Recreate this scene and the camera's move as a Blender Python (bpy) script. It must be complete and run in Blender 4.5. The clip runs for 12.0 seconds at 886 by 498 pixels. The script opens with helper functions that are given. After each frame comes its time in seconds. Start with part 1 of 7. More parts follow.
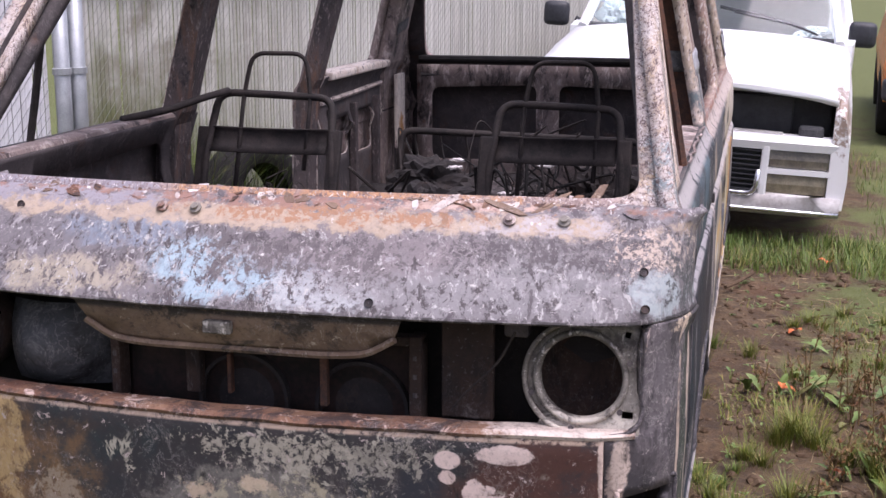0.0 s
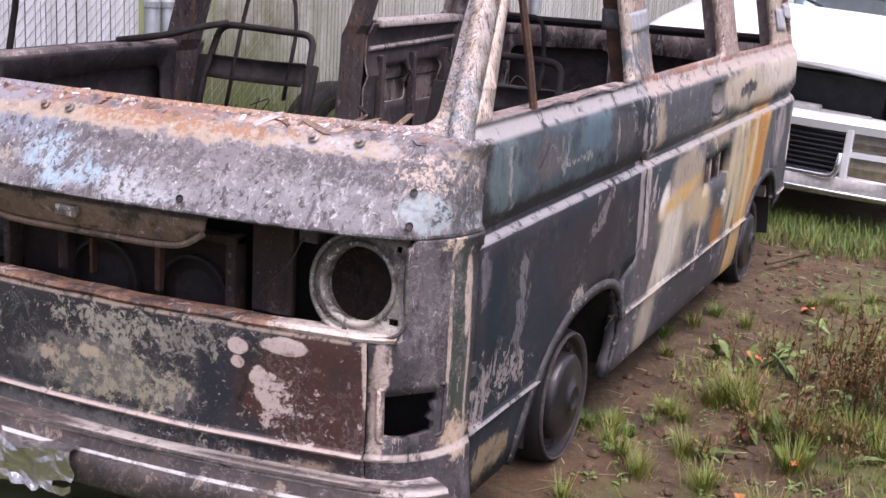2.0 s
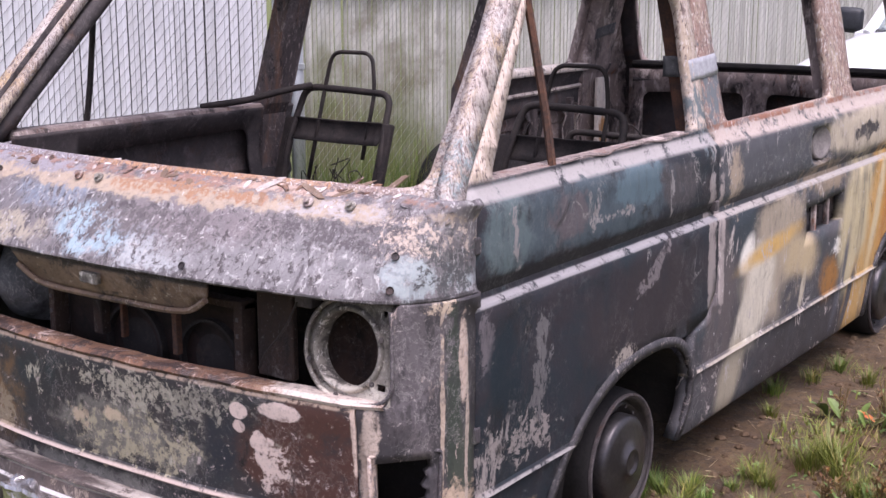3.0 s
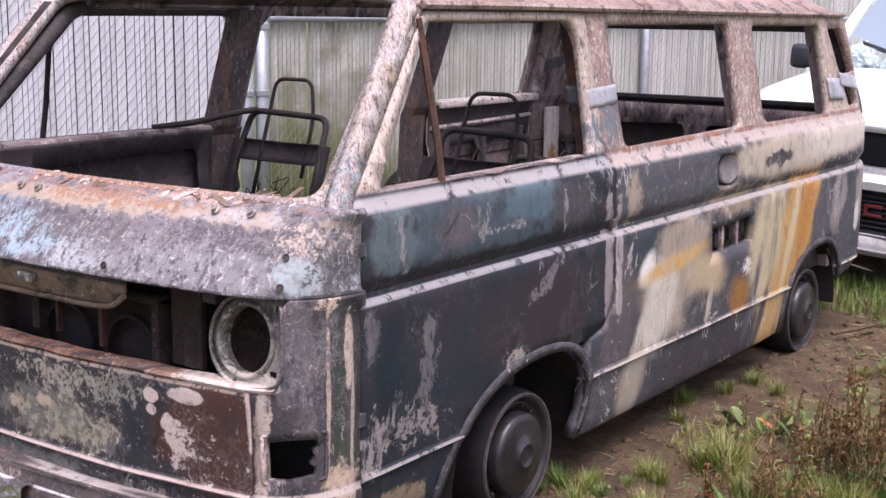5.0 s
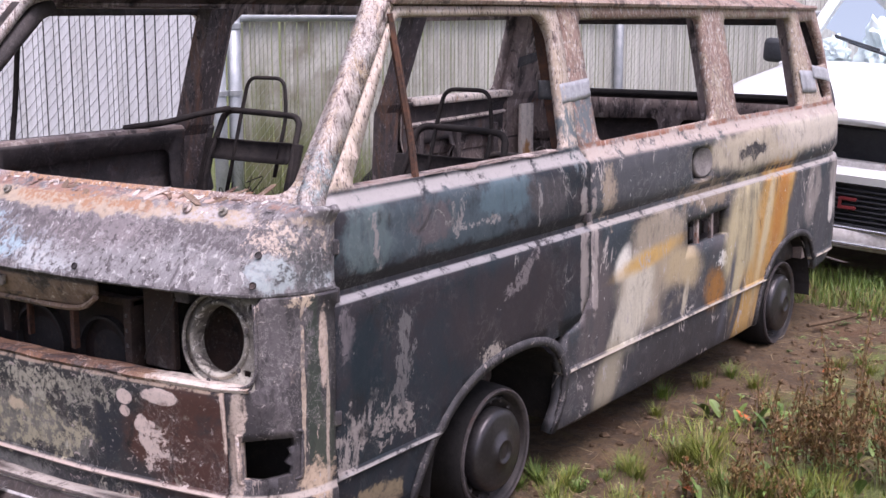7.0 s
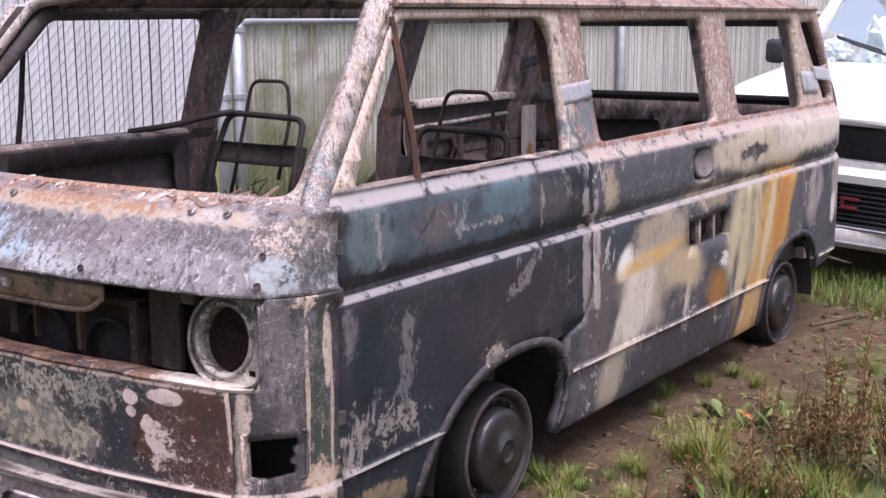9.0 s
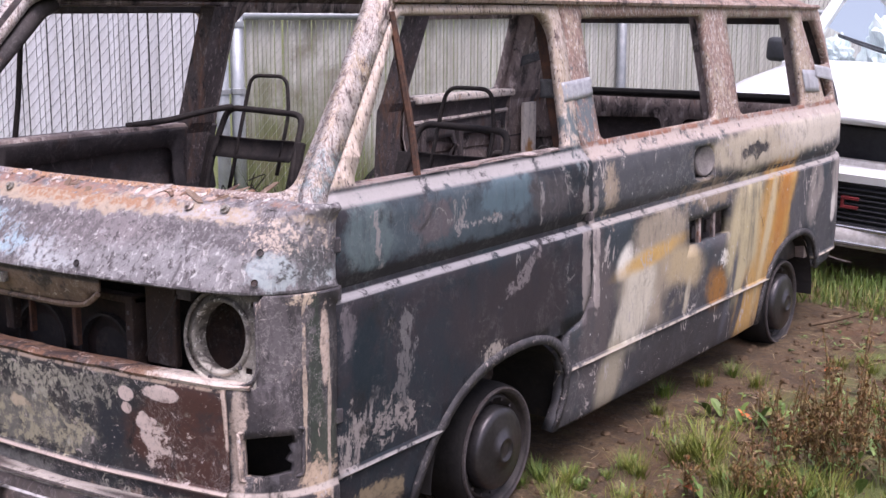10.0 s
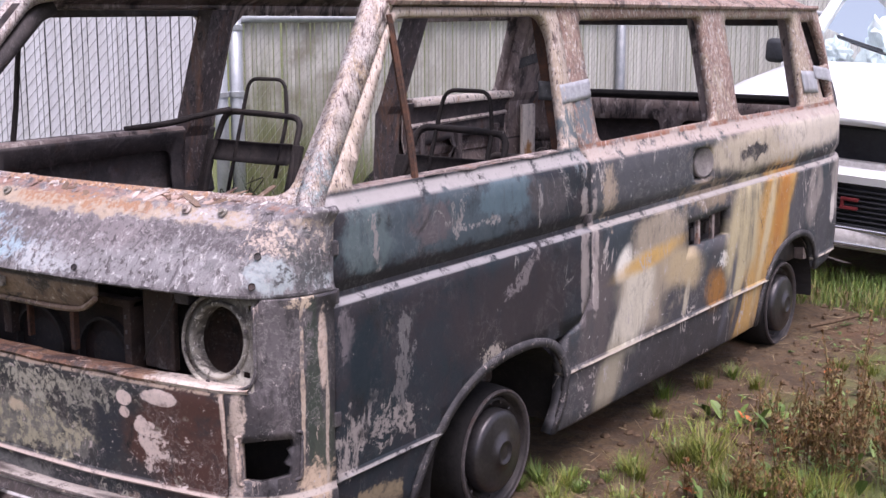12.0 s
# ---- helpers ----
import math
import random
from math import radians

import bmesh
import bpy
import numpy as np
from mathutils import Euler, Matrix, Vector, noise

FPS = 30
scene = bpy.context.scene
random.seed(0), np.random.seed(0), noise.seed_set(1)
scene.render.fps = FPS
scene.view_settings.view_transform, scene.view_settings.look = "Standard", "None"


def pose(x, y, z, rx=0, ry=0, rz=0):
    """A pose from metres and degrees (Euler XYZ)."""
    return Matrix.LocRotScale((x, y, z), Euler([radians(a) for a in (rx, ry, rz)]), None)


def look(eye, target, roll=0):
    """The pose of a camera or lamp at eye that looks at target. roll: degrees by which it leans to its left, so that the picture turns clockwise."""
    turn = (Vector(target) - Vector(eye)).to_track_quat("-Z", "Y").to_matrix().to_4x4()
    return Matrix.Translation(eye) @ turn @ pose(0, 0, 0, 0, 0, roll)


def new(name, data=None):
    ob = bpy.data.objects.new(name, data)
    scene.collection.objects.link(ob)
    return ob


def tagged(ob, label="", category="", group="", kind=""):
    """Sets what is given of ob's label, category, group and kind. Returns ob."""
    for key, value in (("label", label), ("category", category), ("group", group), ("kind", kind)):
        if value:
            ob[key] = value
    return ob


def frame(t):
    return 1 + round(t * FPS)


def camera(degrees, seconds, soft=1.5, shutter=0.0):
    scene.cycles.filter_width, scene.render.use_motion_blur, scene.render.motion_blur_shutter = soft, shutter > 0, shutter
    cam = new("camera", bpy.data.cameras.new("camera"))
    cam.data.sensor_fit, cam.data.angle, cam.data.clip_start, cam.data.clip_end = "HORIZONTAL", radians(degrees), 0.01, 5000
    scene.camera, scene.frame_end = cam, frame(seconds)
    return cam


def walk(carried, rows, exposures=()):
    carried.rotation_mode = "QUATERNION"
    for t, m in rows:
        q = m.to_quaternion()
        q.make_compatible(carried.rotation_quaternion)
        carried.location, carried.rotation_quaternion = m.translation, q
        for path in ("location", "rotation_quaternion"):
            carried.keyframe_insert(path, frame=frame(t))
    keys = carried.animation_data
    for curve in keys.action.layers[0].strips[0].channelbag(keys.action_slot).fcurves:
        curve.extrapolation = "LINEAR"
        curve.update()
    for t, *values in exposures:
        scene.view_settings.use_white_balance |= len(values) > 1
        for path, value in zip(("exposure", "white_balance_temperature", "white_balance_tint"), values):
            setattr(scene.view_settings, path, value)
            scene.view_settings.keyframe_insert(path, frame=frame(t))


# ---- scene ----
from mathutils.geometry import delaunay_2d_cdt

cam = camera(38.5, 12.0)
PATH = [
    (0, (1.028, -2.432, 1.528), (0.558, -0.535, 1.101), 0.1),
    (0.5, (1.252, -2.652, 1.501), (0.718, -0.764, 1.113), 4.1),
    (1, (1.503, -2.682, 1.5), (0.857, -0.831, 1.104), 2.1),
    (1.5, (1.854, -2.637, 1.489), (0.98, -0.885, 1.082), 2.7),
    (2, (2.008, -2.381, 1.491), (1.194, -0.618, 1.012), 3.2),
    (2.5, (2.175, -2.177, 1.517), (1.349, -0.407, 1.09), 0.5),
    (3, (2.423, -2.061, 1.528), (1.29, -0.467, 1.11), -0.1),
    (3.5, (2.546, -2.195, 1.544), (1.405, -0.592, 1.185), -1.0),
    (3.7, (2.592, -2.231, 1.532), (1.526, -0.593, 1.108), 0.1),
    (5.3, (2.885, -2.163, 1.539), (1.726, -0.574, 1.175), 0.7),
    (5.5, (2.871, -2.158, 1.532), (1.74, -0.551, 1.163), 0.4),
    (6, (2.877, -2.159, 1.522), (1.741, -0.555, 1.152), -0.3),
    (6.5, (2.866, -2.157, 1.525), (1.744, -0.544, 1.155), 0.1),
    (8.5, (2.89, -2.179, 1.521), (1.761, -0.571, 1.15), -0.4),
    (9, (2.89, -2.18, 1.524), (1.761, -0.57, 1.158), -0.3),
    (9.5, (2.878, -2.17, 1.523), (1.751, -0.56, 1.151), -0.1),
    (10, (2.875, -2.161, 1.523), (1.749, -0.551, 1.151), 0.1),
    (10.5, (2.876, -2.15, 1.526), (1.744, -0.543, 1.153), 0.1),
    (11, (2.87, -2.146, 1.529), (1.742, -0.538, 1.149), 0.4),
    (11.5, (2.868, -2.147, 1.52), (1.742, -0.536, 1.148), 0.1),
    (12, (2.878, -2.153, 1.524), (1.75, -0.542, 1.155), -0.1),
]
walk(cam, [(t, look(eye, target, roll)) for t, eye, target, roll in PATH], exposures=[(0, 0.82, 6200, 26), (1.5, 0.86, 6200, 26), (2.5, 0.98, 6200, 26), (3.5, 0.98, 6200, 26), (5.5, 0.95, 6200, 26), (12, 0.92, 6200, 26)])

# ---- world, sun, exposure ----
world = bpy.data.worlds.new("overcast")
scene.world = world
world.use_nodes = True
wn, wl = world.node_tree.nodes, world.node_tree.links
sky = wn.new("ShaderNodeTexSky")
sky.sky_type, sky.sun_disc = "NISHITA", False
sky.sun_elevation, sky.sun_rotation = radians(68), radians(120)
sky.air_density, sky.dust_density, sky.ozone_density = 1.0, 4.0, 1.0
veil = wn.new("ShaderNodeHueSaturation")
veil.inputs["Saturation"].default_value = 0.55
wl.new(sky.outputs[0], veil.inputs["Color"])
wl.new(veil.outputs[0], wn["Background"].inputs[0])
wn["Background"].inputs[1].default_value = 0.125
sun_data = bpy.data.lights.new("sun", "SUN")
sun_data.energy, sun_data.angle, sun_data.color = 1.95, radians(45), (1.0, 0.97, 0.94)
sun = new("sun", sun_data)
sun.matrix_world = look((3.6, 0.0, 9), (0.5, 1.8, 0))

# ---- materials ----


class Nodes:
    """A small helper to write node materials."""

    def __init__(self, name):
        self.mat = bpy.data.materials.new(name)
        self.mat.use_nodes = True
        self.t = self.mat.node_tree
        self.b = self.t.nodes["Principled BSDF"]
        self.co = self.t.nodes.new("ShaderNodeTexCoord").outputs["Object"]

    def put(self, socket, value):
        if hasattr(value, "is_output"):
            self.t.links.new(value, socket)
        elif isinstance(value, tuple) and len(value) == 3 and socket.type == "RGBA":
            socket.default_value = (*value, 1)
        else:
            socket.default_value = value

    def noise(self, scale, detail=5.0, rough=0.6, stretch=(1, 1, 1), shift=(0, 0, 0), warp=0.0):
        m = self.t.nodes.new("ShaderNodeMapping")
        self.put(m.inputs[0], self.co)
        m.inputs["Scale"].default_value = stretch
        m.inputs["Location"].default_value = shift
        n = self.t.nodes.new("ShaderNodeTexNoise")
        self.put(n.inputs["Vector"], m.outputs[0])
        n.inputs["Scale"].default_value, n.inputs["Detail"].default_value = scale, detail
        n.inputs["Roughness"].default_value, n.inputs["Distortion"].default_value = rough, warp
        return n.outputs[0]

    def voronoi(self, scale, feature="F1"):
        n = self.t.nodes.new("ShaderNodeTexVoronoi")
        n.feature = feature
        self.put(n.inputs["Vector"], self.co)
        n.inputs["Scale"].default_value = scale
        return n.outputs["Distance"]

    def step(self, value, low, high):
        n = self.t.nodes.new("ShaderNodeMapRange")
        n.interpolation_type = "SMOOTHSTEP"
        self.put(n.inputs[0], value)
        n.inputs[1].default_value, n.inputs[2].default_value = low, high
        return n.outputs[0]

    def math(self, op, a, b=0.0, clamp=False):
        n = self.t.nodes.new("ShaderNodeMath")
        n.operation, n.use_clamp = op, clamp
        self.put(n.inputs[0], a)
        self.put(n.inputs[1], b)
        return n.outputs[0]

    def mix(self, factor, a, b):
        n = self.t.nodes.new("ShaderNodeMix")
        n.data_type = "RGBA"
        self.put(n.inputs["Factor"], factor)
        self.put(n.inputs[6], a)
        self.put(n.inputs[7], b)
        return n.outputs[2]

    def axes(self):
        n = self.t.nodes.new("ShaderNodeSeparateXYZ")
        self.put(n.inputs[0], self.co)
        return n.outputs

    def blob(self, centre, radii, ragged=0.5, scale=9.0, soft=0.12, tilt=0.0):
        """A ragged-edged stain round a place: 1 inside, 0 outside."""
        m = self.t.nodes.new("ShaderNodeMapping")
        self.put(m.inputs[0], self.co)
        m.vector_type = "TEXTURE"
        m.inputs["Location"].default_value = centre
        m.inputs["Scale"].default_value = radii
        m.inputs["Rotation"].default_value = (radians(tilt), 0, 0)
        g = self.t.nodes.new("ShaderNodeVectorMath")
        g.operation = "LENGTH"
        self.put(g.inputs[0], m.outputs[0])
        low = self.noise(scale, 4, 0.6, shift=centre, warp=0.6)
        high = self.noise(scale * 4.5, 12, 0.78, shift=centre)
        edge = self.math("ADD", self.math("MULTIPLY", self.math("SUBTRACT", low, 0.5), ragged * 4), self.math("MULTIPLY", self.math("SUBTRACT", high, 0.5), ragged * 3.2))
        return self.step(self.math("ADD", g.outputs["Value"], edge), 1 + soft, 1 - soft)

    def bump(self, height, strength=0.3, distance=0.01):
        n = self.t.nodes.new("ShaderNodeBump")
        n.inputs["Strength"].default_value, n.inputs["Distance"].default_value = strength, distance
        self.put(n.inputs["Height"], height)
        self.put(self.b.inputs["Normal"], n.outputs[0])

    def done(self, colour, rough=0.7, metal=0.0):
        self.put(self.b.inputs["Base Color"], colour)
        self.put(self.b.inputs["Roughness"], rough)
        self.put(self.b.inputs["Metallic"], metal)
        return self.mat


def plain(name, a, b, scale=6.0, rough=0.7, metal=0.0, bump=0.2, stretch=(1, 1, 1)):
    """Two tones mixed by grain, with a fine relief."""
    n = Nodes(name)
    big, fine = n.noise(scale, 6, 0.65, stretch), n.noise(scale * 9, 4, 0.6, stretch)
    mixed = n.math("ADD", n.math("MULTIPLY", big, 0.65), n.math("MULTIPLY", fine, 0.35))
    n.bump(fine, bump, 0.004)
    if rough > 0.65:
        n.b.inputs["Specular IOR Level"].default_value = 0.25
    return n.done(n.mix(n.step(mixed, 0.35, 0.65), a, b), rough, metal)


SOOT, CHAR, TEAL = (0.013, 0.012, 0.013), (0.040, 0.036, 0.039), (0.034, 0.046, 0.052)
SLATE, ASH, PALE = (0.12, 0.12, 0.13), (0.27, 0.25, 0.25), (0.56, 0.53, 0.53)
PINK, CREAM = (0.62, 0.45, 0.40), (0.50, 0.42, 0.31)
RUST, ORANGE, BROWN = (0.24, 0.085, 0.04), (0.40, 0.19, 0.055), (0.070, 0.034, 0.028)
SKYBLUE, MAUVE = (0.34, 0.40, 0.47), (0.16, 0.13, 0.135)


def burnt(name, a, b, layers=(), scale=5.0, rough=0.62, grit=0.5, flakes=0.35):
    """Fire-damaged painted steel: two clouded tones, then layers of spots, stains, seams and bands of wear or painted
    light and shade, then grit.
    spots: scale, share, tone, stretch, softness; blob: centre, radii, tone, ragged, scale, softness, stretch of its
    wear;
    seam: scale, width, tone, stretch, share; band: axis, place, half width, tone, share; above: axis, place, tone,
    softness."""
    n = Nodes(name)
    cloud = n.noise(scale, 12, 0.72, warp=0.5)
    col = n.mix(n.step(cloud, 0.36, 0.66), a, b)
    relief = cloud
    ax = n.axes()
    for k, (kind, *v) in enumerate(layers):
        if kind == "spots":
            size, share, tone, stretch, soft = v
            chip = n.noise(size, 12, 0.76, stretch, (k * 1.7, 3.1 * k, k * 0.9), 0.5)
            edge = 0.5 + (0.5 - share) * 0.36
            mask = n.step(chip, edge - soft, edge + soft)
            relief = n.math("ADD", n.math("MULTIPLY", relief, 0.6), n.math("MULTIPLY", mask, 0.4))
        elif kind == "blob":
            centre, radii, tone, ragged, size, soft, stretch, *tilt = v
            worn = n.noise(size * 3.0, 10, 0.72, stretch, (k, 2.0 * k, 0.3 * k))
            mask = n.math("MULTIPLY", n.blob(centre, radii, ragged, size, soft, *tilt), n.step(worn, 0.43, 0.52) if ragged >= 0.8 else n.step(worn, 0.25, 0.52))
        elif kind == "seam":
            size, width, tone, stretch, share = v
            line = n.noise(size, 6, 0.58, stretch, (k * 2.3, k * 1.1, k * 0.7), 0.6)
            part_of = n.noise(size * 0.8, 3, 0.5, (1, 1, 1), (k * 4.0, 1.0, k * 3.0))
            off = n.math("ABSOLUTE", n.math("SUBTRACT", line, 0.5))
            mask = n.math("MULTIPLY", n.step(off, width, width * 0.3), n.step(part_of, 0.60 - 0.3 * share, 0.66 - 0.3 * share))
        elif kind == "above":
            axis, place, tone, soft = v
            wob = n.math("ADD", ax["xyz".index(axis)], n.math("MULTIPLY", n.math("SUBTRACT", cloud, 0.5), soft * 3))
            mask = n.step(wob, place - soft, place + soft)
            tone = n.mix(n.step(n.noise(4.5, 8, 0.7, (1, 1, 0.5), (7, k, 2), 0.5), 0.50, 0.62), tone, (0.40, 0.32, 0.25))
            tone = n.mix(n.step(n.noise(11, 10, 0.75, (1, 1, 0.4), (1, k, 2), 0.5), 0.55, 0.65), tone, (0.17, 0.122, 0.115))
            tone = n.mix(n.step(n.noise(120, 8, 0.72, (1, 1, 0.35), (k, 1, 5)), 0.54, 0.60), tone, (0.090, 0.064, 0.062))
            tone = n.mix(n.step(n.noise(110, 8, 0.72, (1, 1, 0.35), (2, 6, k)), 0.55, 0.60), tone, (0.60, 0.53, 0.50))
        else:
            axis, place, half, tone, share = v
            near = n.math("ABSOLUTE", n.math("SUBTRACT", ax["xyz".index(axis)], place))
            wear = n.noise(13, 12, 0.80, (1, 1, 1), (k, 5.0, k * 2.0))
            mask = n.math("MULTIPLY", n.step(near, half, half * 0.45), n.step(wear, 0.62 - 0.36 * share, 0.72 - 0.36 * share))
        col = n.mix(mask, col, tone)
    # small flakes: pale rims round islands of lifted paint, dark chips between
    flake = n.noise(21, 12, 0.74, (1, 1, 0.8), (9, 4, 6), 0.4)
    here = n.step(n.noise(5.5, 5, 0.6, shift=(3, 9, 2)), 0.44, 0.60)
    rim = n.step(n.math("ABSOLUTE", n.math("SUBTRACT", flake, 0.515)), 0.012, 0.005)
    col = n.mix(n.math("MULTIPLY", n.math("MULTIPLY", rim, here), flakes), col, (0.46, 0.42, 0.41))
    col = n.mix(n.math("MULTIPLY", n.math("MULTIPLY", n.step(flake, 0.54, 0.57), here), flakes * 0.7), col, (0.05, 0.044, 0.046))
    fine = n.noise(95, 6, 0.75)
    col = n.mix(n.math("MULTIPLY", n.step(fine, 0.50, 0.70), grit), col, (0.024, 0.021, 0.021))
    pale = n.noise(120, 4, 0.7, shift=(5, 2, 8))
    col = n.mix(n.math("MULTIPLY", n.step(pale, 0.60, 0.74), grit * 0.7), col, (0.50, 0.46, 0.45))
    n.bump(n.math("ADD", n.math("MULTIPLY", relief, 0.75), n.math("MULTIPLY", fine, 0.25)), 0.5, 0.007)
    n.b.inputs["Specular IOR Level"].default_value = 0.28
    return n.done(col, n.math("ADD", n.math("MULTIPLY", cloud, 0.35), rough - 0.10), 0.0)


ONE, RUN, DRIP = (1, 1, 1), (1, 1, 0.4), (1, 1, 0.22)
RUSTPINK = (0.28, 0.185, 0.155)
def stain(place, size, tone, ragged=0.2, scale=4, soft=0.4, wear=ONE, tilt=0):
    """A stain, or at the foot a painted shade, on the side of the van, at y and z."""
    return ("blob", (0.91, *place), (0.5, *size), tone, ragged, scale, soft, wear, tilt)


# soot and slate tones first, then the heat-bleached sheets round the vent, the rust run and the tail corner
SLATE_DARK, TAN, BLEACHED, OCHRE = (0.060, 0.058, 0.066), (0.33, 0.275, 0.215), (0.56, 0.505, 0.42), (0.47, 0.27, 0.085)
SIDE_SOOT = [
    ("spots", 4, 0.40, (0.046, 0.056, 0.066), ONE, 0.07),
    stain((1.90, 0.95), (0.40, 0.10), (0.075, 0.076, 0.086), 0.35, 6, 0.3, RUN),
    stain((1.70, 0.75), (0.17, 0.075), (0.036, 0.046, 0.056), 0.3, 6, 0.25, RUN),
    stain((1.55, 0.47), (0.11, 0.26), (0.100, 0.084, 0.086), 0.3, 6, 0.4, RUN),
    stain((2.46, 0.82), (0.22, 0.055), (0.22, 0.17, 0.125), 0.5, 9, 0.3, RUN),
]
SIDE_SHEET = [
    stain((2.03, 0.735), (0.23, 0.075), (0.33, 0.275, 0.215), 0.25, 6, 0.25, RUN),
    stain((2.00, 0.55), (0.30, 0.16), TAN, 0.12, 3, 0.3, DRIP, -10),
    stain((1.85, 0.51), (0.12, 0.16), BLEACHED, 0.2, 4, 0.35, DRIP, -22),
    stain((1.74, 0.42), (0.07, 0.12), BLEACHED, 0.25, 5, 0.35, DRIP, -26),
    stain((1.74, 0.66), (0.045, 0.07), (0.70, 0.66, 0.60), 0.2, 4, 0.4, ONE, -50),
    stain((1.97, 0.650), (0.25, 0.030), (0.52, 0.33, 0.12), 0.2, 5, 0.6, RUN, 6),
    stain((2.24, 0.56), (0.18, 0.085), (0.42, 0.33, 0.21), 0.14, 4, 0.4, RUN, -10),
    stain((2.26, 0.385), (0.20, 0.10), SLATE_DARK, 0.16, 4, 0.25, ONE, -20),
    stain((2.28, 0.44), (0.022, 0.07), (0.46, 0.40, 0.31), 0.25, 5, 0.4, DRIP, -14),
]
SIDE_VENT = [
    stain((2.57, 0.42), (0.10, 0.085), (0.29, 0.135, 0.040), 0.25, 6, 0.35, ONE, -20),
    stain((2.62, 0.53), (0.06, 0.026), (0.68, 0.65, 0.62), 0.8, 14, 0.1),
    stain((1.68, 0.26), (0.09, 0.13), (0.34, 0.295, 0.225), 0.15, 3, 0.35, DRIP, -24),
    # dark foot of the skirt: soot plus shade near the ground, painted in
    stain((2.32, 0.225), (0.46, 0.12), (0.046, 0.041, 0.044), 0.2, 4, 0.4, RUN),
]
SIDE_RUST = [
    stain((2.86, 0.60), (0.20, 0.28), (0.46, 0.385, 0.245), 0.12, 3, 0.25, DRIP, -16),
    stain((3.22, 0.66), (0.20, 0.32), OCHRE, 0.12, 3, 0.22, DRIP, -24),
    stain((2.96, 0.28), (0.14, 0.22), (0.44, 0.27, 0.10), 0.15, 3, 0.3, DRIP, -26),
    stain((3.28, 0.70), (0.065, 0.25), (0.42, 0.185, 0.045), 0.2, 4, 0.5, DRIP, -20),
    stain((3.10, 0.58), (0.035, 0.26), (0.52, 0.42, 0.26), 0.2, 4, 0.5, DRIP, -18),
    stain((2.72, 0.40), (0.034, 0.20), (0.085, 0.084, 0.10), 0.2, 4, 0.45, DRIP, -16),
    stain((2.83, 0.27), (0.030, 0.18), (0.060, 0.058, 0.068), 0.2, 4, 0.4, DRIP, -22),
]
SIDE_TAIL = [
    stain((3.15, 0.955), (0.76, 0.085), (0.44, 0.375, 0.295), 0.22, 5, 0.25, RUN),
    stain((2.93, 0.945), (0.14, 0.030), CHAR, 0.6, 9, 0.2),
    stain((3.75, 0.99), (0.50, 0.085), (0.54, 0.475, 0.41), 0.16, 4, 0.35, RUN),
    stain((3.47, 0.64), (0.10, 0.22), (0.080, 0.078, 0.088), 0.2, 5, 0.25, RUN, -26),
    stain((3.70, 0.70), (0.09, 0.15), (0.26, 0.225, 0.215), 0.3, 5, 0.3, DRIP, -16),
    stain((3.86, 0.55), (0.09, 0.20), (0.070, 0.068, 0.078), 0.35, 6, 0.3, DRIP, -14),
]
SIDE_CORNER = [
    stain((4.05, 0.72), (0.10, 0.16), (0.30, 0.265, 0.25), 0.35, 6, 0.3, DRIP),
    stain((4.00, 0.58), (0.045, 0.075), (0.62, 0.57, 0.54), 0.5, 9, 0.2, RUN),
    stain((4.16, 0.60), (0.05, 0.22), CHAR, 0.5, 7, 0.3, DRIP),
    stain((1.535, 0.72), (0.022, 0.22), (0.31, 0.265, 0.255), 0.6, 10, 0.2, RUN),
    stain((1.63, 0.90), (0.05, 0.10), (0.34, 0.27, 0.21), 0.6, 10, 0.2, RUN),
    ("above", "z", 1.088, RUSTPINK, 0.012),
    ("blob", (0.82, 1.55, 1.20), (0.5, 0.09, 0.10), (0.13, 0.145, 0.16), 0.9, 10, 0.3, RUN),
]
SIDE_EDGES = [
    # pale bands: peeled paint plus light caught by the ledges, painted in
    ("band", "z", 1.058, 0.034, (0.42, 0.345, 0.315), 0.66),
    ("band", "z", 1.084, 0.012, (0.22, 0.10, 0.065), 0.46),
    ("band", "z", 0.814, 0.011, (0.36, 0.325, 0.31), 0.66),
    ("band", "z", 0.356, 0.009, (0.38, 0.33, 0.28), 0.60),
    # shade of the swage groove's overhang, painted as a dark band
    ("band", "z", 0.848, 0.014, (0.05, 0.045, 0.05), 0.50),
    ("seam", 5, 0.010, (0.42, 0.37, 0.35), RUN, 0.35),
    ("spots", 16, 0.12, (0.045, 0.04, 0.042), RUN, 0.03),
    ("spots", 40, 0.12, PALE, ONE, 0.02),
]
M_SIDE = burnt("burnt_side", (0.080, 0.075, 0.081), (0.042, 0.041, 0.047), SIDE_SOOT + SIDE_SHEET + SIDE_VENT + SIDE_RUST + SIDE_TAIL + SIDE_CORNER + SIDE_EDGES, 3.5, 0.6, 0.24)
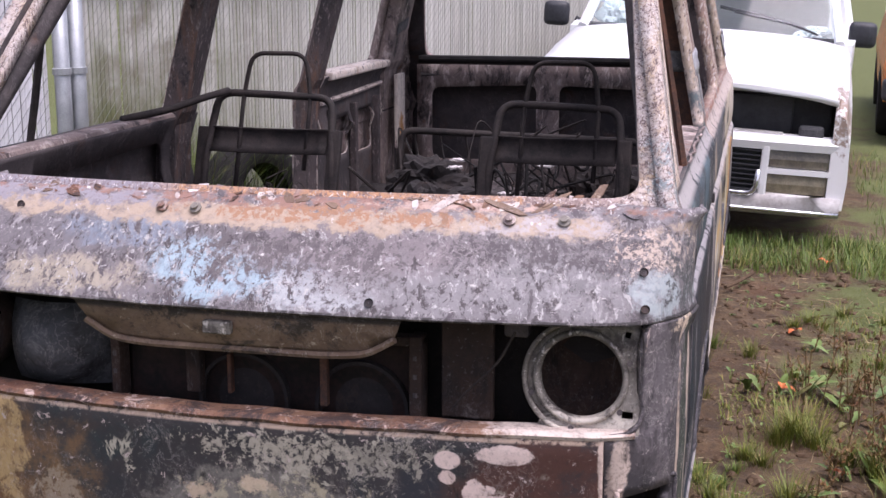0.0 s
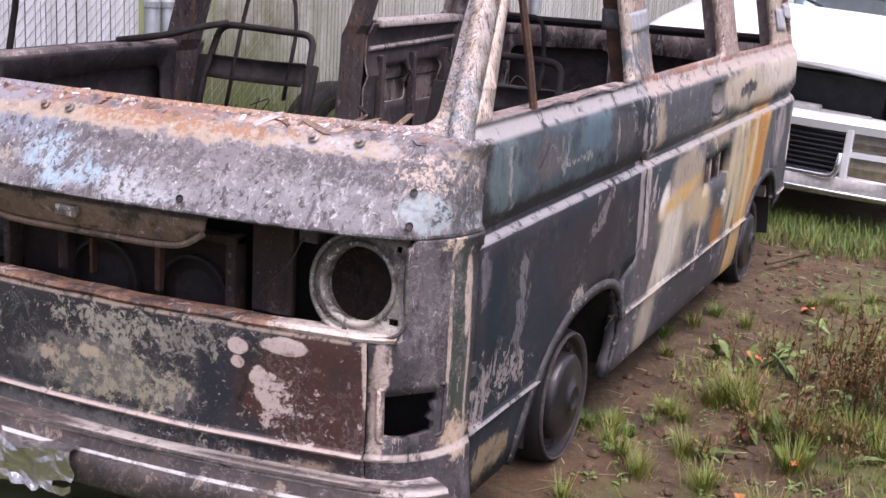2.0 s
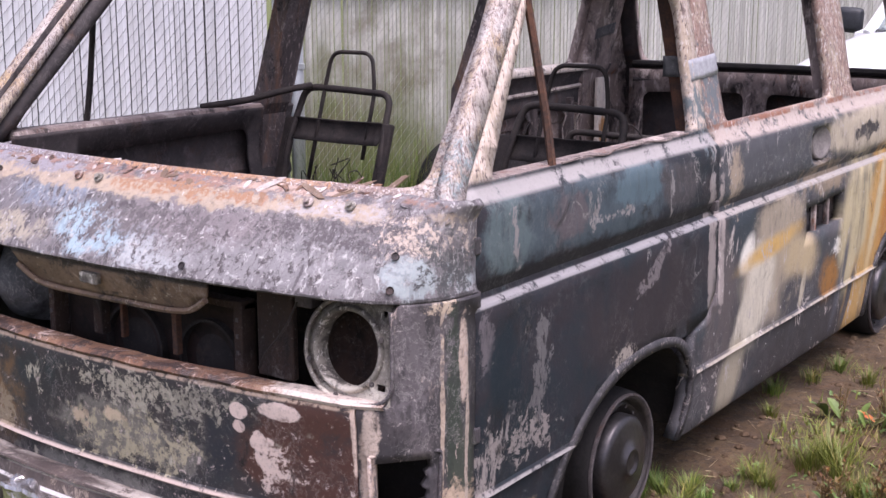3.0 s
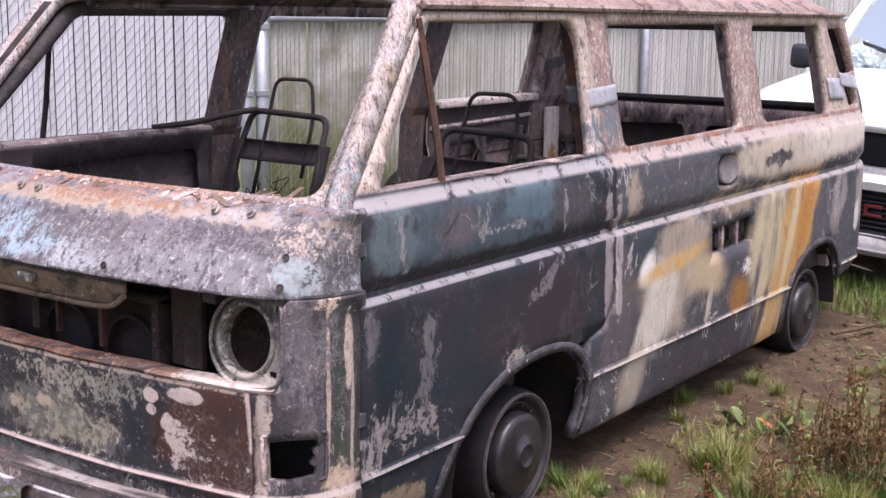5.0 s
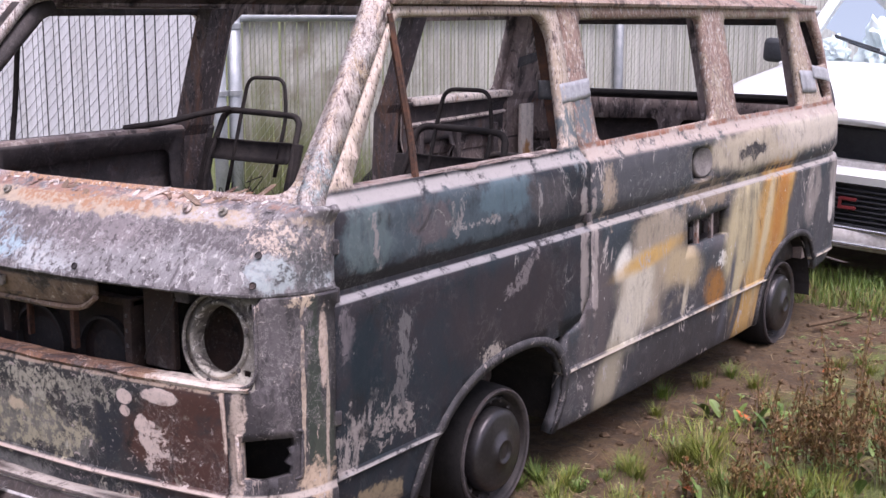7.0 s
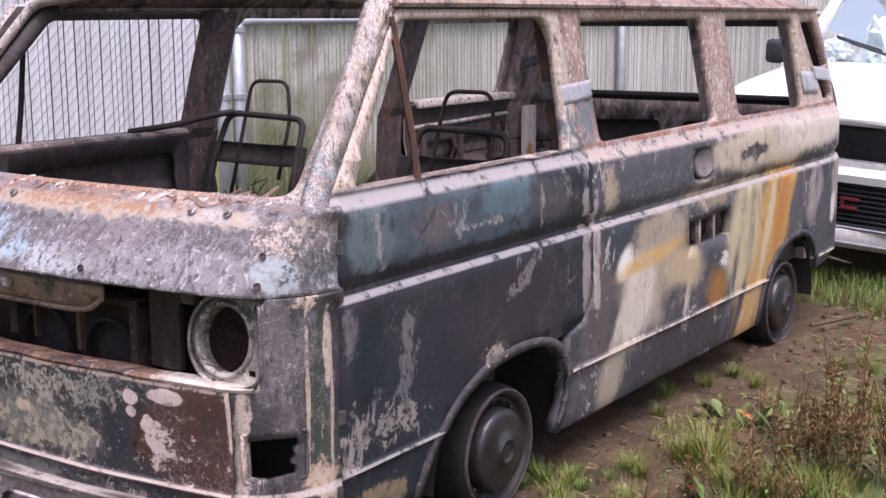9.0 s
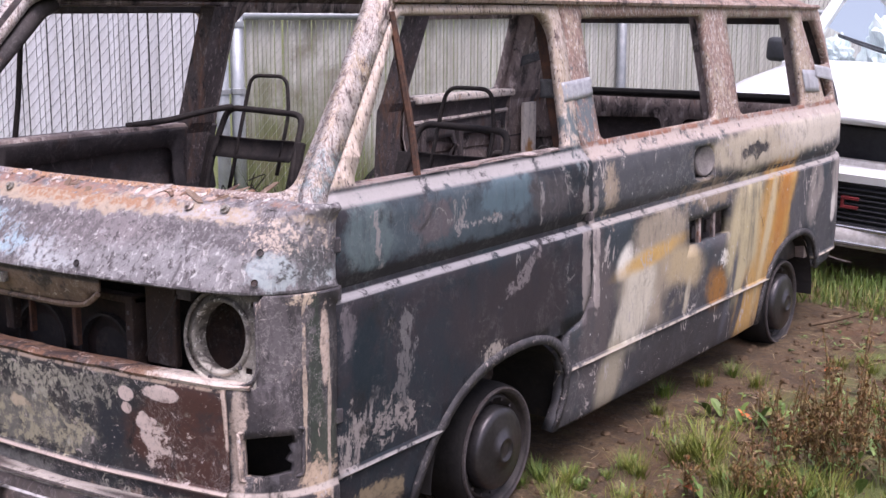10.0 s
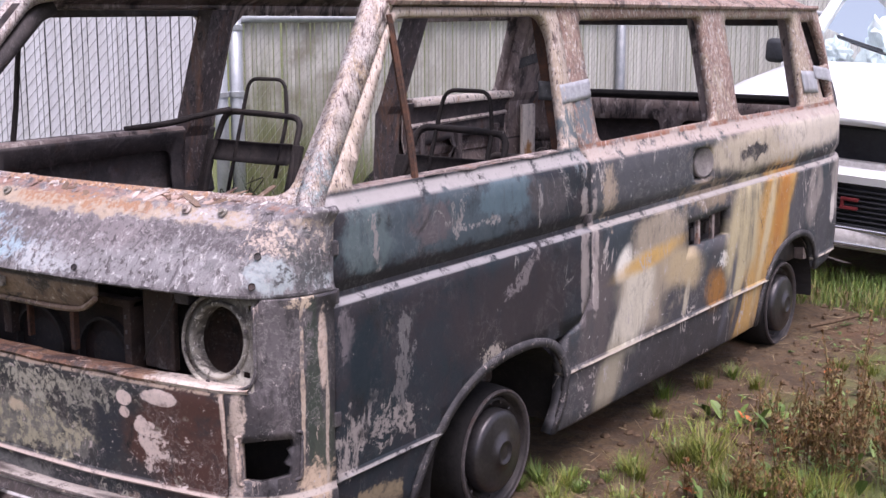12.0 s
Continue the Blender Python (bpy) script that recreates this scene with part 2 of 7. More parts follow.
DOOR_TONES = [
    ("spots", 3.5, 0.40, (0.026, 0.022, 0.027), ONE, 0.08),
    stain((0.75, 0.96), (0.50, 0.085), (0.062, 0.082, 0.098), 0.3, 5, 0.2, RUN),
    stain((0.34, 0.95), (0.11, 0.10), (0.095, 0.125, 0.135), 0.4, 7, 0.25, RUN),
    stain((0.98, 0.975), (0.16, 0.06), (0.085, 0.125, 0.150), 0.5, 8, 0.2, RUN),
    stain((1.24, 0.96), (0.12, 0.06), (0.060, 0.055, 0.060), 0.5, 8, 0.3, RUN),
    stain((0.62, 0.96), (0.09, 0.05), (0.098, 0.085, 0.094), 0.6, 9, 0.3, RUN),
    stain((1.05, 0.64), (0.34, 0.14), (0.030, 0.024, 0.027), 0.3, 5, 0.4, RUN),
]
DOOR_PEEL = [
    stain((0.24, 0.43), (0.055, 0.075), (0.27, 0.235, 0.225), 0.8, 12, 0.12, RUN),
    stain((0.42, 0.45), (0.10, 0.045), (0.24, 0.21, 0.20), 1.3, 16, 0.10),
    stain((0.33, 0.56), (0.022, 0.10), (0.23, 0.205, 0.20), 1.0, 18, 0.10, RUN, -20),
    stain((0.46, 0.60), (0.030, 0.13), (0.115, 0.108, 0.112), 1.2, 18, 0.15, RUN, -12),
    stain((0.23, 0.73), (0.035, 0.06), (0.12, 0.105, 0.115), 0.7, 12, 0.2, RUN),
    stain((0.36, 0.24), (0.10, 0.06), (0.22, 0.17, 0.11), 0.6, 9, 0.2),
    stain((1.465, 0.70), (0.028, 0.28), (0.26, 0.225, 0.215), 0.6, 9, 0.2, RUN),
    stain((0.90, 0.53), (0.05, 0.028), (0.30, 0.26, 0.23), 0.8, 14, 0.15),
]
DOOR_LINES = [
    stain((1.08, 0.74), (0.09, 0.026), (0.15, 0.13, 0.135), 1.0, 14, 0.2, ONE, 30),
    stain((0.36, 0.93), (0.012, 0.08), (0.24, 0.22, 0.22), 0.9, 16, 0.12, RUN, 10),
    stain((0.74, 0.95), (0.012, 0.06), (0.24, 0.22, 0.22), 0.9, 18, 0.12, RUN, -14),
    stain((0.86, 0.925), (0.10, 0.010), (0.26, 0.24, 0.24), 1.2, 20, 0.12),
    stain((1.18, 0.94), (0.012, 0.06), (0.22, 0.205, 0.205), 0.9, 16, 0.12, RUN),
    stain((1.47, 0.96), (0.012, 0.09), (0.27, 0.245, 0.24), 0.9, 14, 0.15, RUN),
    stain((0.30, 0.64), (0.07, 0.13), (0.011, 0.018, 0.025), 0.25, 6, 0.2),
    ("spots", 6, 0.18, SOOT, ONE, 0.08),
    ("seam", 4.5, 0.006, (0.22, 0.205, 0.20), (1, 1, 0.7), 0.22),
]
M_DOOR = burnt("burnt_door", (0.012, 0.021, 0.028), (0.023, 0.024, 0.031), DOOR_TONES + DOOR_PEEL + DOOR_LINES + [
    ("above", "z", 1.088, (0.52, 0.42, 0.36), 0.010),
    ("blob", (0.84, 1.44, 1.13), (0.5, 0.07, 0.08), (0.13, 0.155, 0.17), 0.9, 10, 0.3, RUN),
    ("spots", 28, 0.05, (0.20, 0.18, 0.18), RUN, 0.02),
    # next three: worn edges with the ledges' highlight painted over them
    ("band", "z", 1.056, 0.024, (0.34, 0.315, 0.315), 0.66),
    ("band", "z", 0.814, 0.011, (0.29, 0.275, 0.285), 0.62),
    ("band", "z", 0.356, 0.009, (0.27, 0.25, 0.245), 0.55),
    # dark band puts the groove's shade into the door colour
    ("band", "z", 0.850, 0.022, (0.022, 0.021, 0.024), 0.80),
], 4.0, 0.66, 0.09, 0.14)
M_ARCH = burnt("arch_lip", (0.055, 0.052, 0.057), (0.034, 0.032, 0.036), [("spots", 14, 0.3, CHAR, ONE, 0.05), ("spots", 30, 0.2, (0.40, 0.34, 0.32), ONE, 0.03)], 8)
FLOW = (1, 1, 0.45)
def smear(place, size, tone, ragged=0.5, scale=8, soft=0.3, wear=ONE, deep=0.5):
    """A stain on the front of the van, at x and z."""
    return ("blob", (place[0], 0.05, place[1]), (size[0], deep, size[1]), tone, ragged, scale, soft, wear)


NOSE_CLOUDS = [
    ("spots", 6, 0.36, (0.19, 0.17, 0.178), FLOW, 0.10),
    smear((-0.03, 0.925), (0.19, 0.050), (0.33, 0.43, 0.50), 0.6, 8, 0.25, FLOW),
    smear((0.17, 0.900), (0.13, 0.035), (0.40, 0.41, 0.43), 0.7, 10, 0.2, FLOW),
    smear((-0.30, 0.985), (0.16, 0.030), (0.22, 0.25, 0.31), 0.6, 9, 0.3, FLOW),
    smear((-0.60, 0.945), (0.28, 0.075), (0.175, 0.160, 0.172), 0.5, 6, 0.3, FLOW),
    smear((-0.36, 0.900), (0.16, 0.035), (0.36, 0.315, 0.255), 0.7, 9, 0.3, FLOW),
    smear((0.55, 0.915), (0.34, 0.055), (0.235, 0.223, 0.232), 0.4, 7, 0.4, FLOW),
    smear((0.25, 0.970), (0.24, 0.040), (0.215, 0.185, 0.195), 0.5, 7, 0.4, FLOW),
]
NOSE_FLAKES = [
    ("spots", 20, 0.34, (0.105, 0.092, 0.100), FLOW, 0.03),
    ("spots", 30, 0.26, (0.33, 0.31, 0.32), FLOW, 0.035),
    ("spots", 46, 0.32, (0.080, 0.069, 0.073), FLOW, 0.022),
    ("spots", 60, 0.26, (0.46, 0.44, 0.44), FLOW, 0.020),
    smear((0.66, 0.990), (0.16, 0.034), (0.110, 0.096, 0.103), 1.5, 30, 0.12, FLOW),
    smear((0.12, 0.955), (0.20, 0.032), (0.135, 0.118, 0.124), 1.5, 30, 0.15, FLOW),
    smear((0.85, 0.985), (0.055, 0.030), (0.52, 0.42, 0.36), 1.6, 34, 0.10),
    smear((0.86, 0.900), (0.05, 0.040), (0.36, 0.40, 0.42), 0.6, 12, 0.2),
]
NOSE_COWL = [
    ("blob", (0.905, 0.08, 0.92), (0.030, 0.08, 0.06), (0.085, 0.086, 0.090), 1.3, 26, 0.2, ONE),
    ("blob", (-0.82, 0.1, 0.97), (0.14, 0.3, 0.12), (0.46, 0.38, 0.29), 0.5, 7, 0.3, ONE),
    smear((-0.02, 1.026), (0.74, 0.018), (0.40, 0.315, 0.245), 0.75, 12, 0.3),
    smear((0.20, 1.034), (0.32, 0.014), (0.33, 0.185, 0.115), 0.9, 14, 0.3),
    smear((0.64, 1.026), (0.10, 0.016), (0.40, 0.36, 0.36), 0.8, 12, 0.3),
    smear((-0.10, 1.056), (0.70, 0.010), (0.27, 0.16, 0.13), 0.9, 10, 0.3),
    smear((-0.50, 1.046), (0.30, 0.016), (0.27, 0.25, 0.28), 0.8, 10, 0.3),
    smear((0.45, 1.056), (0.16, 0.007), (0.44, 0.32, 0.27), 0.9, 16, 0.2),
    ("spots", 34, 0.12, (0.60, 0.56, 0.55), ONE, 0.02),
    # thin dark line paints the shadow below the nose lip
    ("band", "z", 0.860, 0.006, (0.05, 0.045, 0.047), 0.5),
]
M_NOSE = burnt("burnt_nose", (0.140, 0.126, 0.135), (0.215, 0.196, 0.207), NOSE_CLOUDS + NOSE_FLAKES + NOSE_COWL, 5.0, 0.6, 0.28)
FRONT_LEFT = [
    ("spots", 5, 0.30, (0.030, 0.038, 0.043), ONE, 0.08),
    smear((-0.76, 0.46), (0.36, 0.20), (0.20, 0.115, 0.055), 0.4, 5, 0.35, RUN),
    smear((-0.80, 0.47), (0.20, 0.16), (0.36, 0.23, 0.105), 0.6, 7, 0.3, RUN),
    smear((-0.68, 0.40), (0.16, 0.12), (0.12, 0.062, 0.03), 0.6, 7, 0.3, RUN),
    smear((-0.80, 0.59), (0.14, 0.05), (0.46, 0.34, 0.20), 0.6, 8, 0.2),
    smear((-0.56, 0.50), (0.05, 0.12), (0.40, 0.28, 0.14), 0.7, 9, 0.2, RUN),
    smear((-0.42, 0.40), (0.07, 0.05), (0.28, 0.22, 0.16), 0.9, 12, 0.2),
]
FRONT_CREAM = [
    smear((0.05, 0.44), (0.27, 0.080), (0.17, 0.158, 0.145), 0.5, 7, 0.18),
    smear((0.12, 0.43), (0.20, 0.065), (0.36, 0.32, 0.235), 0.8, 12, 0.15),
    smear((-0.08, 0.455), (0.05, 0.025), (0.46, 0.36, 0.27), 0.8, 14, 0.15),
    smear((0.06, 0.485), (0.04, 0.018), (0.50, 0.40, 0.30), 0.7, 14, 0.15),
    smear((-0.10, 0.405), (0.09, 0.030), (0.060, 0.056, 0.056), 0.8, 12, 0.2),
    smear((0.00, 0.305), (0.30, 0.040), (0.17, 0.165, 0.155), 0.5, 8, 0.3),
    smear((0.28, 0.318), (0.13, 0.028), (0.035, 0.036, 0.040), 0.5, 8, 0.2),
    smear((0.56, 0.275), (0.28, 0.040), (0.34, 0.25, 0.19), 0.6, 9, 0.25),
]
FRONT_PRIMER = [
    smear((0.67, 0.48), (0.22, 0.145), (0.078, 0.037, 0.030), 0.25, 6, 0.2),
    smear((0.40, 0.47), (0.06, 0.10), (0.026, 0.028, 0.036), 0.3, 6, 0.3),
    ("seam", 11, 0.030, (0.40, 0.37, 0.31), ONE, 0.06),
    smear((0.09, 0.565), (0.15, 0.032), (0.38, 0.345, 0.29), 1.6, 22, 0.06),
    smear((0.34, 0.555), (0.085, 0.040), (0.27, 0.25, 0.215), 1.6, 24, 0.06),
    smear((0.575, 0.588), (0.070, 0.021), (0.66, 0.53, 0.49), 0.30, 9, 0.08),
    smear((0.461, 0.570), (0.029, 0.021), (0.66, 0.53, 0.49), 0.12, 8, 0.08),
    smear((0.460, 0.532), (0.017, 0.016), (0.60, 0.47, 0.43), 0.4, 12, 0.1),
]
FRONT_EDGES = [
    smear((0.55, 0.455), (0.062, 0.055), (0.60, 0.48, 0.44), 1.0, 13, 0.10),
    smear((0.515, 0.505), (0.036, 0.020), (0.64, 0.51, 0.47), 0.5, 10, 0.10),
    smear((0.772, 0.56), (0.014, 0.10), (0.56, 0.44, 0.38), 0.35, 10, 0.15),
    ("spots", 32, 0.20, (0.46, 0.38, 0.36), ONE, 0.016),
    ("band", "z", 0.352, 0.011, (0.48, 0.385, 0.345), 0.72),
    ("band", "z", 0.622, 0.011, (0.44, 0.33, 0.26), 0.55),
    ("spots", 8, 0.12, SOOT, ONE, 0.06),
]
M_FRONT = burnt("burnt_front", (0.030, 0.031, 0.036), (0.048, 0.041, 0.043), FRONT_LEFT + FRONT_CREAM + FRONT_PRIMER + FRONT_EDGES, 4.5, 0.6, 0.3)
M_CORNER = burnt("burnt_corner", (0.040, 0.037, 0.042), (0.085, 0.073, 0.078), [
    ("spots", 9, 0.34, (0.125, 0.108, 0.112), RUN, 0.06),
    ("blob", (0.905, 0.105, 0.60), (0.1, 0.022, 0.25), (0.042, 0.052, 0.042), 0.2, 8, 0.2, ONE),
    ("blob", (0.915, 0.138, 0.72), (0.2, 0.016, 0.10), (0.50, 0.39, 0.33), 0.35, 12, 0.12, ONE),
    ("blob", (0.895, 0.075, 0.62), (0.2, 0.005, 0.27), (0.50, 0.39, 0.31), 0.4, 16, 0.2, ONE),
    ("blob", (0.88, 0.07, 0.845), (0.06, 0.03, 0.025), (0.48, 0.38, 0.29), 1.0, 18, 0.12, ONE),
    ("blob", (0.905, 0.14, 0.46), (0.1, 0.035, 0.12), (0.055, 0.062, 0.050), 0.3, 8, 0.2, ONE),
    ("blob", (0.90, 0.12, 0.37), (0.2, 0.06, 0.05), (0.48, 0.36, 0.27), 0.7, 12, 0.2, ONE),
    ("blob", (0.79, 0.0, 0.45), (0.018, 0.3, 0.12), (0.44, 0.34, 0.29), 0.5, 12, 0.2, ONE),
    ("seam", 9, 0.008, (0.42, 0.34, 0.30), (1, 1, 0.3), 0.15), ("blob", (0.905, 0.150, 0.50), (0.2, 0.006, 0.20), (0.46, 0.37, 0.31), 0.5, 16, 0.15, ONE), ("blob", (0.85, 0.03, 0.72), (0.10, 0.10, 0.10), (0.125, 0.110, 0.118), 0.8, 9, 0.3, RUN), ("blob", (0.80, 0.0, 0.58), (0.016, 0.3, 0.06), (0.56, 0.45, 0.39), 0.4, 12, 0.15, ONE),
    ("band", "z", 0.354, 0.012, (0.52, 0.44, 0.40), 0.9), ("blob", (-0.86, 0.05, 0.50), (0.2, 0.3, 0.22), (0.36, 0.22, 0.09), 0.4, 6, 0.3, RUN),
    ("spots", 34, 0.18, (0.42, 0.37, 0.36), ONE, 0.03), ("spots", 9, 0.2, SOOT, RUN, 0.06)], 6)
M_PILLAR = burnt("burnt_pillar", (0.50, 0.41, 0.37), (0.56, 0.51, 0.50), [
    ("spots", 6, 0.38, (0.44, 0.32, 0.20), (1, 1, 0.5), 0.08), ("blob", (0.87, 0.2, 1.13), (0.10, 0.14, 0.06), (0.26, 0.31, 0.325), 0.9, 10, 0.4, ONE), ("blob", (-0.87, 0.2, 1.13), (0.12, 0.16, 0.07), (0.50, 0.42, 0.33), 0.4, 6, 0.4, ONE),
    ("blob", (0, 0.1, 1.06), (0.74, 0.6, 0.045), (0.27, 0.20, 0.185), 0.4, 6, 0.3, ONE), ("blob", (0.22, 0.1, 1.06), (0.36, 0.6, 0.03), (0.40, 0.22, 0.12), 0.6, 8, 0.3, ONE), ("blob", (-0.55, 0.1, 1.06), (0.30, 0.6, 0.03), (0.25, 0.235, 0.27), 0.6, 8, 0.3, ONE),
    ("blob", (0.45, 0.1, 1.066), (0.10, 0.3, 0.008), (0.44, 0.33, 0.28), 0.9, 16, 0.15, ONE), ("spots", 9, 0.26, (0.34, 0.255, 0.215), (1, 1, 0.3), 0.06),
    ("spots", 100, 0.36, (0.13, 0.090, 0.090), (1, 1, 0.30), 0.02), ("spots", 190, 0.36, (0.17, 0.125, 0.12), (1, 1, 0.5), 0.02), ("spots", 140, 0.28, (0.68, 0.64, 0.63), (1, 1, 0.6), 0.02)], 6, 0.6, 0.15, 0.4)
M_FRAME = burnt("burnt_frame", (0.30, 0.20, 0.17), (0.42, 0.32, 0.28), [
    ("spots", 12, 0.34, (0.10, 0.07, 0.068), (1, 1, 0.5), 0.04), ("spots", 110, 0.30, (0.13, 0.09, 0.085), (1, 1, 0.5), 0.02), ("spots", 100, 0.26, (0.58, 0.50, 0.47), (1, 1, 0.5), 0.02), ("spots", 7, 0.2, (0.20, 0.20, 0.21), (1, 1, 0.5), 0.08)], 7, 0.65, 0.2)
M_SOOT = burnt("sooty_inner", (0.045, 0.040, 0.043), (0.095, 0.080, 0.080), [("spots", 14, 0.24, (0.13, 0.11, 0.11), (1, 1, 0.6), 0.05), ("spots", 6, 0.22, (0.09, 0.055, 0.045), ONE, 0.08)], 5, 0.8, 0.25, 0.15)
M_POSTSOOT = burnt("sooty_post", (0.055, 0.046, 0.048), (0.10, 0.080, 0.080), [("spots", 7, 0.26, (0.15, 0.085, 0.06), DRIP, 0.07), ("spots", 60, 0.26, (0.24, 0.20, 0.19), RUN, 0.03), ("spots", 30, 0.26, (0.026, 0.023, 0.025), RUN, 0.04)], 6, 0.75, 0.25, 0.2)
# near-black for sooty parts, and for deep shade put into the colour
M_BLACK = burnt("soot_and_shade", (0.020, 0.018, 0.019), (0.038, 0.033, 0.033), [("spots", 14, 0.2, (0.05, 0.035, 0.03), ONE, 0.06)], 5, 0.85, 0.1, 0.03)
M_INNER = burnt("scorched_inner", (0.20, 0.155, 0.147), (0.31, 0.245, 0.228), [
    ("spots", 9, 0.34, (0.05, 0.042, 0.042), (1, 1, 0.5), 0.06), ("spots", 16, 0.32, (0.50, 0.42, 0.39), RUN, 0.04), ("spots", 8, 0.16, (0.22, 0.09, 0.05), RUN, 0.06)], 6, 0.75, 0.3)
# ring tone: paler blob at the foot, darker blob across the top
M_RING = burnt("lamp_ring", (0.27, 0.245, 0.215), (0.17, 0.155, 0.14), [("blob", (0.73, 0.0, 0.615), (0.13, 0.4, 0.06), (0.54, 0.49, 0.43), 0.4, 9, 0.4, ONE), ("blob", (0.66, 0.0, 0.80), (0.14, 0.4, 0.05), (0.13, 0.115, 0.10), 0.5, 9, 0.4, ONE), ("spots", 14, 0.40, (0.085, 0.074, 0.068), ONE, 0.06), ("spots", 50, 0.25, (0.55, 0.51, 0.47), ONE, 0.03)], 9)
M_LEDGE = burnt("rusty_ledge", (0.13, 0.062, 0.042), (0.22, 0.125, 0.080), [("spots", 12, 0.42, (0.05, 0.034, 0.032), ONE, 0.05), ("spots", 20, 0.26, (0.55, 0.42, 0.37), ONE, 0.03), ("blob", (0.70, 0.0, 0.64), (0.14, 0.3, 0.05), (0.60, 0.51, 0.46), 0.5, 10, 0.2, ONE)], 9)
# the z band darkens the bracket's top: shade of the lip, painted on
M_BRACKET = burnt("scorched_bracket", (0.150, 0.100, 0.073), (0.26, 0.18, 0.132), [("spots", 7, 0.26, (0.06, 0.048, 0.042), ONE, 0.05), ("spots", 26, 0.18, (0.48, 0.40, 0.32), ONE, 0.03), ("band", "z", 0.852, 0.02, (0.05, 0.04, 0.038), 0.8)], 6)
M_DUCT = burnt("sooty_duct", (0.06, 0.062, 0.068), (0.10, 0.10, 0.108), [("spots", 6, 0.32, SOOT, ONE, 0.1)], 4, 0.7)
M_PRIMER = burnt("bare_primer", (0.68, 0.57, 0.50), (0.80, 0.73, 0.68), [("spots", 9, 0.26, (0.13, 0.10, 0.095), RUN, 0.04), ("spots", 10, 0.18, (0.42, 0.24, 0.12), RUN, 0.05), ("spots", 32, 0.30, (0.12, 0.09, 0.09), ONE, 0.02)], 6)
M_QUARTER = burnt("peeling_lining", (0.40, 0.335, 0.32), (0.60, 0.52, 0.48), [
    ("spots", 7, 0.34, (0.62, 0.53, 0.48), RUN, 0.06), ("spots", 12, 0.30, (0.12, 0.09, 0.088), RUN, 0.05), ("spots", 30, 0.30, (0.70, 0.63, 0.60), ONE, 0.02), ("spots", 40, 0.32, (0.10, 0.075, 0.075), ONE, 0.02), ("blob", (-0.8, 3.84, 0.85), (0.5, 0.08, 0.20), (0.74, 0.66, 0.58), 0.4, 8, 0.3, DRIP), ("blob", (-0.8, 3.86, 0.70), (0.5, 0.04, 0.10), (0.46, 0.24, 0.10), 0.5, 9, 0.3, DRIP)], 6, 0.7, 0.3)
M_CRUMB = burnt("charred_crumbs", (0.030, 0.026, 0.027), (0.075, 0.062, 0.062), [("spots", 18, 0.28, (0.012, 0.011, 0.012), ONE, 0.05), ("spots", 34, 0.22, (0.26, 0.22, 0.21), ONE, 0.03)], 9, 0.8, 0.3, 0.2)
M_RAD = plain("radiator", (0.009, 0.007, 0.007), (0.030, 0.016, 0.014), 9)
M_SHEET = burnt("scorched_sheet", (0.026, 0.018, 0.016), (0.060, 0.036, 0.028), [("spots", 7, 0.3, (0.018, 0.015, 0.015), RUN, 0.08), ("spots", 12, 0.2, (0.12, 0.10, 0.095), RUN, 0.06)], 5, 0.8, 0.3, 0.1)
M_TYRE = plain("burnt_tyre", (0.010, 0.009, 0.010), (0.022, 0.020, 0.020), 12, 0.9)
M_CAP = plain("hubcap", (0.050, 0.046, 0.050), (0.095, 0.088, 0.092), 8, 0.36, 0.75, 0.1)
M_LID = plain("scorched_lid", (0.14, 0.125, 0.125), (0.27, 0.24, 0.235), 14, 0.7, 0.0, 0.3)
M_RIM = plain("burnt_rim", (0.018, 0.016, 0.017), (0.055, 0.045, 0.043), 14, 0.6, 0.3, 0.2)
# the two pale bands paint a highlight along the bumper's worn edges
M_BUMPER = burnt("bumper", (0.050, 0.040, 0.039), (0.105, 0.080, 0.074), [("spots", 5, 0.34, (0.045, 0.038, 0.040), ONE, 0.08), ("spots", 16, 0.26, (0.30, 0.24, 0.20), ONE, 0.03), ("band", "z", 0.300, 0.006, (0.42, 0.37, 0.34), 0.6), ("band", "z", 0.262, 0.005, (0.60, 0.57, 0.57), 0.6)], 6, 0.5, 0.3)
M_TAPE = plain("silver_tape", (0.25, 0.25, 0.27), (0.42, 0.42, 0.45), 14, 0.40, 0.1)
M_GALV = plain("galvanised", (0.34, 0.36, 0.38), (0.46, 0.48, 0.50), 14, 0.45, 0.6, 0.1)
M_POST = plain("dull_post", (0.20, 0.215, 0.23), (0.29, 0.30, 0.315), 14, 0.55, 0.4, 0.1)
M_BACKING = plain("dark_backing", (0.035, 0.032, 0.030), (0.06, 0.055, 0.05), 5, 0.9)
M_FOIL = plain("foil", (0.42, 0.39, 0.39), (0.72, 0.69, 0.69), 25, 0.24, 0.95, 0.3)
M_PARK = plain("parking_lens", (0.16, 0.14, 0.10), (0.30, 0.26, 0.18), 14, 0.25)
M_DASH = plain("cab_lining", (0.30, 0.32, 0.33), (0.40, 0.42, 0.43), 4, 0.8)
M_BAG = plain("white_sheet", (0.72, 0.80, 0.80), (0.82, 0.88, 0.88), 6, 0.7)
M_CLOD = plain("clod_dirt", (0.062, 0.038, 0.022), (0.13, 0.088, 0.056), 30, 0.95)
M_DRYLEAF = plain("dry_leaf", (0.42, 0.10, 0.04), (0.55, 0.20, 0.07), 40, 0.7)
M_STRAW = plain("dry_straw", (0.22, 0.16, 0.09), (0.40, 0.32, 0.20), 30, 0.8)
M_STEM = plain("weed_stem", (0.14, 0.09, 0.05), (0.22, 0.16, 0.07), 30, 0.8)
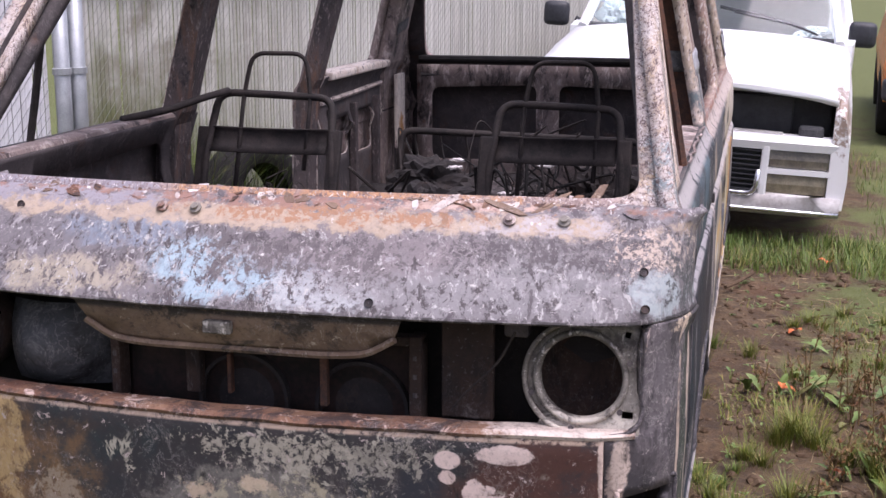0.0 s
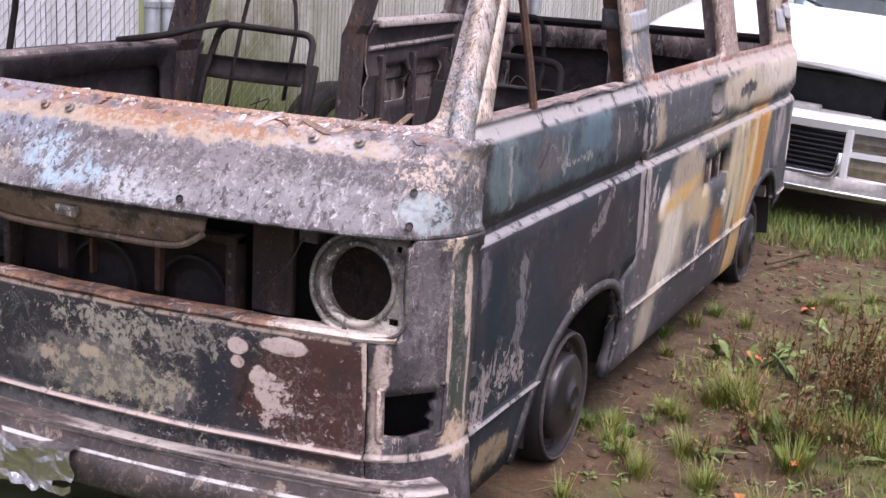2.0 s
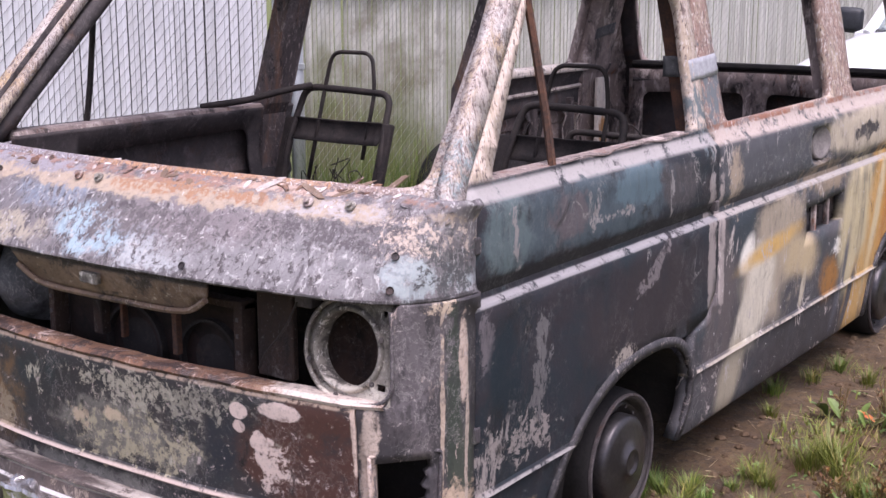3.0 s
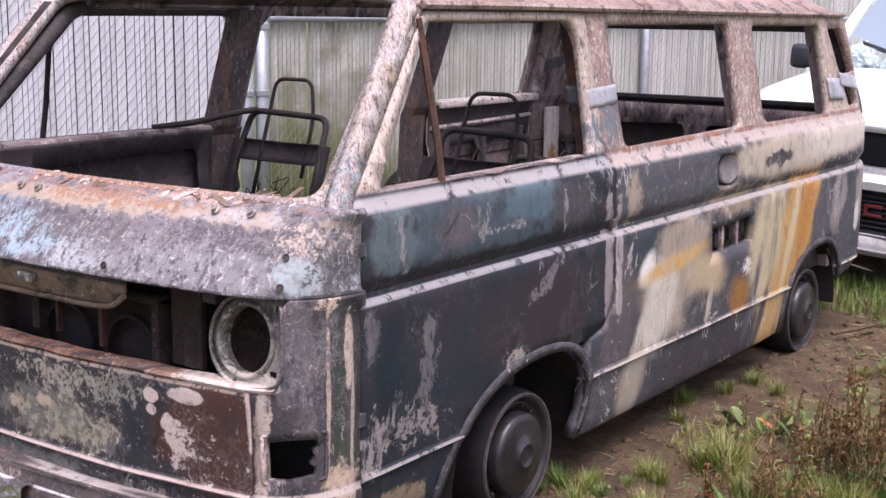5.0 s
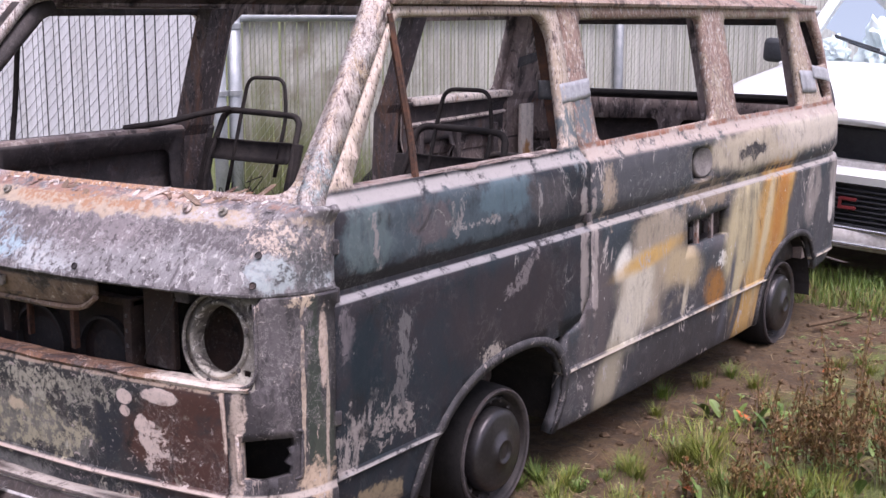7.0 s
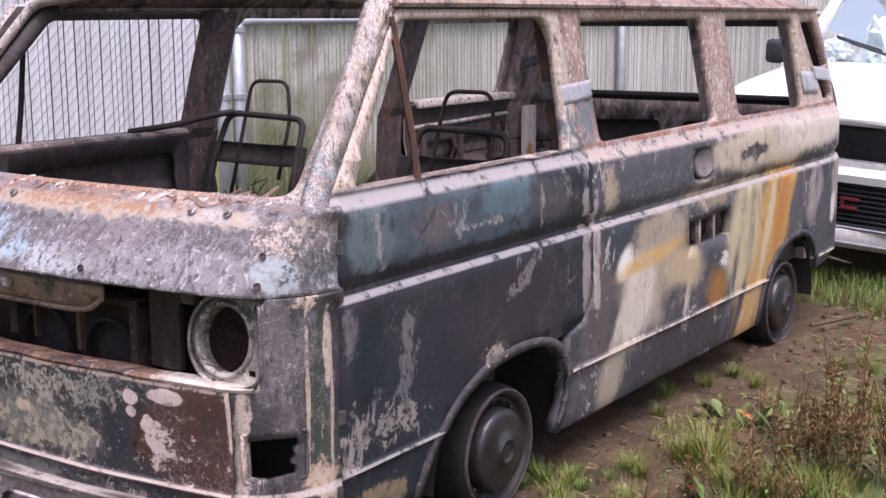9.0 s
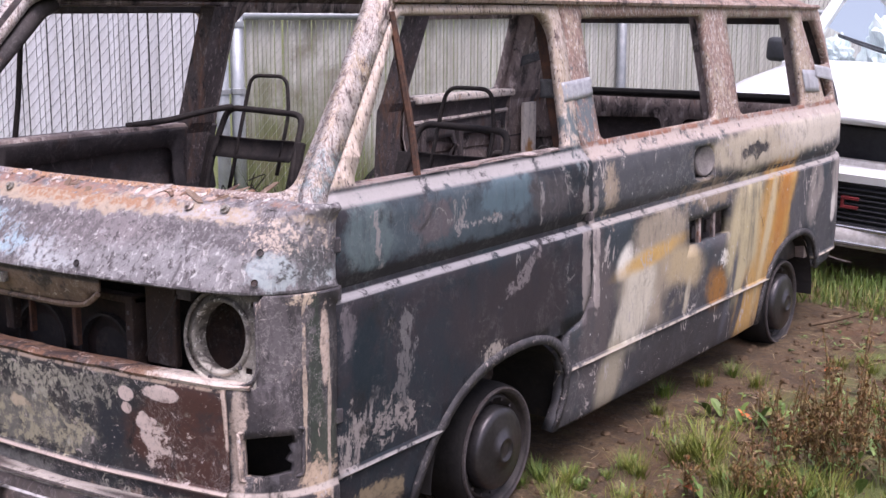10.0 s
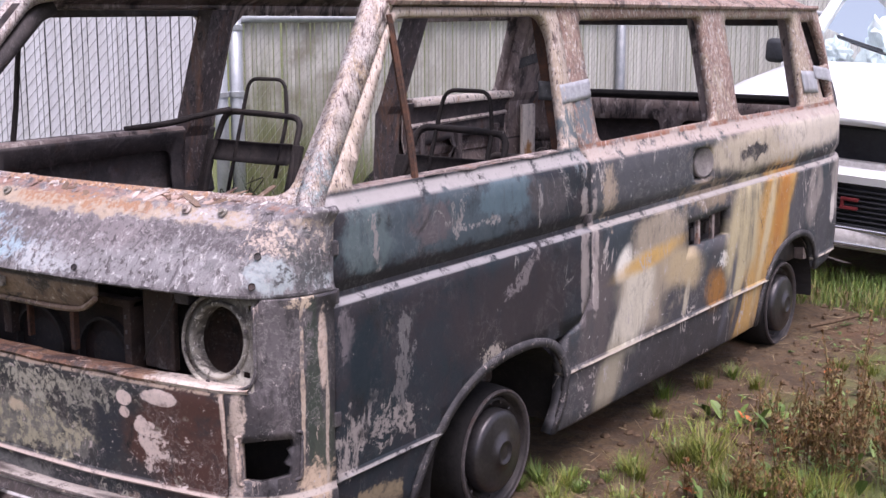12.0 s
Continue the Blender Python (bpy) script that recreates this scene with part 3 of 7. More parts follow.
M_WIRE = plain("dull_wire", (0.20, 0.20, 0.21), (0.28, 0.28, 0.29), 14, 0.6, 0.1, 0.05)
M_WIREOLD = plain("weathered_wire", (0.26, 0.26, 0.23), (0.36, 0.36, 0.33), 14, 0.7, 0.1, 0.05)
M_PALECRUST = plain("pale_crust", (0.44, 0.40, 0.40), (0.66, 0.62, 0.62), 30, 0.8)
M_WHITE = plain("white_paint", (0.74, 0.75, 0.76), (0.82, 0.82, 0.83), 3, 0.3, 0, 0.03)
def truck_white():
    """White paint with grime, flaked and rusted round the leading corner of the bonnet and wing."""
    n = Nodes("worn_truck_paint")
    col = n.mix(n.step(n.noise(3, 6, 0.6), 0.40, 0.66), (0.82, 0.82, 0.83), (0.74, 0.75, 0.76))
    rust = n.math("MULTIPLY", n.blob((0.90, 0.14, 0.80), (0.055, 0.22, 0.20), 0.7, 9, 0.15), n.step(n.noise(16, 8, 0.7), 0.40, 0.52))
    col = n.mix(rust, col, (0.30, 0.22, 0.18))
    graze = n.math("MULTIPLY", n.blob((0.95, 0.60, 0.72), (0.05, 0.5, 0.10), 0.8, 6, 0.2), n.step(n.noise(7, 8, 0.7, (1, 0.4, 2)), 0.44, 0.60))
    col = n.mix(graze, col, (0.34, 0.31, 0.30))
    n.bump(n.noise(5, 4, 0.5), 0.05, 0.01)
    return n.done(col, 0.32)


M_TRUCKWHITE = truck_white()
M_WHITEDIRTY = plain("dirty_white_paint", (0.36, 0.33, 0.32), (0.62, 0.60, 0.60), 5, 0.5, 0, 0.05)
M_TRUCKBLACK = plain("black_plastic", (0.016, 0.017, 0.022), (0.036, 0.038, 0.045), 8, 0.55)
M_AMBER = plain("amber_lens", (0.55, 0.17, 0.05), (0.68, 0.24, 0.07), 20, 0.25)
M_SMOKE = plain("lamp_lens", (0.10, 0.09, 0.08), (0.19, 0.17, 0.13), 12, 0.2)
M_CHROME = plain("chrome", (0.62, 0.63, 0.65), (0.74, 0.75, 0.77), 6, 0.18, 0.9, 0.05)
M_RED = plain("red_badge", (0.13, 0.02, 0.024), (0.19, 0.03, 0.032), 30, 0.4)
M_STEEL = plain("rusted_tube", (0.014, 0.012, 0.013), (0.040, 0.032, 0.030), 15, 0.75)
M_RUSTBAR = plain("rusty_bar", (0.045, 0.03, 0.026), (0.13, 0.06, 0.038), 18, 0.8)


def slat_material(name, a, b, dirt, moss):
    """Weathered plastic slats: each a tone of its own, streaked, green towards the ground on the damp side."""
    n = Nodes(name)
    info = n.t.nodes.new("ShaderNodeObjectInfo")
    geo = n.t.nodes.new("ShaderNodeNewGeometry")
    col = n.mix(info.outputs["Random"], a, b)
    n.co = geo.outputs["Position"]
    streak = n.noise(14, 6, 0.7, (2, 2, 0.10))
    col = n.mix(n.math("MULTIPLY", n.step(streak, 0.42, 0.68), dirt), col, (a[0] * 0.55, a[1] * 0.53, a[2] * 0.46))
    z = n.axes()[2]
    if moss:
        moss = n.math("MULTIPLY", n.step(n.axes()[1], 4.9, 3.5), moss)
        green = n.math("ADD", n.noise(2.0, 7, 0.65, (1, 1, 0.6)), n.math("MULTIPLY", n.math("SUBTRACT", 1.0, z), 0.38))
        col = n.mix(n.math("MULTIPLY", n.step(green, 0.34, 0.66), moss), col, (0.115, 0.130, 0.052))
        dark = n.noise(2.6, 6, 0.65, shift=(4, 4, 4))
        col = n.mix(n.math("MULTIPLY", n.step(dark, 0.46, 0.66), n.math("MULTIPLY", moss, 0.75)), col, (0.15, 0.130, 0.085))
    fine = n.noise(30, 5, 0.7, (1, 1, 0.4))
    col = n.mix(n.math("MULTIPLY", n.step(fine, 0.52, 0.70), 0.3), col, (a[0] * 0.6, a[1] * 0.6, a[2] * 0.56))
    return n.done(col, 0.6)


M_SLATW = slat_material("white_slat", (0.60, 0.60, 0.63), (0.66, 0.66, 0.69), 0.3, 0.0)
M_SLATG = slat_material("mossy_slat", (0.46, 0.45, 0.42), (0.60, 0.59, 0.55), 0.5, 1.0)
M_GLASS = Nodes("windscreen_glass")
M_GLASS.b.inputs["Transmission Weight"].default_value = 1.0
M_GLASS.b.inputs["IOR"].default_value = 1.2
M_GLASS = M_GLASS.done((0.82, 0.91, 0.91), 0.02)


def ground_material():
    n = Nodes("dirt_and_grass")
    big, mid, fine = n.noise(0.9, 5, 0.6), n.noise(4.5, 10, 0.72), n.noise(42, 8, 0.75)
    dirt = n.mix(n.step(mid, 0.34, 0.64), (0.060, 0.035, 0.017), (0.135, 0.089, 0.046))
    dirt = n.mix(n.math("MULTIPLY", n.step(fine, 0.46, 0.62), 0.8), dirt, (0.042, 0.027, 0.019))
    red = n.noise(2.3, 6, 0.65, shift=(6, 2, 4))
    dirt = n.mix(n.math("MULTIPLY", n.step(red, 0.48, 0.66), 0.6), dirt, (0.110, 0.054, 0.025))
    damp = n.noise(7, 8, 0.7, shift=(1, 5, 4))
    dirt = n.mix(n.math("MULTIPLY", n.step(damp, 0.54, 0.66), 0.7), dirt, (0.050, 0.034, 0.024))
    dirt = n.mix(n.math("MULTIPLY", n.step(n.noise(60, 4, 0.7, shift=(3, 7, 1)), 0.60, 0.72), 0.6), dirt, (0.33, 0.27, 0.19))
    grass = n.mix(mid, (0.065, 0.080, 0.022), (0.125, 0.14, 0.042))
    x, y, z = n.axes()
    side = n.math("ADD", n.math("MULTIPLY", n.math("ABSOLUTE", n.math("SUBTRACT", x, 0.95)), 0.40), n.math("MULTIPLY", n.math("SUBTRACT", big, 0.5), 1.6))
    col = n.mix(n.step(n.math("ADD", side, n.math("MULTIPLY", n.math("SUBTRACT", mid, 0.5), 0.9)), 0.14, 0.40), dirt, grass)
    n.bump(n.math("ADD", n.math("MULTIPLY", mid, 0.6), n.math("MULTIPLY", fine, 0.4)), 0.9, 0.035)
    return n.done(col, 0.95)


M_GROUND = ground_material()


def leaf_material(name, a, b, c):
    """Thin leaves, each island a tone of its own, a little light passing through."""
    n = Nodes(name)
    r = n.t.nodes.new("ShaderNodeNewGeometry").outputs["Random Per Island"]
    patch = n.noise(1.6, 4, 0.6)
    col = n.mix(n.step(n.math("ADD", n.math("MULTIPLY", r, 0.6), n.math("MULTIPLY", patch, 0.8)), 0.35, 1.0), a, b)
    col = n.mix(n.step(r, 0.86, 0.92), col, c)
    n.b.inputs["Subsurface Weight"].default_value = 0.0
    return n.done(col, 0.55)


M_GRASS = leaf_material("grass_blade", (0.072, 0.102, 0.012), (0.190, 0.218, 0.026), (0.32, 0.25, 0.085))
M_LUSH = leaf_material("lush_blade", (0.058, 0.112, 0.014), (0.145, 0.208, 0.030), (0.26, 0.25, 0.065))
M_SEED = leaf_material("weed_seed", (0.135, 0.058, 0.020), (0.175, 0.125, 0.032), (0.22, 0.085, 0.028))
M_LEAF = leaf_material("weed_leaf", (0.075, 0.135, 0.032), (0.17, 0.25, 0.065), (0.16, 0.12, 0.05))

# ---- mesh helpers ----


def part(name, bm, material, parent=None, label="", smooth=False):
    """Links a bmesh as one mesh object, under a thing or a part."""
    data = bpy.data.meshes.new(name)
    bmesh.ops.recalc_face_normals(bm, faces=bm.faces)
    bm.to_mesh(data)
    bm.free()
    if smooth:
        for p in data.polygons:
            p.use_smooth = True
    data.materials.append(material)
    ob = new(name, data)
    ob.parent = parent
    return tagged(ob, label) if label else ob


def thing(name, label, category, at=(0, 0, 0), group="", kind=""):
    ob = new(name)
    ob.location = at
    ob.empty_display_size = 0.1
    return tagged(ob, label, category, group, kind)


def box(bm, lo, hi, bevel=0.0):
    m = Matrix.LocRotScale([(a + b) / 2 for a, b in zip(lo, hi)], None, [max(b - a, 1e-4) for a, b in zip(lo, hi)])
    made = bmesh.ops.create_cube(bm, size=1, matrix=m)["verts"]
    if bevel:
        edges = list({e for v in made for e in v.link_edges})
        bmesh.ops.bevel(bm, geom=edges, offset=bevel, segments=2, affect="EDGES", profile=0.5)
    return bm


def tube(bm, points, radius, sides=8, closed=False):
    """A round bar through points."""
    pts = [Vector(p) for p in points]
    rings = []
    count = len(pts)
    for i, p in enumerate(pts):
        a = pts[i - 1] if i or closed else p
        b = pts[(i + 1) % count] if i < count - 1 or closed else p
        way = (b - a).normalized()
        turn = way.to_track_quat("Z", "Y").to_matrix()
        rings.append([bm.verts.new(p + turn @ Vector((radius * math.cos(k * math.tau / sides), radius * math.sin(k * math.tau / sides), 0))) for k in range(sides)])
    for i in range(count if closed else count - 1):
        ra, rb = rings[i], rings[(i + 1) % count]
        for k in range(sides):
            bm.faces.new((ra[k], ra[(k + 1) % sides], rb[(k + 1) % sides], rb[k]))
    if not closed:
        bm.faces.new(rings[0][::-1])
        bm.faces.new(rings[-1])
    return bm


def arc_points(points, radius=0.06, steps=4):
    """Rounds the inner corners of a polyline."""
    pts = [Vector(p) for p in points]
    out = [pts[0]]
    for a, b, c in zip(pts, pts[1:], pts[2:]):
        r = min(radius, (a - b).length * 0.45, (c - b).length * 0.45)
        p, q = b + (a - b).normalized() * r, b + (c - b).normalized() * r
        for k in range(steps + 1):
            s = k / steps
            out.append(p * (1 - s) ** 2 + b * 2 * s * (1 - s) + q * s * s)
    out.append(pts[-1])
    return out


def lathe(bm, profile, centre, axis="x", sides=40):
    """Turns a profile of (radius, along) pairs round an axis through centre."""
    rings = []
    for r, along in profile:
        ring = []
        for k in range(sides):
            a = math.tau * k / sides
            u, v = r * math.cos(a), r * math.sin(a)
            p = {"x": (along, u, v), "y": (u, along, v), "z": (u, v, along)}[axis]
            ring.append(bm.verts.new(Vector(centre) + Vector(p)))
        rings.append(ring)
    for ra, rb in zip(rings, rings[1:]):
        for k in range(sides):
            bm.faces.new((ra[k], ra[(k + 1) % sides], rb[(k + 1) % sides], rb[k]))
    return bm


def rounded(points, radius, steps=5):
    """A closed polygon with rounded corners."""
    out = []
    pts = [Vector(p) for p in points]
    n = len(pts)
    for i in range(n):
        a, b, c = pts[i - 1], pts[i], pts[(i + 1) % n]
        r = min(radius, (a - b).length * 0.45, (c - b).length * 0.45)
        p, q = b + (a - b).normalized() * r, b + (c - b).normalized() * r
        for k in range(steps + 1):
            s = k / steps
            out.append(tuple(p * (1 - s) ** 2 + b * 2 * s * (1 - s) + q * s * s))
    return out


def inside(p, poly):
    x, y = p
    hit = False
    for (x0, y0), (x1, y1) in zip(poly, poly[1:] + poly[:1]):
        if (y0 > y) != (y1 > y) and x < (x1 - x0) * (y - y0) / (y1 - y0) + x0:
            hit = not hit
    return hit


def dense(poly, step):
    out = []
    for a, b in zip(poly, poly[1:] + poly[:1]):
        a, b = Vector(a), Vector(b)
        k = max(1, int((b - a).length / step))
        out += [tuple(a + (b - a) * i / k) for i in range(k)]
    return out


def panel(name, outer, holes, place, material, parent, rows=(), step=0.06, thick=0.012, label="", inner=None, mirror=False):
    """A pressed sheet: a flat outline with holes, laid on a curved form by place(u, v), with a thickness."""
    outer, holes = dense(outer, step), [dense(h, step) for h in holes]
    verts, edges = [], []
    for loop in [outer, *holes]:
        base = len(verts)
        verts += [Vector(p) for p in loop]
        edges += [(base + i, base + (i + 1) % len(loop)) for i in range(len(loop))]
    us, vs = [p[0] for p in outer], [p[1] for p in outer]
    lines = [((min(us), r), (max(us), r)) for r in rows if min(vs) < r < max(vs)]
    u = min(us) + step
    while u < max(us):
        lines.append(((u + 0.00037, min(vs)), (u + 0.00037, max(vs))))
        u += step
    v = min(vs) + step
    while v < max(vs):
        if all(abs(v - r) > 0.4 * step for r in rows):
            lines.append(((min(us), v), (max(us), v)))
        v += step
    for a, b in lines:
        verts += [Vector(a), Vector(b)]
        edges.append((len(verts) - 2, len(verts) - 1))
    cv, ce, cf, *_ = delaunay_2d_cdt(verts, edges, [], 0, 1e-6)
    bm = bmesh.new()
    made = {}
    for f in cf:
        c = (sum(cv[i][0] for i in f) / len(f), sum(cv[i][1] for i in f) / len(f))
        if not inside(c, outer) or any(inside(c, h) for h in holes):
            continue
        ids = []
        for i in f:
            if i not in made:
                x, y, z = place(cv[i][0], cv[i][1])
                made[i] = bm.verts.new((-x if mirror else x, y, z))
            ids.append(made[i])
        bm.faces.new(ids)
    bmesh.ops.recalc_face_normals(bm, faces=bm.faces)
    # outward is away from the middle of the van
    score = sum(f.normal.dot(f.calc_center_median() - Vector((0, 2.1, 0.85))) * f.calc_area() for f in bm.faces)
    if score < 0:
        bmesh.ops.reverse_faces(bm, faces=bm.faces)
    data = bpy.data.meshes.new(name)
    bm.to_mesh(data)
    bm.free()
    for p in data.polygons:
        p.use_smooth = True
    data.set_sharp_from_angle(angle=radians(28))
    data.materials.append(material)
    data.materials.append(inner or M_SOOT)
    ob = new(name, data)
    ob.parent = parent
    mod = ob.modifiers.new("thickness", "SOLIDIFY")
    mod.thickness, mod.offset, mod.material_offset = thick, -1, 1
    mod.material_offset_rim = 0
    return tagged(ob, label) if label else ob

# ---- large structure: ground, fence ----


def ridge(x, y):
    """Height of the ground: soft hummocks and clods."""
    far = max(abs(x), abs(y - 2))
    h = 0.030 * noise.noise(Vector((x * 1.1, y * 1.1, 0))) + 0.016 * noise.noise(Vector((x * 3.7, y * 3.7, 5)))
    if far < 9:
        h += 0.012 * noise.noise(Vector((x * 11, y * 11, 9))) + 0.006 * noise.noise(Vector((x * 27, y * 27, 2)))
    return h - 0.012


def steps_between(a, b, n):
    return [a + (b - a) * i / n for i in range(n + 1)]


def make_ground():
    xs = [-400, -150, -60, -25, -12, -7] + steps_between(-4, 0.6, 30) + steps_between(0.62, 4.0, 110) + steps_between(4.3, 9, 12) + [12, 25, 60, 150, 400]
    ys = [-400, -150, -60, -25, -12, -6] + steps_between(-3, -0.5, 20) + steps_between(-0.45, 5.5, 190) + steps_between(5.8, 11, 22) + [16, 25, 60, 150, 400]
    verts = [(x, y, ridge(x, y)) for y in ys for x in xs]
    w = len(xs)
    faces = [(j * w + i, j * w + i + 1, (j + 1) * w + i + 1, (j + 1) * w + i) for j in range(len(ys) - 1) for i in range(w - 1)]
    data = bpy.data.meshes.new("ground")
    data.from_pydata(verts, [], faces)
    for p in data.polygons:
        p.use_smooth = True
    data.materials.append(M_GROUND)
    tagged(new("ground", data), "bare brown dirt with patches of grass and weeds", "ground", kind="structure")


make_ground()

FENCE_AT, FENCE_TURN = Vector((-2.1, 2.88, 0)), radians(90 - 17.5)
FENCE_WAY = Vector((math.cos(FENCE_TURN), math.sin(FENCE_TURN), 0))
FENCE_FACE = Vector((FENCE_WAY.y, -FENCE_WAY.x, 0))
RAIL_Z, SLAT_TOP, PITCH = 1.485, 1.80, 0.027


def fence_point(along, out=0.0, z=0.0):
    return FENCE_AT + FENCE_WAY * along + FENCE_FACE * out + Vector((0, 0, z))


def make_fence():
    fence = thing("slatted_fence", "tall chain-link fence filled with pale vertical privacy slats", "fence", FENCE_AT, kind="structure")
    turn = Matrix.Rotation(FENCE_TURN, 4, "Z")
    meshes = []
    for mat in (M_SLATW, M_SLATG):
        for k in range(4):
            bm = box(bmesh.new(), (-(0.0106 if mat is M_SLATG else 0.0118), -0.002, 0.04), ((0.0106 if mat is M_SLATG else 0.0118), 0.002, SLAT_TOP - 0.012 * k))
            data = bpy.data.meshes.new("slat")
            bm.to_mesh(data)
            bm.free()
            data.materials.append(mat)
            meshes.append(data)
    rnd = random.Random(4)
    rest = {0: [], 1: []}
    for i in range(-188, 390):
        along = i * PITCH
        if -0.09 < along < 0.09:
            continue
        mossy = along > 0
        lean, twist = rnd.gauss(0, 0.002), rnd.gauss(0, 0.06 if mossy else 0.02)
        m = Matrix.Translation((along, 0.001 * (i % 2), 0)) @ pose(0, 0, 0, 0, math.degrees(lean), math.degrees(twist))
        if -110 < i < 190:
            ob = new("slat", meshes[(4 if mossy else 0) + rnd.randrange(4)])
            ob.parent, ob.matrix_basis = fence, turn @ m
        else:
            rest[int(mossy)].append(m)
    for k, mats in rest.items():
        bm = bmesh.new()
        for m in mats:
            made = bmesh.ops.create_cube(bm, size=1, matrix=m @ Matrix.LocRotScale((0, 0, SLAT_TOP / 2), None, (0.0238, 0.004, SLAT_TOP - 0.08)))
        ob = part("far_slats", bm, (M_SLATW, M_SLATG)[k], fence)
        ob.matrix_basis = turn
        tagged(ob, kind="stuff")
    # chain-link wire: crossing diagonals on either side of the slats
    top, slope = SLAT_TOP - 0.05, 1.12
    for lo, hi, wire in ((-4.9, -0.1, M_WIRE), (0.1, 9.6, M_WIREOLD)):
        bm = bmesh.new()
        for direction in (1, -1):
            for k in range(-290, 490):
                x0 = k * PITCH * 2
                a, b = (x0, 0.02), (x0 + direction * (top - 0.02) / slope, top)
                cut = sorted(((lo - x0) * direction * slope + 0.02, (hi - x0) * direction * slope + 0.02))
                z0, z1 = max(0.02, cut[0]), min(top, cut[1])
                if z1 - z0 > 0.05:
                    y = -0.0068 if direction > 0 else 0.0115
                    tube(bm, [(x0 + direction * (z - 0.02) / slope, y, z) for z in (z0, z1)], 0.0017 if wire is M_WIRE else 0.0015, 3)
        ob = part("chain_link", bm, wire, fence, "dull galvanised diamond wire")
        ob.matrix_basis = turn
        tagged(ob, kind="stuff")
    for a, b, z, r in ((0.05, 2.96, RAIL_Z, 0.024), (3.04, 9.0, RAIL_Z + 0.015, 0.019), (-5.0, -0.1, 1.86, 0.02)):
        part("rail", tube(bmesh.new(), [(a, -0.035, z), (b, -0.035, z)], r, 12), M_GALV, fence, smooth=True).matrix_basis = turn
    for along, r in ((-0.047, 0.037), (0.047, 0.037), (3.0, 0.032), (6.05, 0.032), (9.1, 0.032), (-3.05, 0.032)):
        post = part("post", tube(bmesh.new(), [(along, -0.045, -0.1), (along, -0.045, SLAT_TOP)], r, 14), M_GALV if r > 0.034 else M_POST, fence, smooth=True)
        post.matrix_basis = turn
        if r > 0.034:
            for z in (0.4, 0.78, 1.08, 1.44):
                bm = lathe(bmesh.new(), [(r, z - 0.016), (r + 0.007, z - 0.014), (r + 0.007, z + 0.014), (r, z + 0.016)], (along, -0.045, 0), "z", 14)
                part("band", bm, M_GALV, post)


make_fence()
# added dark backing, no real wall: makes the white slats' gaps read dark
bm = box(bmesh.new(), (-5.0, 0.20, 0.0), (-0.05, 0.24, 1.74))
wall = part("slat_gap_backing", bm, M_BACKING)
wall.matrix_world = Matrix.Translation(FENCE_AT) @ Matrix.Rotation(FENCE_TURN, 4, "Z")
tagged(wall, "added dark backing that keeps the gaps between the white slats dark", "wall", kind="structure")

# ---- the burnt-out van ----
van = thing("burnt_van", "fire-gutted forward-control van shell with peeled grey paint, rust and no glass", "van")

SIDE = [(0.13, 0.872), (0.165, 0.893), (0.28, 0.904), (0.344, 0.907), (0.355, 0.921), (0.370, 0.912), (0.58, 0.919), (0.800, 0.918), (0.813, 0.911),
        (0.821, 0.896), (0.836, 0.893), (0.866, 0.908), (0.880, 0.913), (1.02, 0.908), (1.036, 0.901), (1.050, 0.888), (1.078, 0.876), (1.55, 0.774)]
ROWS_Z = [z for z, x in SIDE[1:-1]]


def side_x(z):
    for (z0, x0), (z1, x1) in zip(SIDE, SIDE[1:]):
        if z <= z1:
            return x0 + (x1 - x0) * (z - z0) / (z1 - z0)
    return SIDE[-1][1] - (z - SIDE[-1][0]) * 0.3


def tail_turn(y):
    """How far the side has turned in towards the tail."""
    return 0.10 * max(0.0, y - 3.72) ** 2 + 0.75 * max(0.0, y - 4.0) ** 2


def on_side(y, z):
    x = side_x(z)
    x -= tail_turn(y)
    if 0.2 < z < 1.0:
        x += 0.005 * noise.noise(Vector((y * 3, z * 3, 1))) + 0.0025 * noise.noise(Vector((y * 9, z * 9, 4)))
    return x, y, z


def plan(u):
    """The front seen from above: u runs from the middle round the corner to the door."""
    s, a = (1 if u >= 0 else -1), abs(u)
    if a <= 0.80:
        return u, -0.092 + 0.075 * (a / 0.83) ** 2
    t = (a - 0.80) / 0.25
    x = 0.80 * (1 - t) ** 2 + 2 * t * (1 - t) * 0.915 + 0.915 * t * t
    y = -0.022 * (1 - t) ** 2 + 2 * t * (1 - t) * 0.002 + 0.18 * t * t
    return s * x, y


FRONT = [(0.13, 0.03), (0.18, 0.0), (0.28, -0.022), (0.342, -0.026), (0.353, -0.040), (0.366, -0.028), (0.58, -0.034), (0.612, -0.038), (0.624, -0.034), (0.634, -0.024),
         (0.848, -0.030), (0.860, -0.036), (0.874, -0.028), (1.000, 0.078), (1.012, 0.086), (1.020, 0.100), (1.040, 0.118), (1.052, 0.140), (1.068, 0.180)]
ROWS_F = [z for z, d in FRONT[1:-1]]


def front_dy(z):
    for (z0, d0), (z1, d1) in zip(FRONT, FRONT[1:]):
        if z <= z1:
            return d0 + (d1 - d0) * (z - z0) / (z1 - z0)
    return FRONT[-1][1]


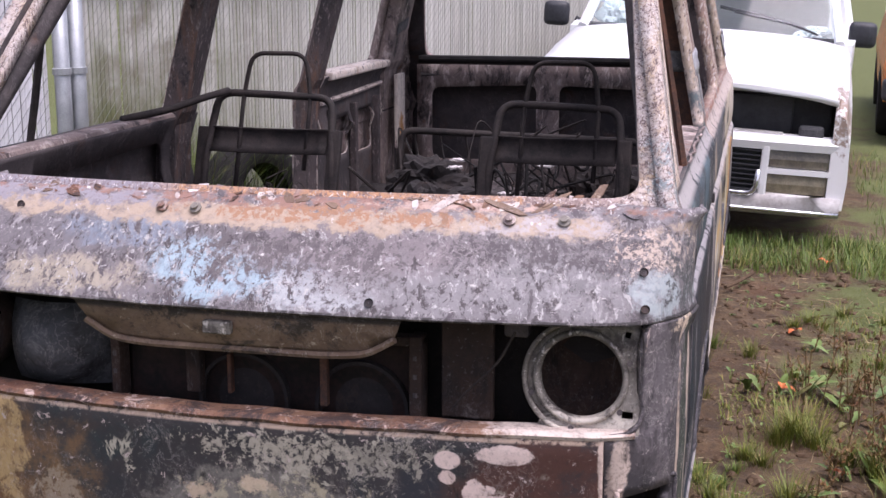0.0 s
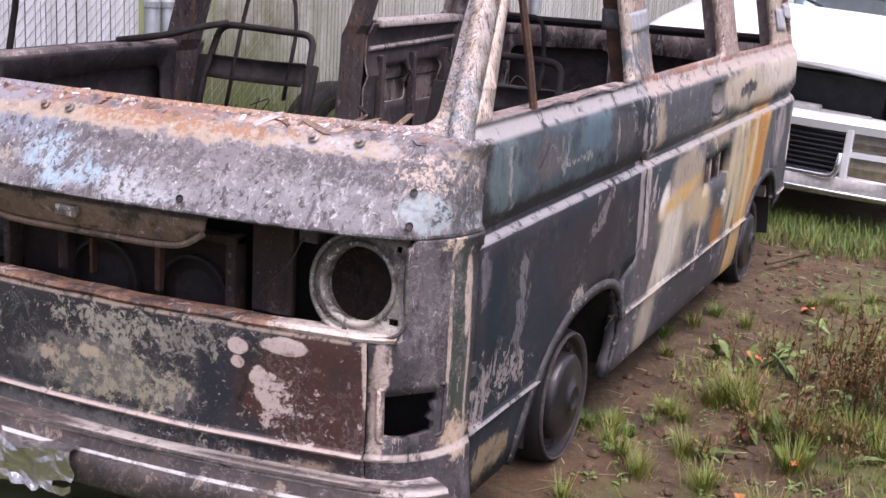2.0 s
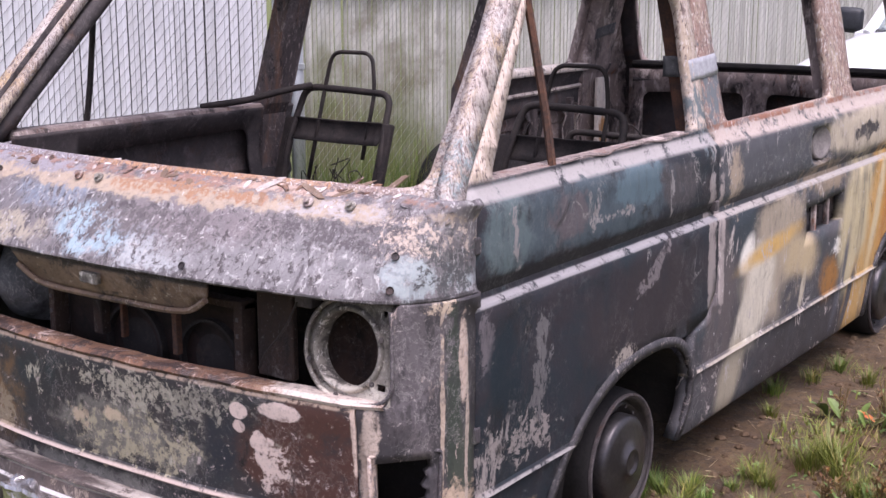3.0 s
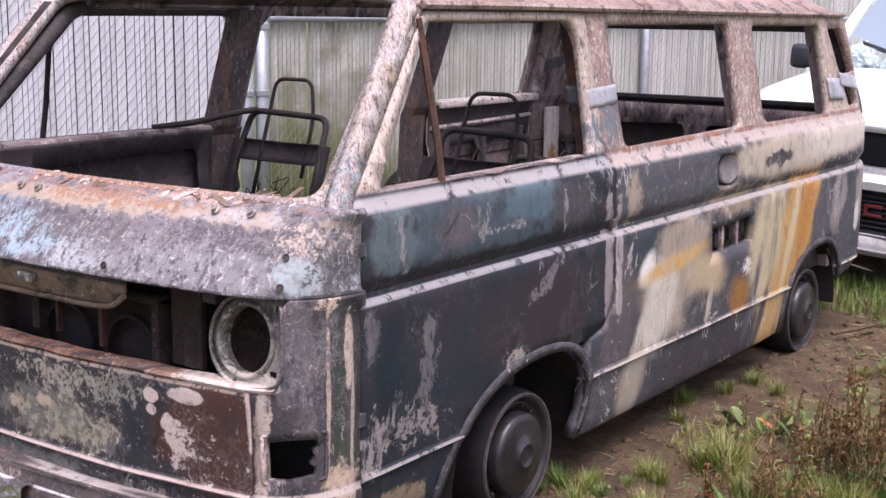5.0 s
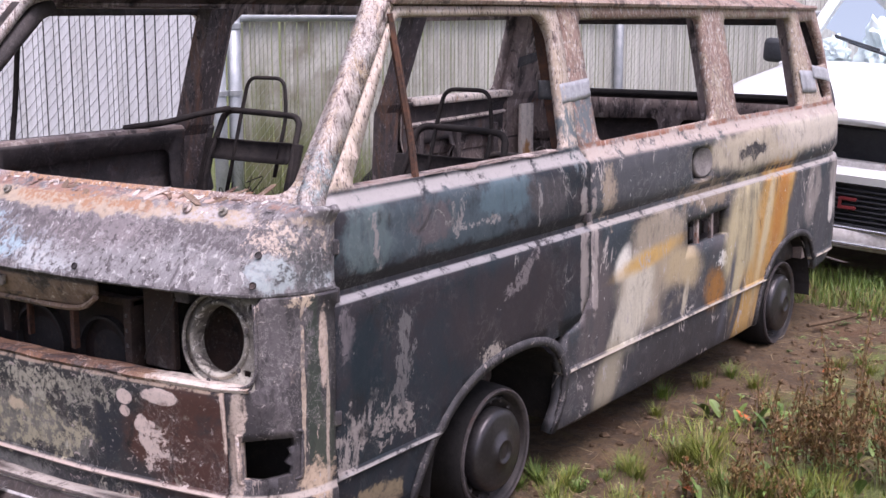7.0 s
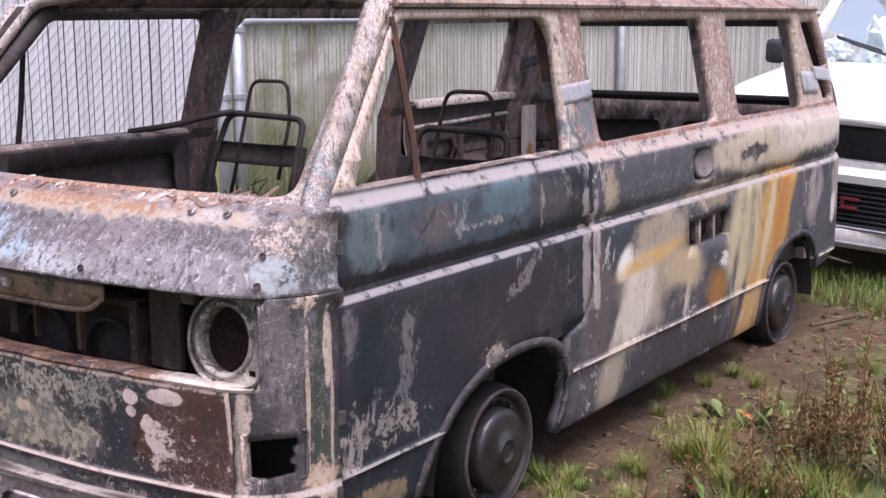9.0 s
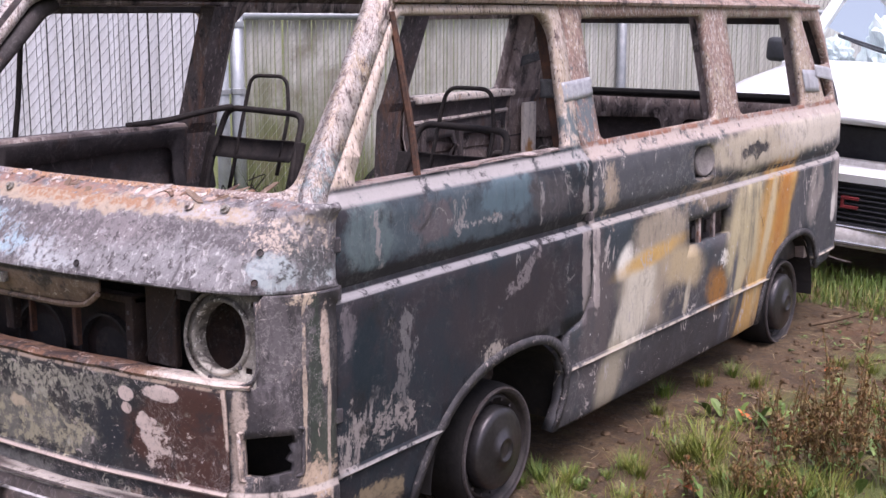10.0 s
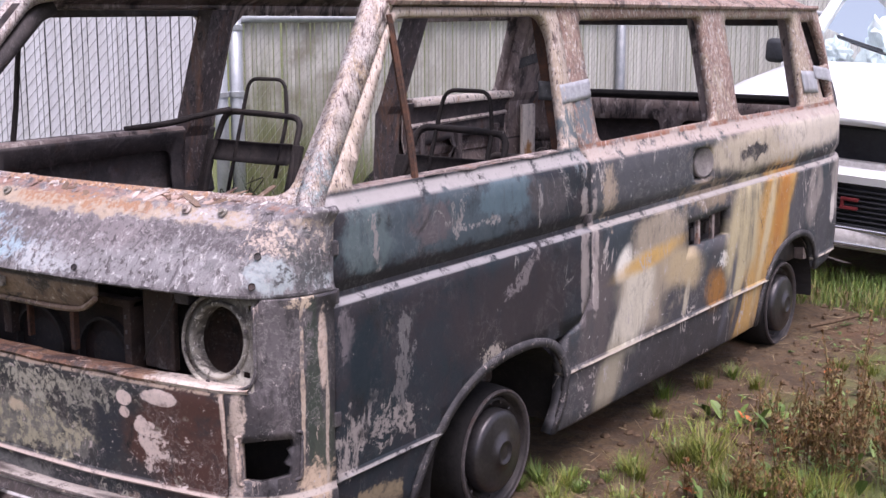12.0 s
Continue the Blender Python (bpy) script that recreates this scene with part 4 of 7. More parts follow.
def on_front(u, z):
    x, y = plan(u)
    a = abs(u)
    w = 1 if a < 0.74 else max(0.0, 1 - (a - 0.74) / 0.31)
    dy = front_dy(z)
    tuck = (side_x(z) - 0.915) * max(0.0, (a - 0.80) / 0.25)
    wave = 0.004 * noise.noise(Vector((x * 4, z * 5, 3))) + 0.002 * noise.noise(Vector((x * 13, z * 13, 6)))
    return x + math.copysign(tuck, u), y + dy * (w if dy > 0 else min(1.0, max(0.0, 1 - (a - 0.76) / 0.14))) + wave, z


# lower front below the grille; the corners carry the openings of the turn lamps
panel("front_panel", [(-0.768, 0.165), (0.768, 0.165), (0.768, 0.634), (-0.768, 0.634)], [], on_front, M_FRONT, van, ROWS_F, 0.045, 0.02, "scorched lower front panel with patches of pink primer")
panel("nose_panel", [(-1.049, 0.856), (1.049, 0.856), (1.049, 1.05), (0.97, 1.066), (0.80, 1.066), (-0.80, 1.066), (-0.97, 1.066), (-1.049, 1.05)], [], on_front, M_NOSE, van, ROWS_F, 0.045, 0.02, "pale grey blistered nose panel with rust along the cowl")
for s in (1, -1):
    edge = [(s * u, z) for u, z in ((0.771, 0.165), (1.049, 0.165), (1.049, 0.8545), (0.862, 0.8545), (0.846, 0.838), (0.842, 0.80), (0.842, 0.68), (0.836, 0.654), (0.815, 0.636), (0.771, 0.634))]
    torn = [(s * u, z) for u, z in ((0.806, 0.404), (0.852, 0.400), (0.925, 0.410), (0.930, 0.430), (0.912, 0.440), (0.928, 0.458), (0.922, 0.474), (0.938, 0.482), (0.936, 0.504), (0.86, 0.506), (0.806, 0.500))]
    panel("corner_panel", edge, [torn], on_front, M_CORNER, van, ROWS_F, 0.04, 0.02, "charred corner panel with flaking pink primer and a torn lamp hole")
    hem = [Vector(on_front(s * u, z)) + Vector((s * 0.001, -0.003, 0)) for u, z in ((0.842, 0.84), (0.846, 0.80), (0.846, 0.68), (0.838, 0.652), (0.815, 0.634), (0.775, 0.632))]
    part("opening_hem", tube(bmesh.new(), arc_points(hem, 0.03, 4), 0.005, 6), M_CORNER, van, smooth=True)
    rim = [Vector(on_front(s * u, z)) + Vector((s * 0.001, -0.001, 0)) for u, z in ((0.795, 0.515), (0.795, 0.392), (0.955, 0.398), (0.962, 0.520))]
    part("lamp_hole_rim", tube(bmesh.new(), arc_points([*rim, rim[0]], 0.012, 3), 0.0055, 6), M_CORNER, van, smooth=True)

# doors and body sides
DOOR_WIN = rounded([(0.300, 1.082), (0.618, 1.510), (1.392, 1.512), (1.436, 1.444), (1.400, 1.084)], 0.035)
ARCH_F = [(0.530, 0.165), (0.575, 0.27), (0.640, 0.355), (0.74, 0.430), (0.86, 0.478), (0.98, 0.497), (1.12, 0.500), (1.23, 0.478), (1.305, 0.425), (1.345, 0.34), (1.335, 0.25), (1.285, 0.165)]
DOOR_OUT = [(0.184, 0.165), *ARCH_F[:7], (1.22, 0.492), (1.32, 0.492), (1.44, 0.52), (1.495, 0.59), (1.508, 0.68), (1.508, 1.04), (1.482, 1.085), (1.500, 1.46), (1.478, 1.535), (0.620, 1.535), (0.224, 1.092), (0.184, 1.055)]
MID_WIN = rounded([(1.622, 1.092), (1.618, 1.497), (2.630, 1.500), (2.612, 1.100)], 0.035)
REAR_WIN = rounded([(2.838, 1.096), (2.850, 1.494), (3.650, 1.490), (3.628, 1.092)], 0.04)
SLOT = rounded([(3.835, 1.262), (3.745, 1.472), (3.952, 1.476), (4.085, 1.262)], 0.02)
SLOT_LOW = rounded([(3.90, 1.11), (3.87, 1.205), (4.02, 1.205), (4.08, 1.11)], 0.02)
VENT = rounded([(2.278, 0.630), (2.272, 0.730), (2.660, 0.738), (2.664, 0.634)], 0.006)
OVAL = rounded([(2.318, 0.872), (2.312, 1.006), (2.500, 1.004), (2.506, 0.872)], 0.05)
ARCH_R = [(3.085, 0.165), (3.115, 0.29), (3.17, 0.385), (3.26, 0.45), (3.36, 0.487), (3.46, 0.500), (3.56, 0.497), (3.65, 0.470), (3.715, 0.42), (3.745, 0.36), (3.76, 0.31)]
TAIL_EDGE = [(3.98, 0.31), (4.13, 0.39), (4.25, 0.52), (4.31, 0.70), (4.31, 0.88), (4.26, 1.04), (4.02, 1.535)]
BODY_OUT = [(1.514, 1.045), (1.514, 0.68), (1.502, 0.58), (1.44, 0.512), (1.36, 0.487), *ARCH_F[8:], (1.40, 0.152), (2.86, 0.152), *ARCH_R, (3.82, 0.29), *TAIL_EDGE, (2.0, 1.552), (0.645, 1.556), (0.60, 1.541), (1.482, 1.541), (1.506, 1.46), (1.490, 1.085)]
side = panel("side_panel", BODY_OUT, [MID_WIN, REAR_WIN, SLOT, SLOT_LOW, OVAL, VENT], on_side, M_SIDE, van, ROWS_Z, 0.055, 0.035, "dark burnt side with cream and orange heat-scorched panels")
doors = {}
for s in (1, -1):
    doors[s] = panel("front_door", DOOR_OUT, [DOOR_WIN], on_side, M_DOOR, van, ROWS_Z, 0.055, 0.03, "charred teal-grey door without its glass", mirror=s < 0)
    pillar = [(0.09, 1.02), (0.184, 1.048), (0.220, 1.095), (0.612, 1.535), (0.645, 1.558), (0.53, 1.560), (0.14, 1.09)]
    core = [(s * (side_x(z) - 0.048), y, z) for y, z in ((0.19, 1.03), (0.258, 1.11), (0.44, 1.31), (0.625, 1.515), (0.68, 1.54))]
    part("pillar_core", tube(bmesh.new(), core, 0.030, 8), M_SOOT, van, "sooty inner pillar tube", True)
    panel("windscreen_pillar", pillar, [], on_side, M_PILLAR, van, ROWS_Z, 0.05, 0.035, mirror=s < 0)


def strip(points, way, width, thick, bm=None):
    """A flat band along points; way gives the outward direction at each."""
    bm = bm or bmesh.new()
    rows = []
    for p, o in zip(points, way):
        p, o = Vector(p), Vector(o).normalized()
        x = Vector((1, 0, 0)) * (1 if p.x > 0 else -1)
        rows.append([bm.verts.new(p), bm.verts.new(p + o * width), bm.verts.new(p + o * width + x * thick), bm.verts.new(p + x * thick)])
    for a, b in zip(rows, rows[1:]):
        for i in range(4):
            bm.faces.new((a[i], a[(i + 1) % 4], b[(i + 1) % 4], b[i]))
    bm.faces.new(rows[0][::-1])
    bm.faces.new(rows[-1])
    return bm


# rolled wheel-arch lips, standing proud of the sides
for loop, mid in ((ARCH_F, (0.95, 0.20)), (ARCH_R, (3.42, 0.20))):
    pts = [p.to_2d() for p in arc_points([(a, b, 0) for a, b in loop], 0.05, 3)]
    for s in (1, -1):
        places = [(s * (side_x(p.y) - 0.004), p.x, p.y) for p in pts]
        outs = [(0, p.x - mid[0], p.y - mid[1]) for p in pts]
        bm = strip(places, outs, 0.032, 0.013)
        bmesh.ops.bevel(bm, geom=[e for e in bm.edges if len(e.link_faces) == 2 and e.calc_face_angle(0) > 1.2], offset=0.004, segments=2, affect="EDGES")
        part("arch_lip", bm, M_ARCH, van, smooth=True)

# the far side behind its front door: the sliding door is gone, a rear quarter stands
FAR_OUT = [(2.70, 0.165), (3.085, 0.165), *ARCH_R[1:], (3.82, 0.29), *TAIL_EDGE, (2.0, 1.552), (0.645, 1.556), (0.60, 1.541), (1.482, 1.541), (1.506, 1.46), (1.490, 1.085), (1.514, 1.045), (1.514, 0.25), (1.545, 0.25), (1.545, 1.08), (1.585, 1.47), (1.63, 1.512), (2.74, 1.505), (2.765, 1.46), (2.70, 1.06)]
FAR_WIN = rounded([(2.84, 1.100), (2.89, 1.478), (3.70, 1.480), (3.68, 1.100)], 0.04)
panel("side_panel", FAR_OUT, [FAR_WIN, SLOT], on_side, M_INNER, van, ROWS_Z, 0.055, 0.03, "sooty rear quarter beside an empty sliding-door opening", inner=M_INNER, mirror=True)


# windscreen surround and roof
def on_screen(x, v):
    """v runs from 0 at the cowl to 1 at the roof."""
    z = 1.052 + 0.505 * v
    y = 0.065 + 0.455 * v + (0.060 - 0.015 * v) * (x / 0.8) ** 2
    return x * (1 - 0.105 * v), y, z


SCREEN = rounded([(-0.808, 0.045), (-0.815, 1.02), (-0.45, 1.075), (0.45, 1.075), (0.815, 1.02), (0.808, 0.045)], 0.075, 6)
HEAD = [(x, 1.165 - 0.165 * abs(x / 0.872) ** 4) for x in steps_between(0.872, -0.872, 24)]
panel("windscreen_frame", [(-0.872, -0.01), (0.872, -0.01), *HEAD], [SCREEN], on_screen, M_PILLAR, van, (), 0.06, 0.03, "peeling windscreen surround without glass", inner=M_SOOT)


def on_roof(x, y):
    edge = 0.778 - tail_turn(y)
    k = min(1.0, abs(x) / 0.80)
    lift = 0.17 * (1 - k ** 3.2)
    f = min(1.0, max(0.0, (y - 0.50) / 0.5), max(0.0, (4.02 - y) / 0.35))
    return x * edge / 0.80, y, 1.555 - 0.006 * max(0, y - 1) + lift * math.sqrt(max(0.0, 1 - (1 - f) ** 2))


# unseen opening, inferred from the bright interior; lets sky light in
ROOF_HOLE = rounded([(-0.56, 0.95), (0.56, 0.95), (0.58, 3.45), (-0.58, 3.45)], 0.10)
panel("roof", [(-0.80, 0.58), (0.80, 0.58), (0.80, 4.02), (-0.80, 4.02)], [ROOF_HOLE], on_roof, M_FRAME, van, (), 0.10, 0.02, "rusty steel roof with its top burnt out", inner=M_INNER)
for s in (1, -1):
    bm = tube(bmesh.new(), [(s * (side_x(1.548) + 0.012 - tail_turn(0.6 + 0.2 * k)), 0.6 + 0.2 * k, 1.552 - 0.006 * max(0, 0.2 * k - 0.4)) for k in range(18)], 0.012, 6)
    part("gutter", bm, M_FRAME, van, "rust-brown rain gutter")


# tail: hatch frame and the panel below its window
def on_tail(x, z):
    y = 4.345 - 0.05 * (x / 0.9) ** 2 - (0.05 + 0.47 * (z - 1.04) if z > 1.04 else 0.05 * max(0.0, z - 0.88) / 0.16 + 0.9 * max(0.0, 0.70 - z) ** 2)
    end = 4.31 if z < 0.88 else 4.31 - 0.3125 * (z - 0.88) if z < 1.04 else 4.26 - 0.485 * (z - 1.04)
    return x * (side_x(max(z, 0.2)) - tail_turn(end) - 0.006) / 0.80, y, z


panel("tail_panel", [(-0.80, 0.36), (0.80, 0.36), (0.80, 1.54), (-0.80, 1.54)], [rounded([(-0.715, 1.085), (-0.70, 1.47), (0.70, 1.47), (0.715, 1.085)], 0.07)], on_tail, M_INNER, van, (1.04,), 0.08, 0.05, "sooty tailgate with an empty window", inner=M_SOOT)
bm = tube(bmesh.new(), [(x / 10 * 0.74, 4.215 - 0.05 * (x / 10) ** 2, 1.075) for x in range(-10, 11)], 0.02, 8)
part("window_seal", bm, M_TYRE, van, "charred black window seal")
bm = tube(bmesh.new(), [(x / 10 * 0.72, 4.19 - 0.05 * (x / 10) ** 2, 0.995) for x in range(-10, 11)], 0.025, 6)
part("tail_rail", bm, M_SOOT, van)

# floor
part("cab_floor", box(bmesh.new(), (-0.86, 0.16, 0.545), (0.86, 1.50, 0.58), 0.01), M_SOOT, van)
part("load_floor", box(box(bmesh.new(), (-0.86, 1.50, 0.28), (0.86, 3.05, 0.36), 0.01), (-0.49, 3.05, 0.28), (0.49, 4.16, 0.36), 0.01), M_SOOT, van)
part("dash_bulkhead", box(bmesh.new(), (-0.84, 0.13, 0.24), (0.84, 0.16, 1.02), 0.005), M_BLACK, van)


# wheels
def wheel(y, s):
    c = (s * 0.862, y, 0.184)
    prof = [(0.05, -0.06), (0.115, -0.055), (0.150, -0.035), (0.158, -0.012), (0.165, -0.030), (0.172, -0.040), (0.172, -0.006), (0.182, 0.004), (0.190, 0.0), (0.190, -0.012), (0.176, -0.02), (0.174, -0.16), (0.190, -0.165)]
    flip = lambda prof: [(r, a * s) for r, a in prof]
    w = part("wheel", lathe(bmesh.new(), flip(prof), c, "x", 48), M_RIM, van, "bare steel wheel with a dull grey hubcap", True)
    for k in range(16):
        a = math.tau * k / 16
        bm = box(bmesh.new(), (-0.003, -0.009, -0.005), (0.003, 0.009, 0.005), 0.002)
        bm.transform(Matrix.Translation((c[0] + s * -0.022, c[1] + 0.154 * math.cos(a), c[2] + 0.154 * math.sin(a))) @ Matrix.Rotation(a, 4, "X") @ pose(0, 0, 0, 0, 0, 0))
        part("slot", bm, M_SOOT, w)
    part("tyre", lathe(bmesh.new(), flip([(0.176, -0.15), (0.196, -0.155), (0.204, -0.12), (0.203, -0.05), (0.198, -0.008), (0.191, -0.004)]), c, "x", 48), M_TYRE, w, "thin burnt remains of a tyre", True)
    part("hubcap", lathe(bmesh.new(), flip([(0.132, -0.03), (0.131, 0.004), (0.122, 0.014), (0.105, 0.016), (0.075, 0.024), (0.044, 0.027), (0.041, 0.034), (0.034, 0.036), (0.031, 0.030), (0.012, 0.031), (0.0005, 0.031)]), c, "x", 48), M_CAP, w, "domed grey hubcap", True)
    part("rim_edge", lathe(bmesh.new(), flip([(0.183, 0.004), (0.187, 0.008), (0.192, 0.006), (0.193, -0.002)]), c, "x", 48), M_SOOT, w, "scuffed rim edge", True)
    return w


for y in (1.012, 3.462):
    for s in (1, -1):
        wheel(y, s)
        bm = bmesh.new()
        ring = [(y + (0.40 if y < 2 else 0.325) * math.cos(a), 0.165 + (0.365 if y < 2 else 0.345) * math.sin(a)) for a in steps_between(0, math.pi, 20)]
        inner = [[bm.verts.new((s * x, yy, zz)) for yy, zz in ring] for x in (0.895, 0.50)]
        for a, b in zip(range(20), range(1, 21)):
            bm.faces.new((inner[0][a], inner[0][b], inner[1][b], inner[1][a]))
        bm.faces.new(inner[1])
        # well coloured near-black to carry the shade under the arch
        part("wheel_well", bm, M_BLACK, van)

# ---- the front: lamps, ducts, radiator, bumper ----


def face(u, z, back=0.0):
    x, y, zz = on_front(u, z)
    return Vector((x, y + back, zz))


def lamp_mount(s):
    c = Vector((s * 0.713, -0.014, 0.737))
    turn = Matrix.Translation(c) @ Matrix.Rotation(s * radians(1), 4, "Z") @ Matrix.Rotation(radians(-9), 4, "X") @ Matrix.Translation(-c)
    ring = lathe(bmesh.new(), [(0.084, 0.035), (0.083, 0.0), (0.088, -0.008), (0.094, -0.006), (0.097, 0.002), (0.098, 0.02)], c, "y", 44)
    ring.transform(turn)
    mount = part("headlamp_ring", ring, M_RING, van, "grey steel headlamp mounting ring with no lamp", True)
    # flat mounting plate: a rim round the far half, lugs and a slotted foot towards the corner
    rim = [(0.114 * math.cos(radians(a)), 0.114 * math.sin(radians(a))) for a in range(100, 236, 8)]
    plate = rim + [(-0.088, -0.108), (-0.092, -0.136), (0.056, -0.140), (0.060, -0.128), (0.098, -0.126), (0.120, -0.108), (0.122, -0.046), (0.112, -0.022), (0.111, 0.015), (0.122, 0.045), (0.124, 0.098), (0.108, 0.114), (0.076, 0.108), (0.05, 0.112), (0.02, 0.108)]
    hole = [(0.086 * math.cos(radians(a)), 0.086 * math.sin(radians(a))) for a in range(0, 360, 10)]
    slots = [[(0.084, -0.078), (0.106, -0.078), (0.106, -0.064), (0.084, -0.064)], [(-0.05, -0.112), (0.025, -0.119), (0.045, -0.108), (0.02, -0.111), (-0.045, -0.103)], [(0.083, 0.084), (0.095, 0.082), (0.097, 0.095), (0.085, 0.096)]]
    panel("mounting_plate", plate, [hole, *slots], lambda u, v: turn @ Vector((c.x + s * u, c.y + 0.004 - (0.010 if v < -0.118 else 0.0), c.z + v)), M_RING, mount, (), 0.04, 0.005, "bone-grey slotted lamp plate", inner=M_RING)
    for a in (20, 100, 200, 262, 322):
        bm = lathe(bmesh.new(), [(0.0005, 0.0), (0.006, 0.0), (0.006, 0.003)], (c.x + 0.103 * math.cos(radians(a)), c.y - 0.013, c.z + 0.103 * math.sin(radians(a))), "y", 10)
        bm.transform(turn)
        part("bolt_hole", bm, M_SOOT, mount)
    arc = [Vector((c.x + s * 0.113 * math.cos(radians(a)), c.y - 0.006, c.z + 0.113 * math.sin(radians(a)))) for a in range(92, 262, 8)]
    rim_ring = tube(bmesh.new(), arc, 0.0055, 6)
    rim_ring.transform(turn)
    part("outer_rim", rim_ring, M_RING, mount, smooth=True)
    cup = lathe(bmesh.new(), [(0.118, 0.02), (0.105, 0.10), (0.07, 0.14), (0.0005, 0.145)], c, "y", 28)
    cup.transform(turn)
    part("lamp_bowl", cup, M_SHEET, mount, smooth=True)


for s in (1, -1):
    lamp_mount(s)

# shelf along the foot of the grille opening
bm = bmesh.new()
us = steps_between(-0.83, 0.83, 60)
sect = [(-0.008, 0.624), (-0.012, 0.632), (0.002, 0.639), (0.060, 0.634), (0.062, 0.626), (0.02, 0.620)]
rows = []
for u in us:
    lift = 0.003 * noise.noise(Vector((u * 9, 0, 0)))
    base = face(u, 0.63)
    rows.append([bm.verts.new((base.x, base.y + d, z + lift)) for d, z in sect])
for a, b in zip(rows, rows[1:]):
    for i in range(len(sect)):
        bm.faces.new((a[i], a[(i + 1) % 6], b[(i + 1) % 6], b[i]))
part("grille_shelf", bm, M_LEDGE, van, "rusty shelf along the open grille")

# hanging bracket below the nose lip
HANG = [(-0.365, 0.856), (0.365, 0.856), (0.345, 0.81), (0.285, 0.772), (0.20, 0.764), (-0.20, 0.762), (-0.285, 0.768), (-0.34, 0.81)]
panel("hanging_bracket", HANG, [], lambda u, z: (u, plan(u)[1] - 0.016 + (0.86 - z) * 0.40, z), M_BRACKET, van, (0.775,), 0.05, 0.008, "scorched cream bracket under the nose lip", inner=M_SOOT)
bm = tube(bmesh.new(), arc_points([(x, plan(x)[1] - 0.016 + (0.86 - z) * 0.40 - 0.004, z - 0.004) for x, z in HANG[2:]], 0.05), 0.008, 6)
part("bracket_hem", bm, M_BRACKET, van)
part("bracket_plate", box(bmesh.new(), (-0.058, -0.112, 0.800), (0.005, -0.094, 0.828), 0.004), M_RING, van)

# radiator and what stands round it
part("radiator_core", box(bmesh.new(), (-0.31, 0.045, 0.40), (0.37, 0.10, 0.77), 0.01), M_RAD, van)
for x, w in ((-0.320, 0.022), (0.366, 0.028)):
    frame_post = part("radiator_post", box(bmesh.new(), (x - w / 2, 0.0, 0.60), (x + w / 2, 0.05, 0.79), 0.004), M_SHEET, van, "rust-brown drilled upright")
    for z in (0.66, 0.70, 0.74):
        part("bolt_hole", box(bmesh.new(), (x - 0.004, -0.003, z), (x + 0.004, 0.003, z + 0.01)), M_SOOT, frame_post)
part("radiator_bar", box(bmesh.new(), (0.163, -0.02, 0.63), (0.179, 0.0, 0.775), 0.003), M_RUSTBAR, van)
part("radiator_bar", box(bmesh.new(), (-0.152, 0.0, 0.63), (-0.118, 0.03, 0.775), 0.004), M_SHEET, van)
part("radiator_bar", box(bmesh.new(), (-0.06, 0.01, 0.63), (-0.05, 0.03, 0.72), 0.003), M_RUSTBAR, van)
part("radiator_top", box(bmesh.new(), (-0.32, 0.01, 0.765), (0.38, 0.05, 0.785), 0.004), M_SHEET, van)
for x in (-0.03, 0.24):
    bm = lathe(bmesh.new(), [(0.105, 0.045), (0.105, 0.025), (0.097, 0.025), (0.097, 0.046), (0.0005, 0.043)], (x, 0, 0.615), "y", 36)
    part("fan_shroud", bm, M_BLACK, van)
part("side_sheet", box(bmesh.new(), (0.42, 0.01, 0.62), (0.53, 0.03, 0.862), 0.004), M_SHEET, van, "scorched brown sheet beside the radiator")
part("top_lug", box(bmesh.new(), (0.555, -0.01, 0.808), (0.605, 0.03, 0.846), 0.006), M_SOOT, van)
part("loose_wire", tube(bmesh.new(), arc_points([(0.582, -0.03, 0.826), (0.55, -0.035, 0.76), (0.48, -0.03, 0.69), (0.45, -0.02, 0.648)], 0.06), 0.0028, 5), M_STEEL, van)
# bulging air duct beside the far headlamp
bm = bmesh.new()
grid = []
for i in range(13):
    row = []
    for j in range(9):
        u, v = i / 12, j / 8
        x, z = -0.60 + 0.265 * u, 0.61 + 0.19 * v
        bulge = math.sin(math.pi * min(1, 0.15 + 0.85 * u)) * math.sin(math.pi * (0.15 + 0.7 * v))
        row.append(bm.verts.new((x, 0.09 - 0.11 * bulge, z)))
    grid.append(row)
for a, b in zip(grid, grid[1:]):
    for j in range(8):
        bm.faces.new((a[j], b[j], b[j + 1], a[j + 1]))
part("air_duct", bm, M_DUCT, van, "smooth sooty grey air duct", True)

# front bumper: a stepped bar standing off the panel
bm = bmesh.new()
pts = [plan(u) for u in steps_between(-0.99, 0.93, 44)]
sect = [(-0.005, 0.300), (0.055, 0.306), (0.080, 0.304), (0.092, 0.290), (0.095, 0.262), (0.104, 0.256), (0.110, 0.235), (0.108, 0.190), (0.092, 0.172), (0.03, 0.168)]
rows = []
for k, (x, y) in enumerate(pts):
    way = Vector(pts[min(44, k + 1)]) - Vector(pts[max(0, k - 1)])
    out = Vector((way.y, -way.x)).normalized()
    sag = 0.008 * noise.noise(Vector((x * 2.2, 0, 7)))
    rows.append([bm.verts.new((x + out.x * d, y + out.y * d, z + sag)) for d, z in sect])
for a, b in zip(rows, rows[1:]):
    for i in range(len(sect) - 1):
        bm.faces.new((a[i], a[i + 1], b[i + 1], b[i]))
bm.faces.new(rows[0])
bm.faces.new(rows[-1])
part("bumper", bm, M_BUMPER, van, "sooty dented front bumper", True)
bm = tube(bmesh.new(), [(x, y - 0.088, 0.306) for x, y in pts[2:-2]], 0.005, 6)
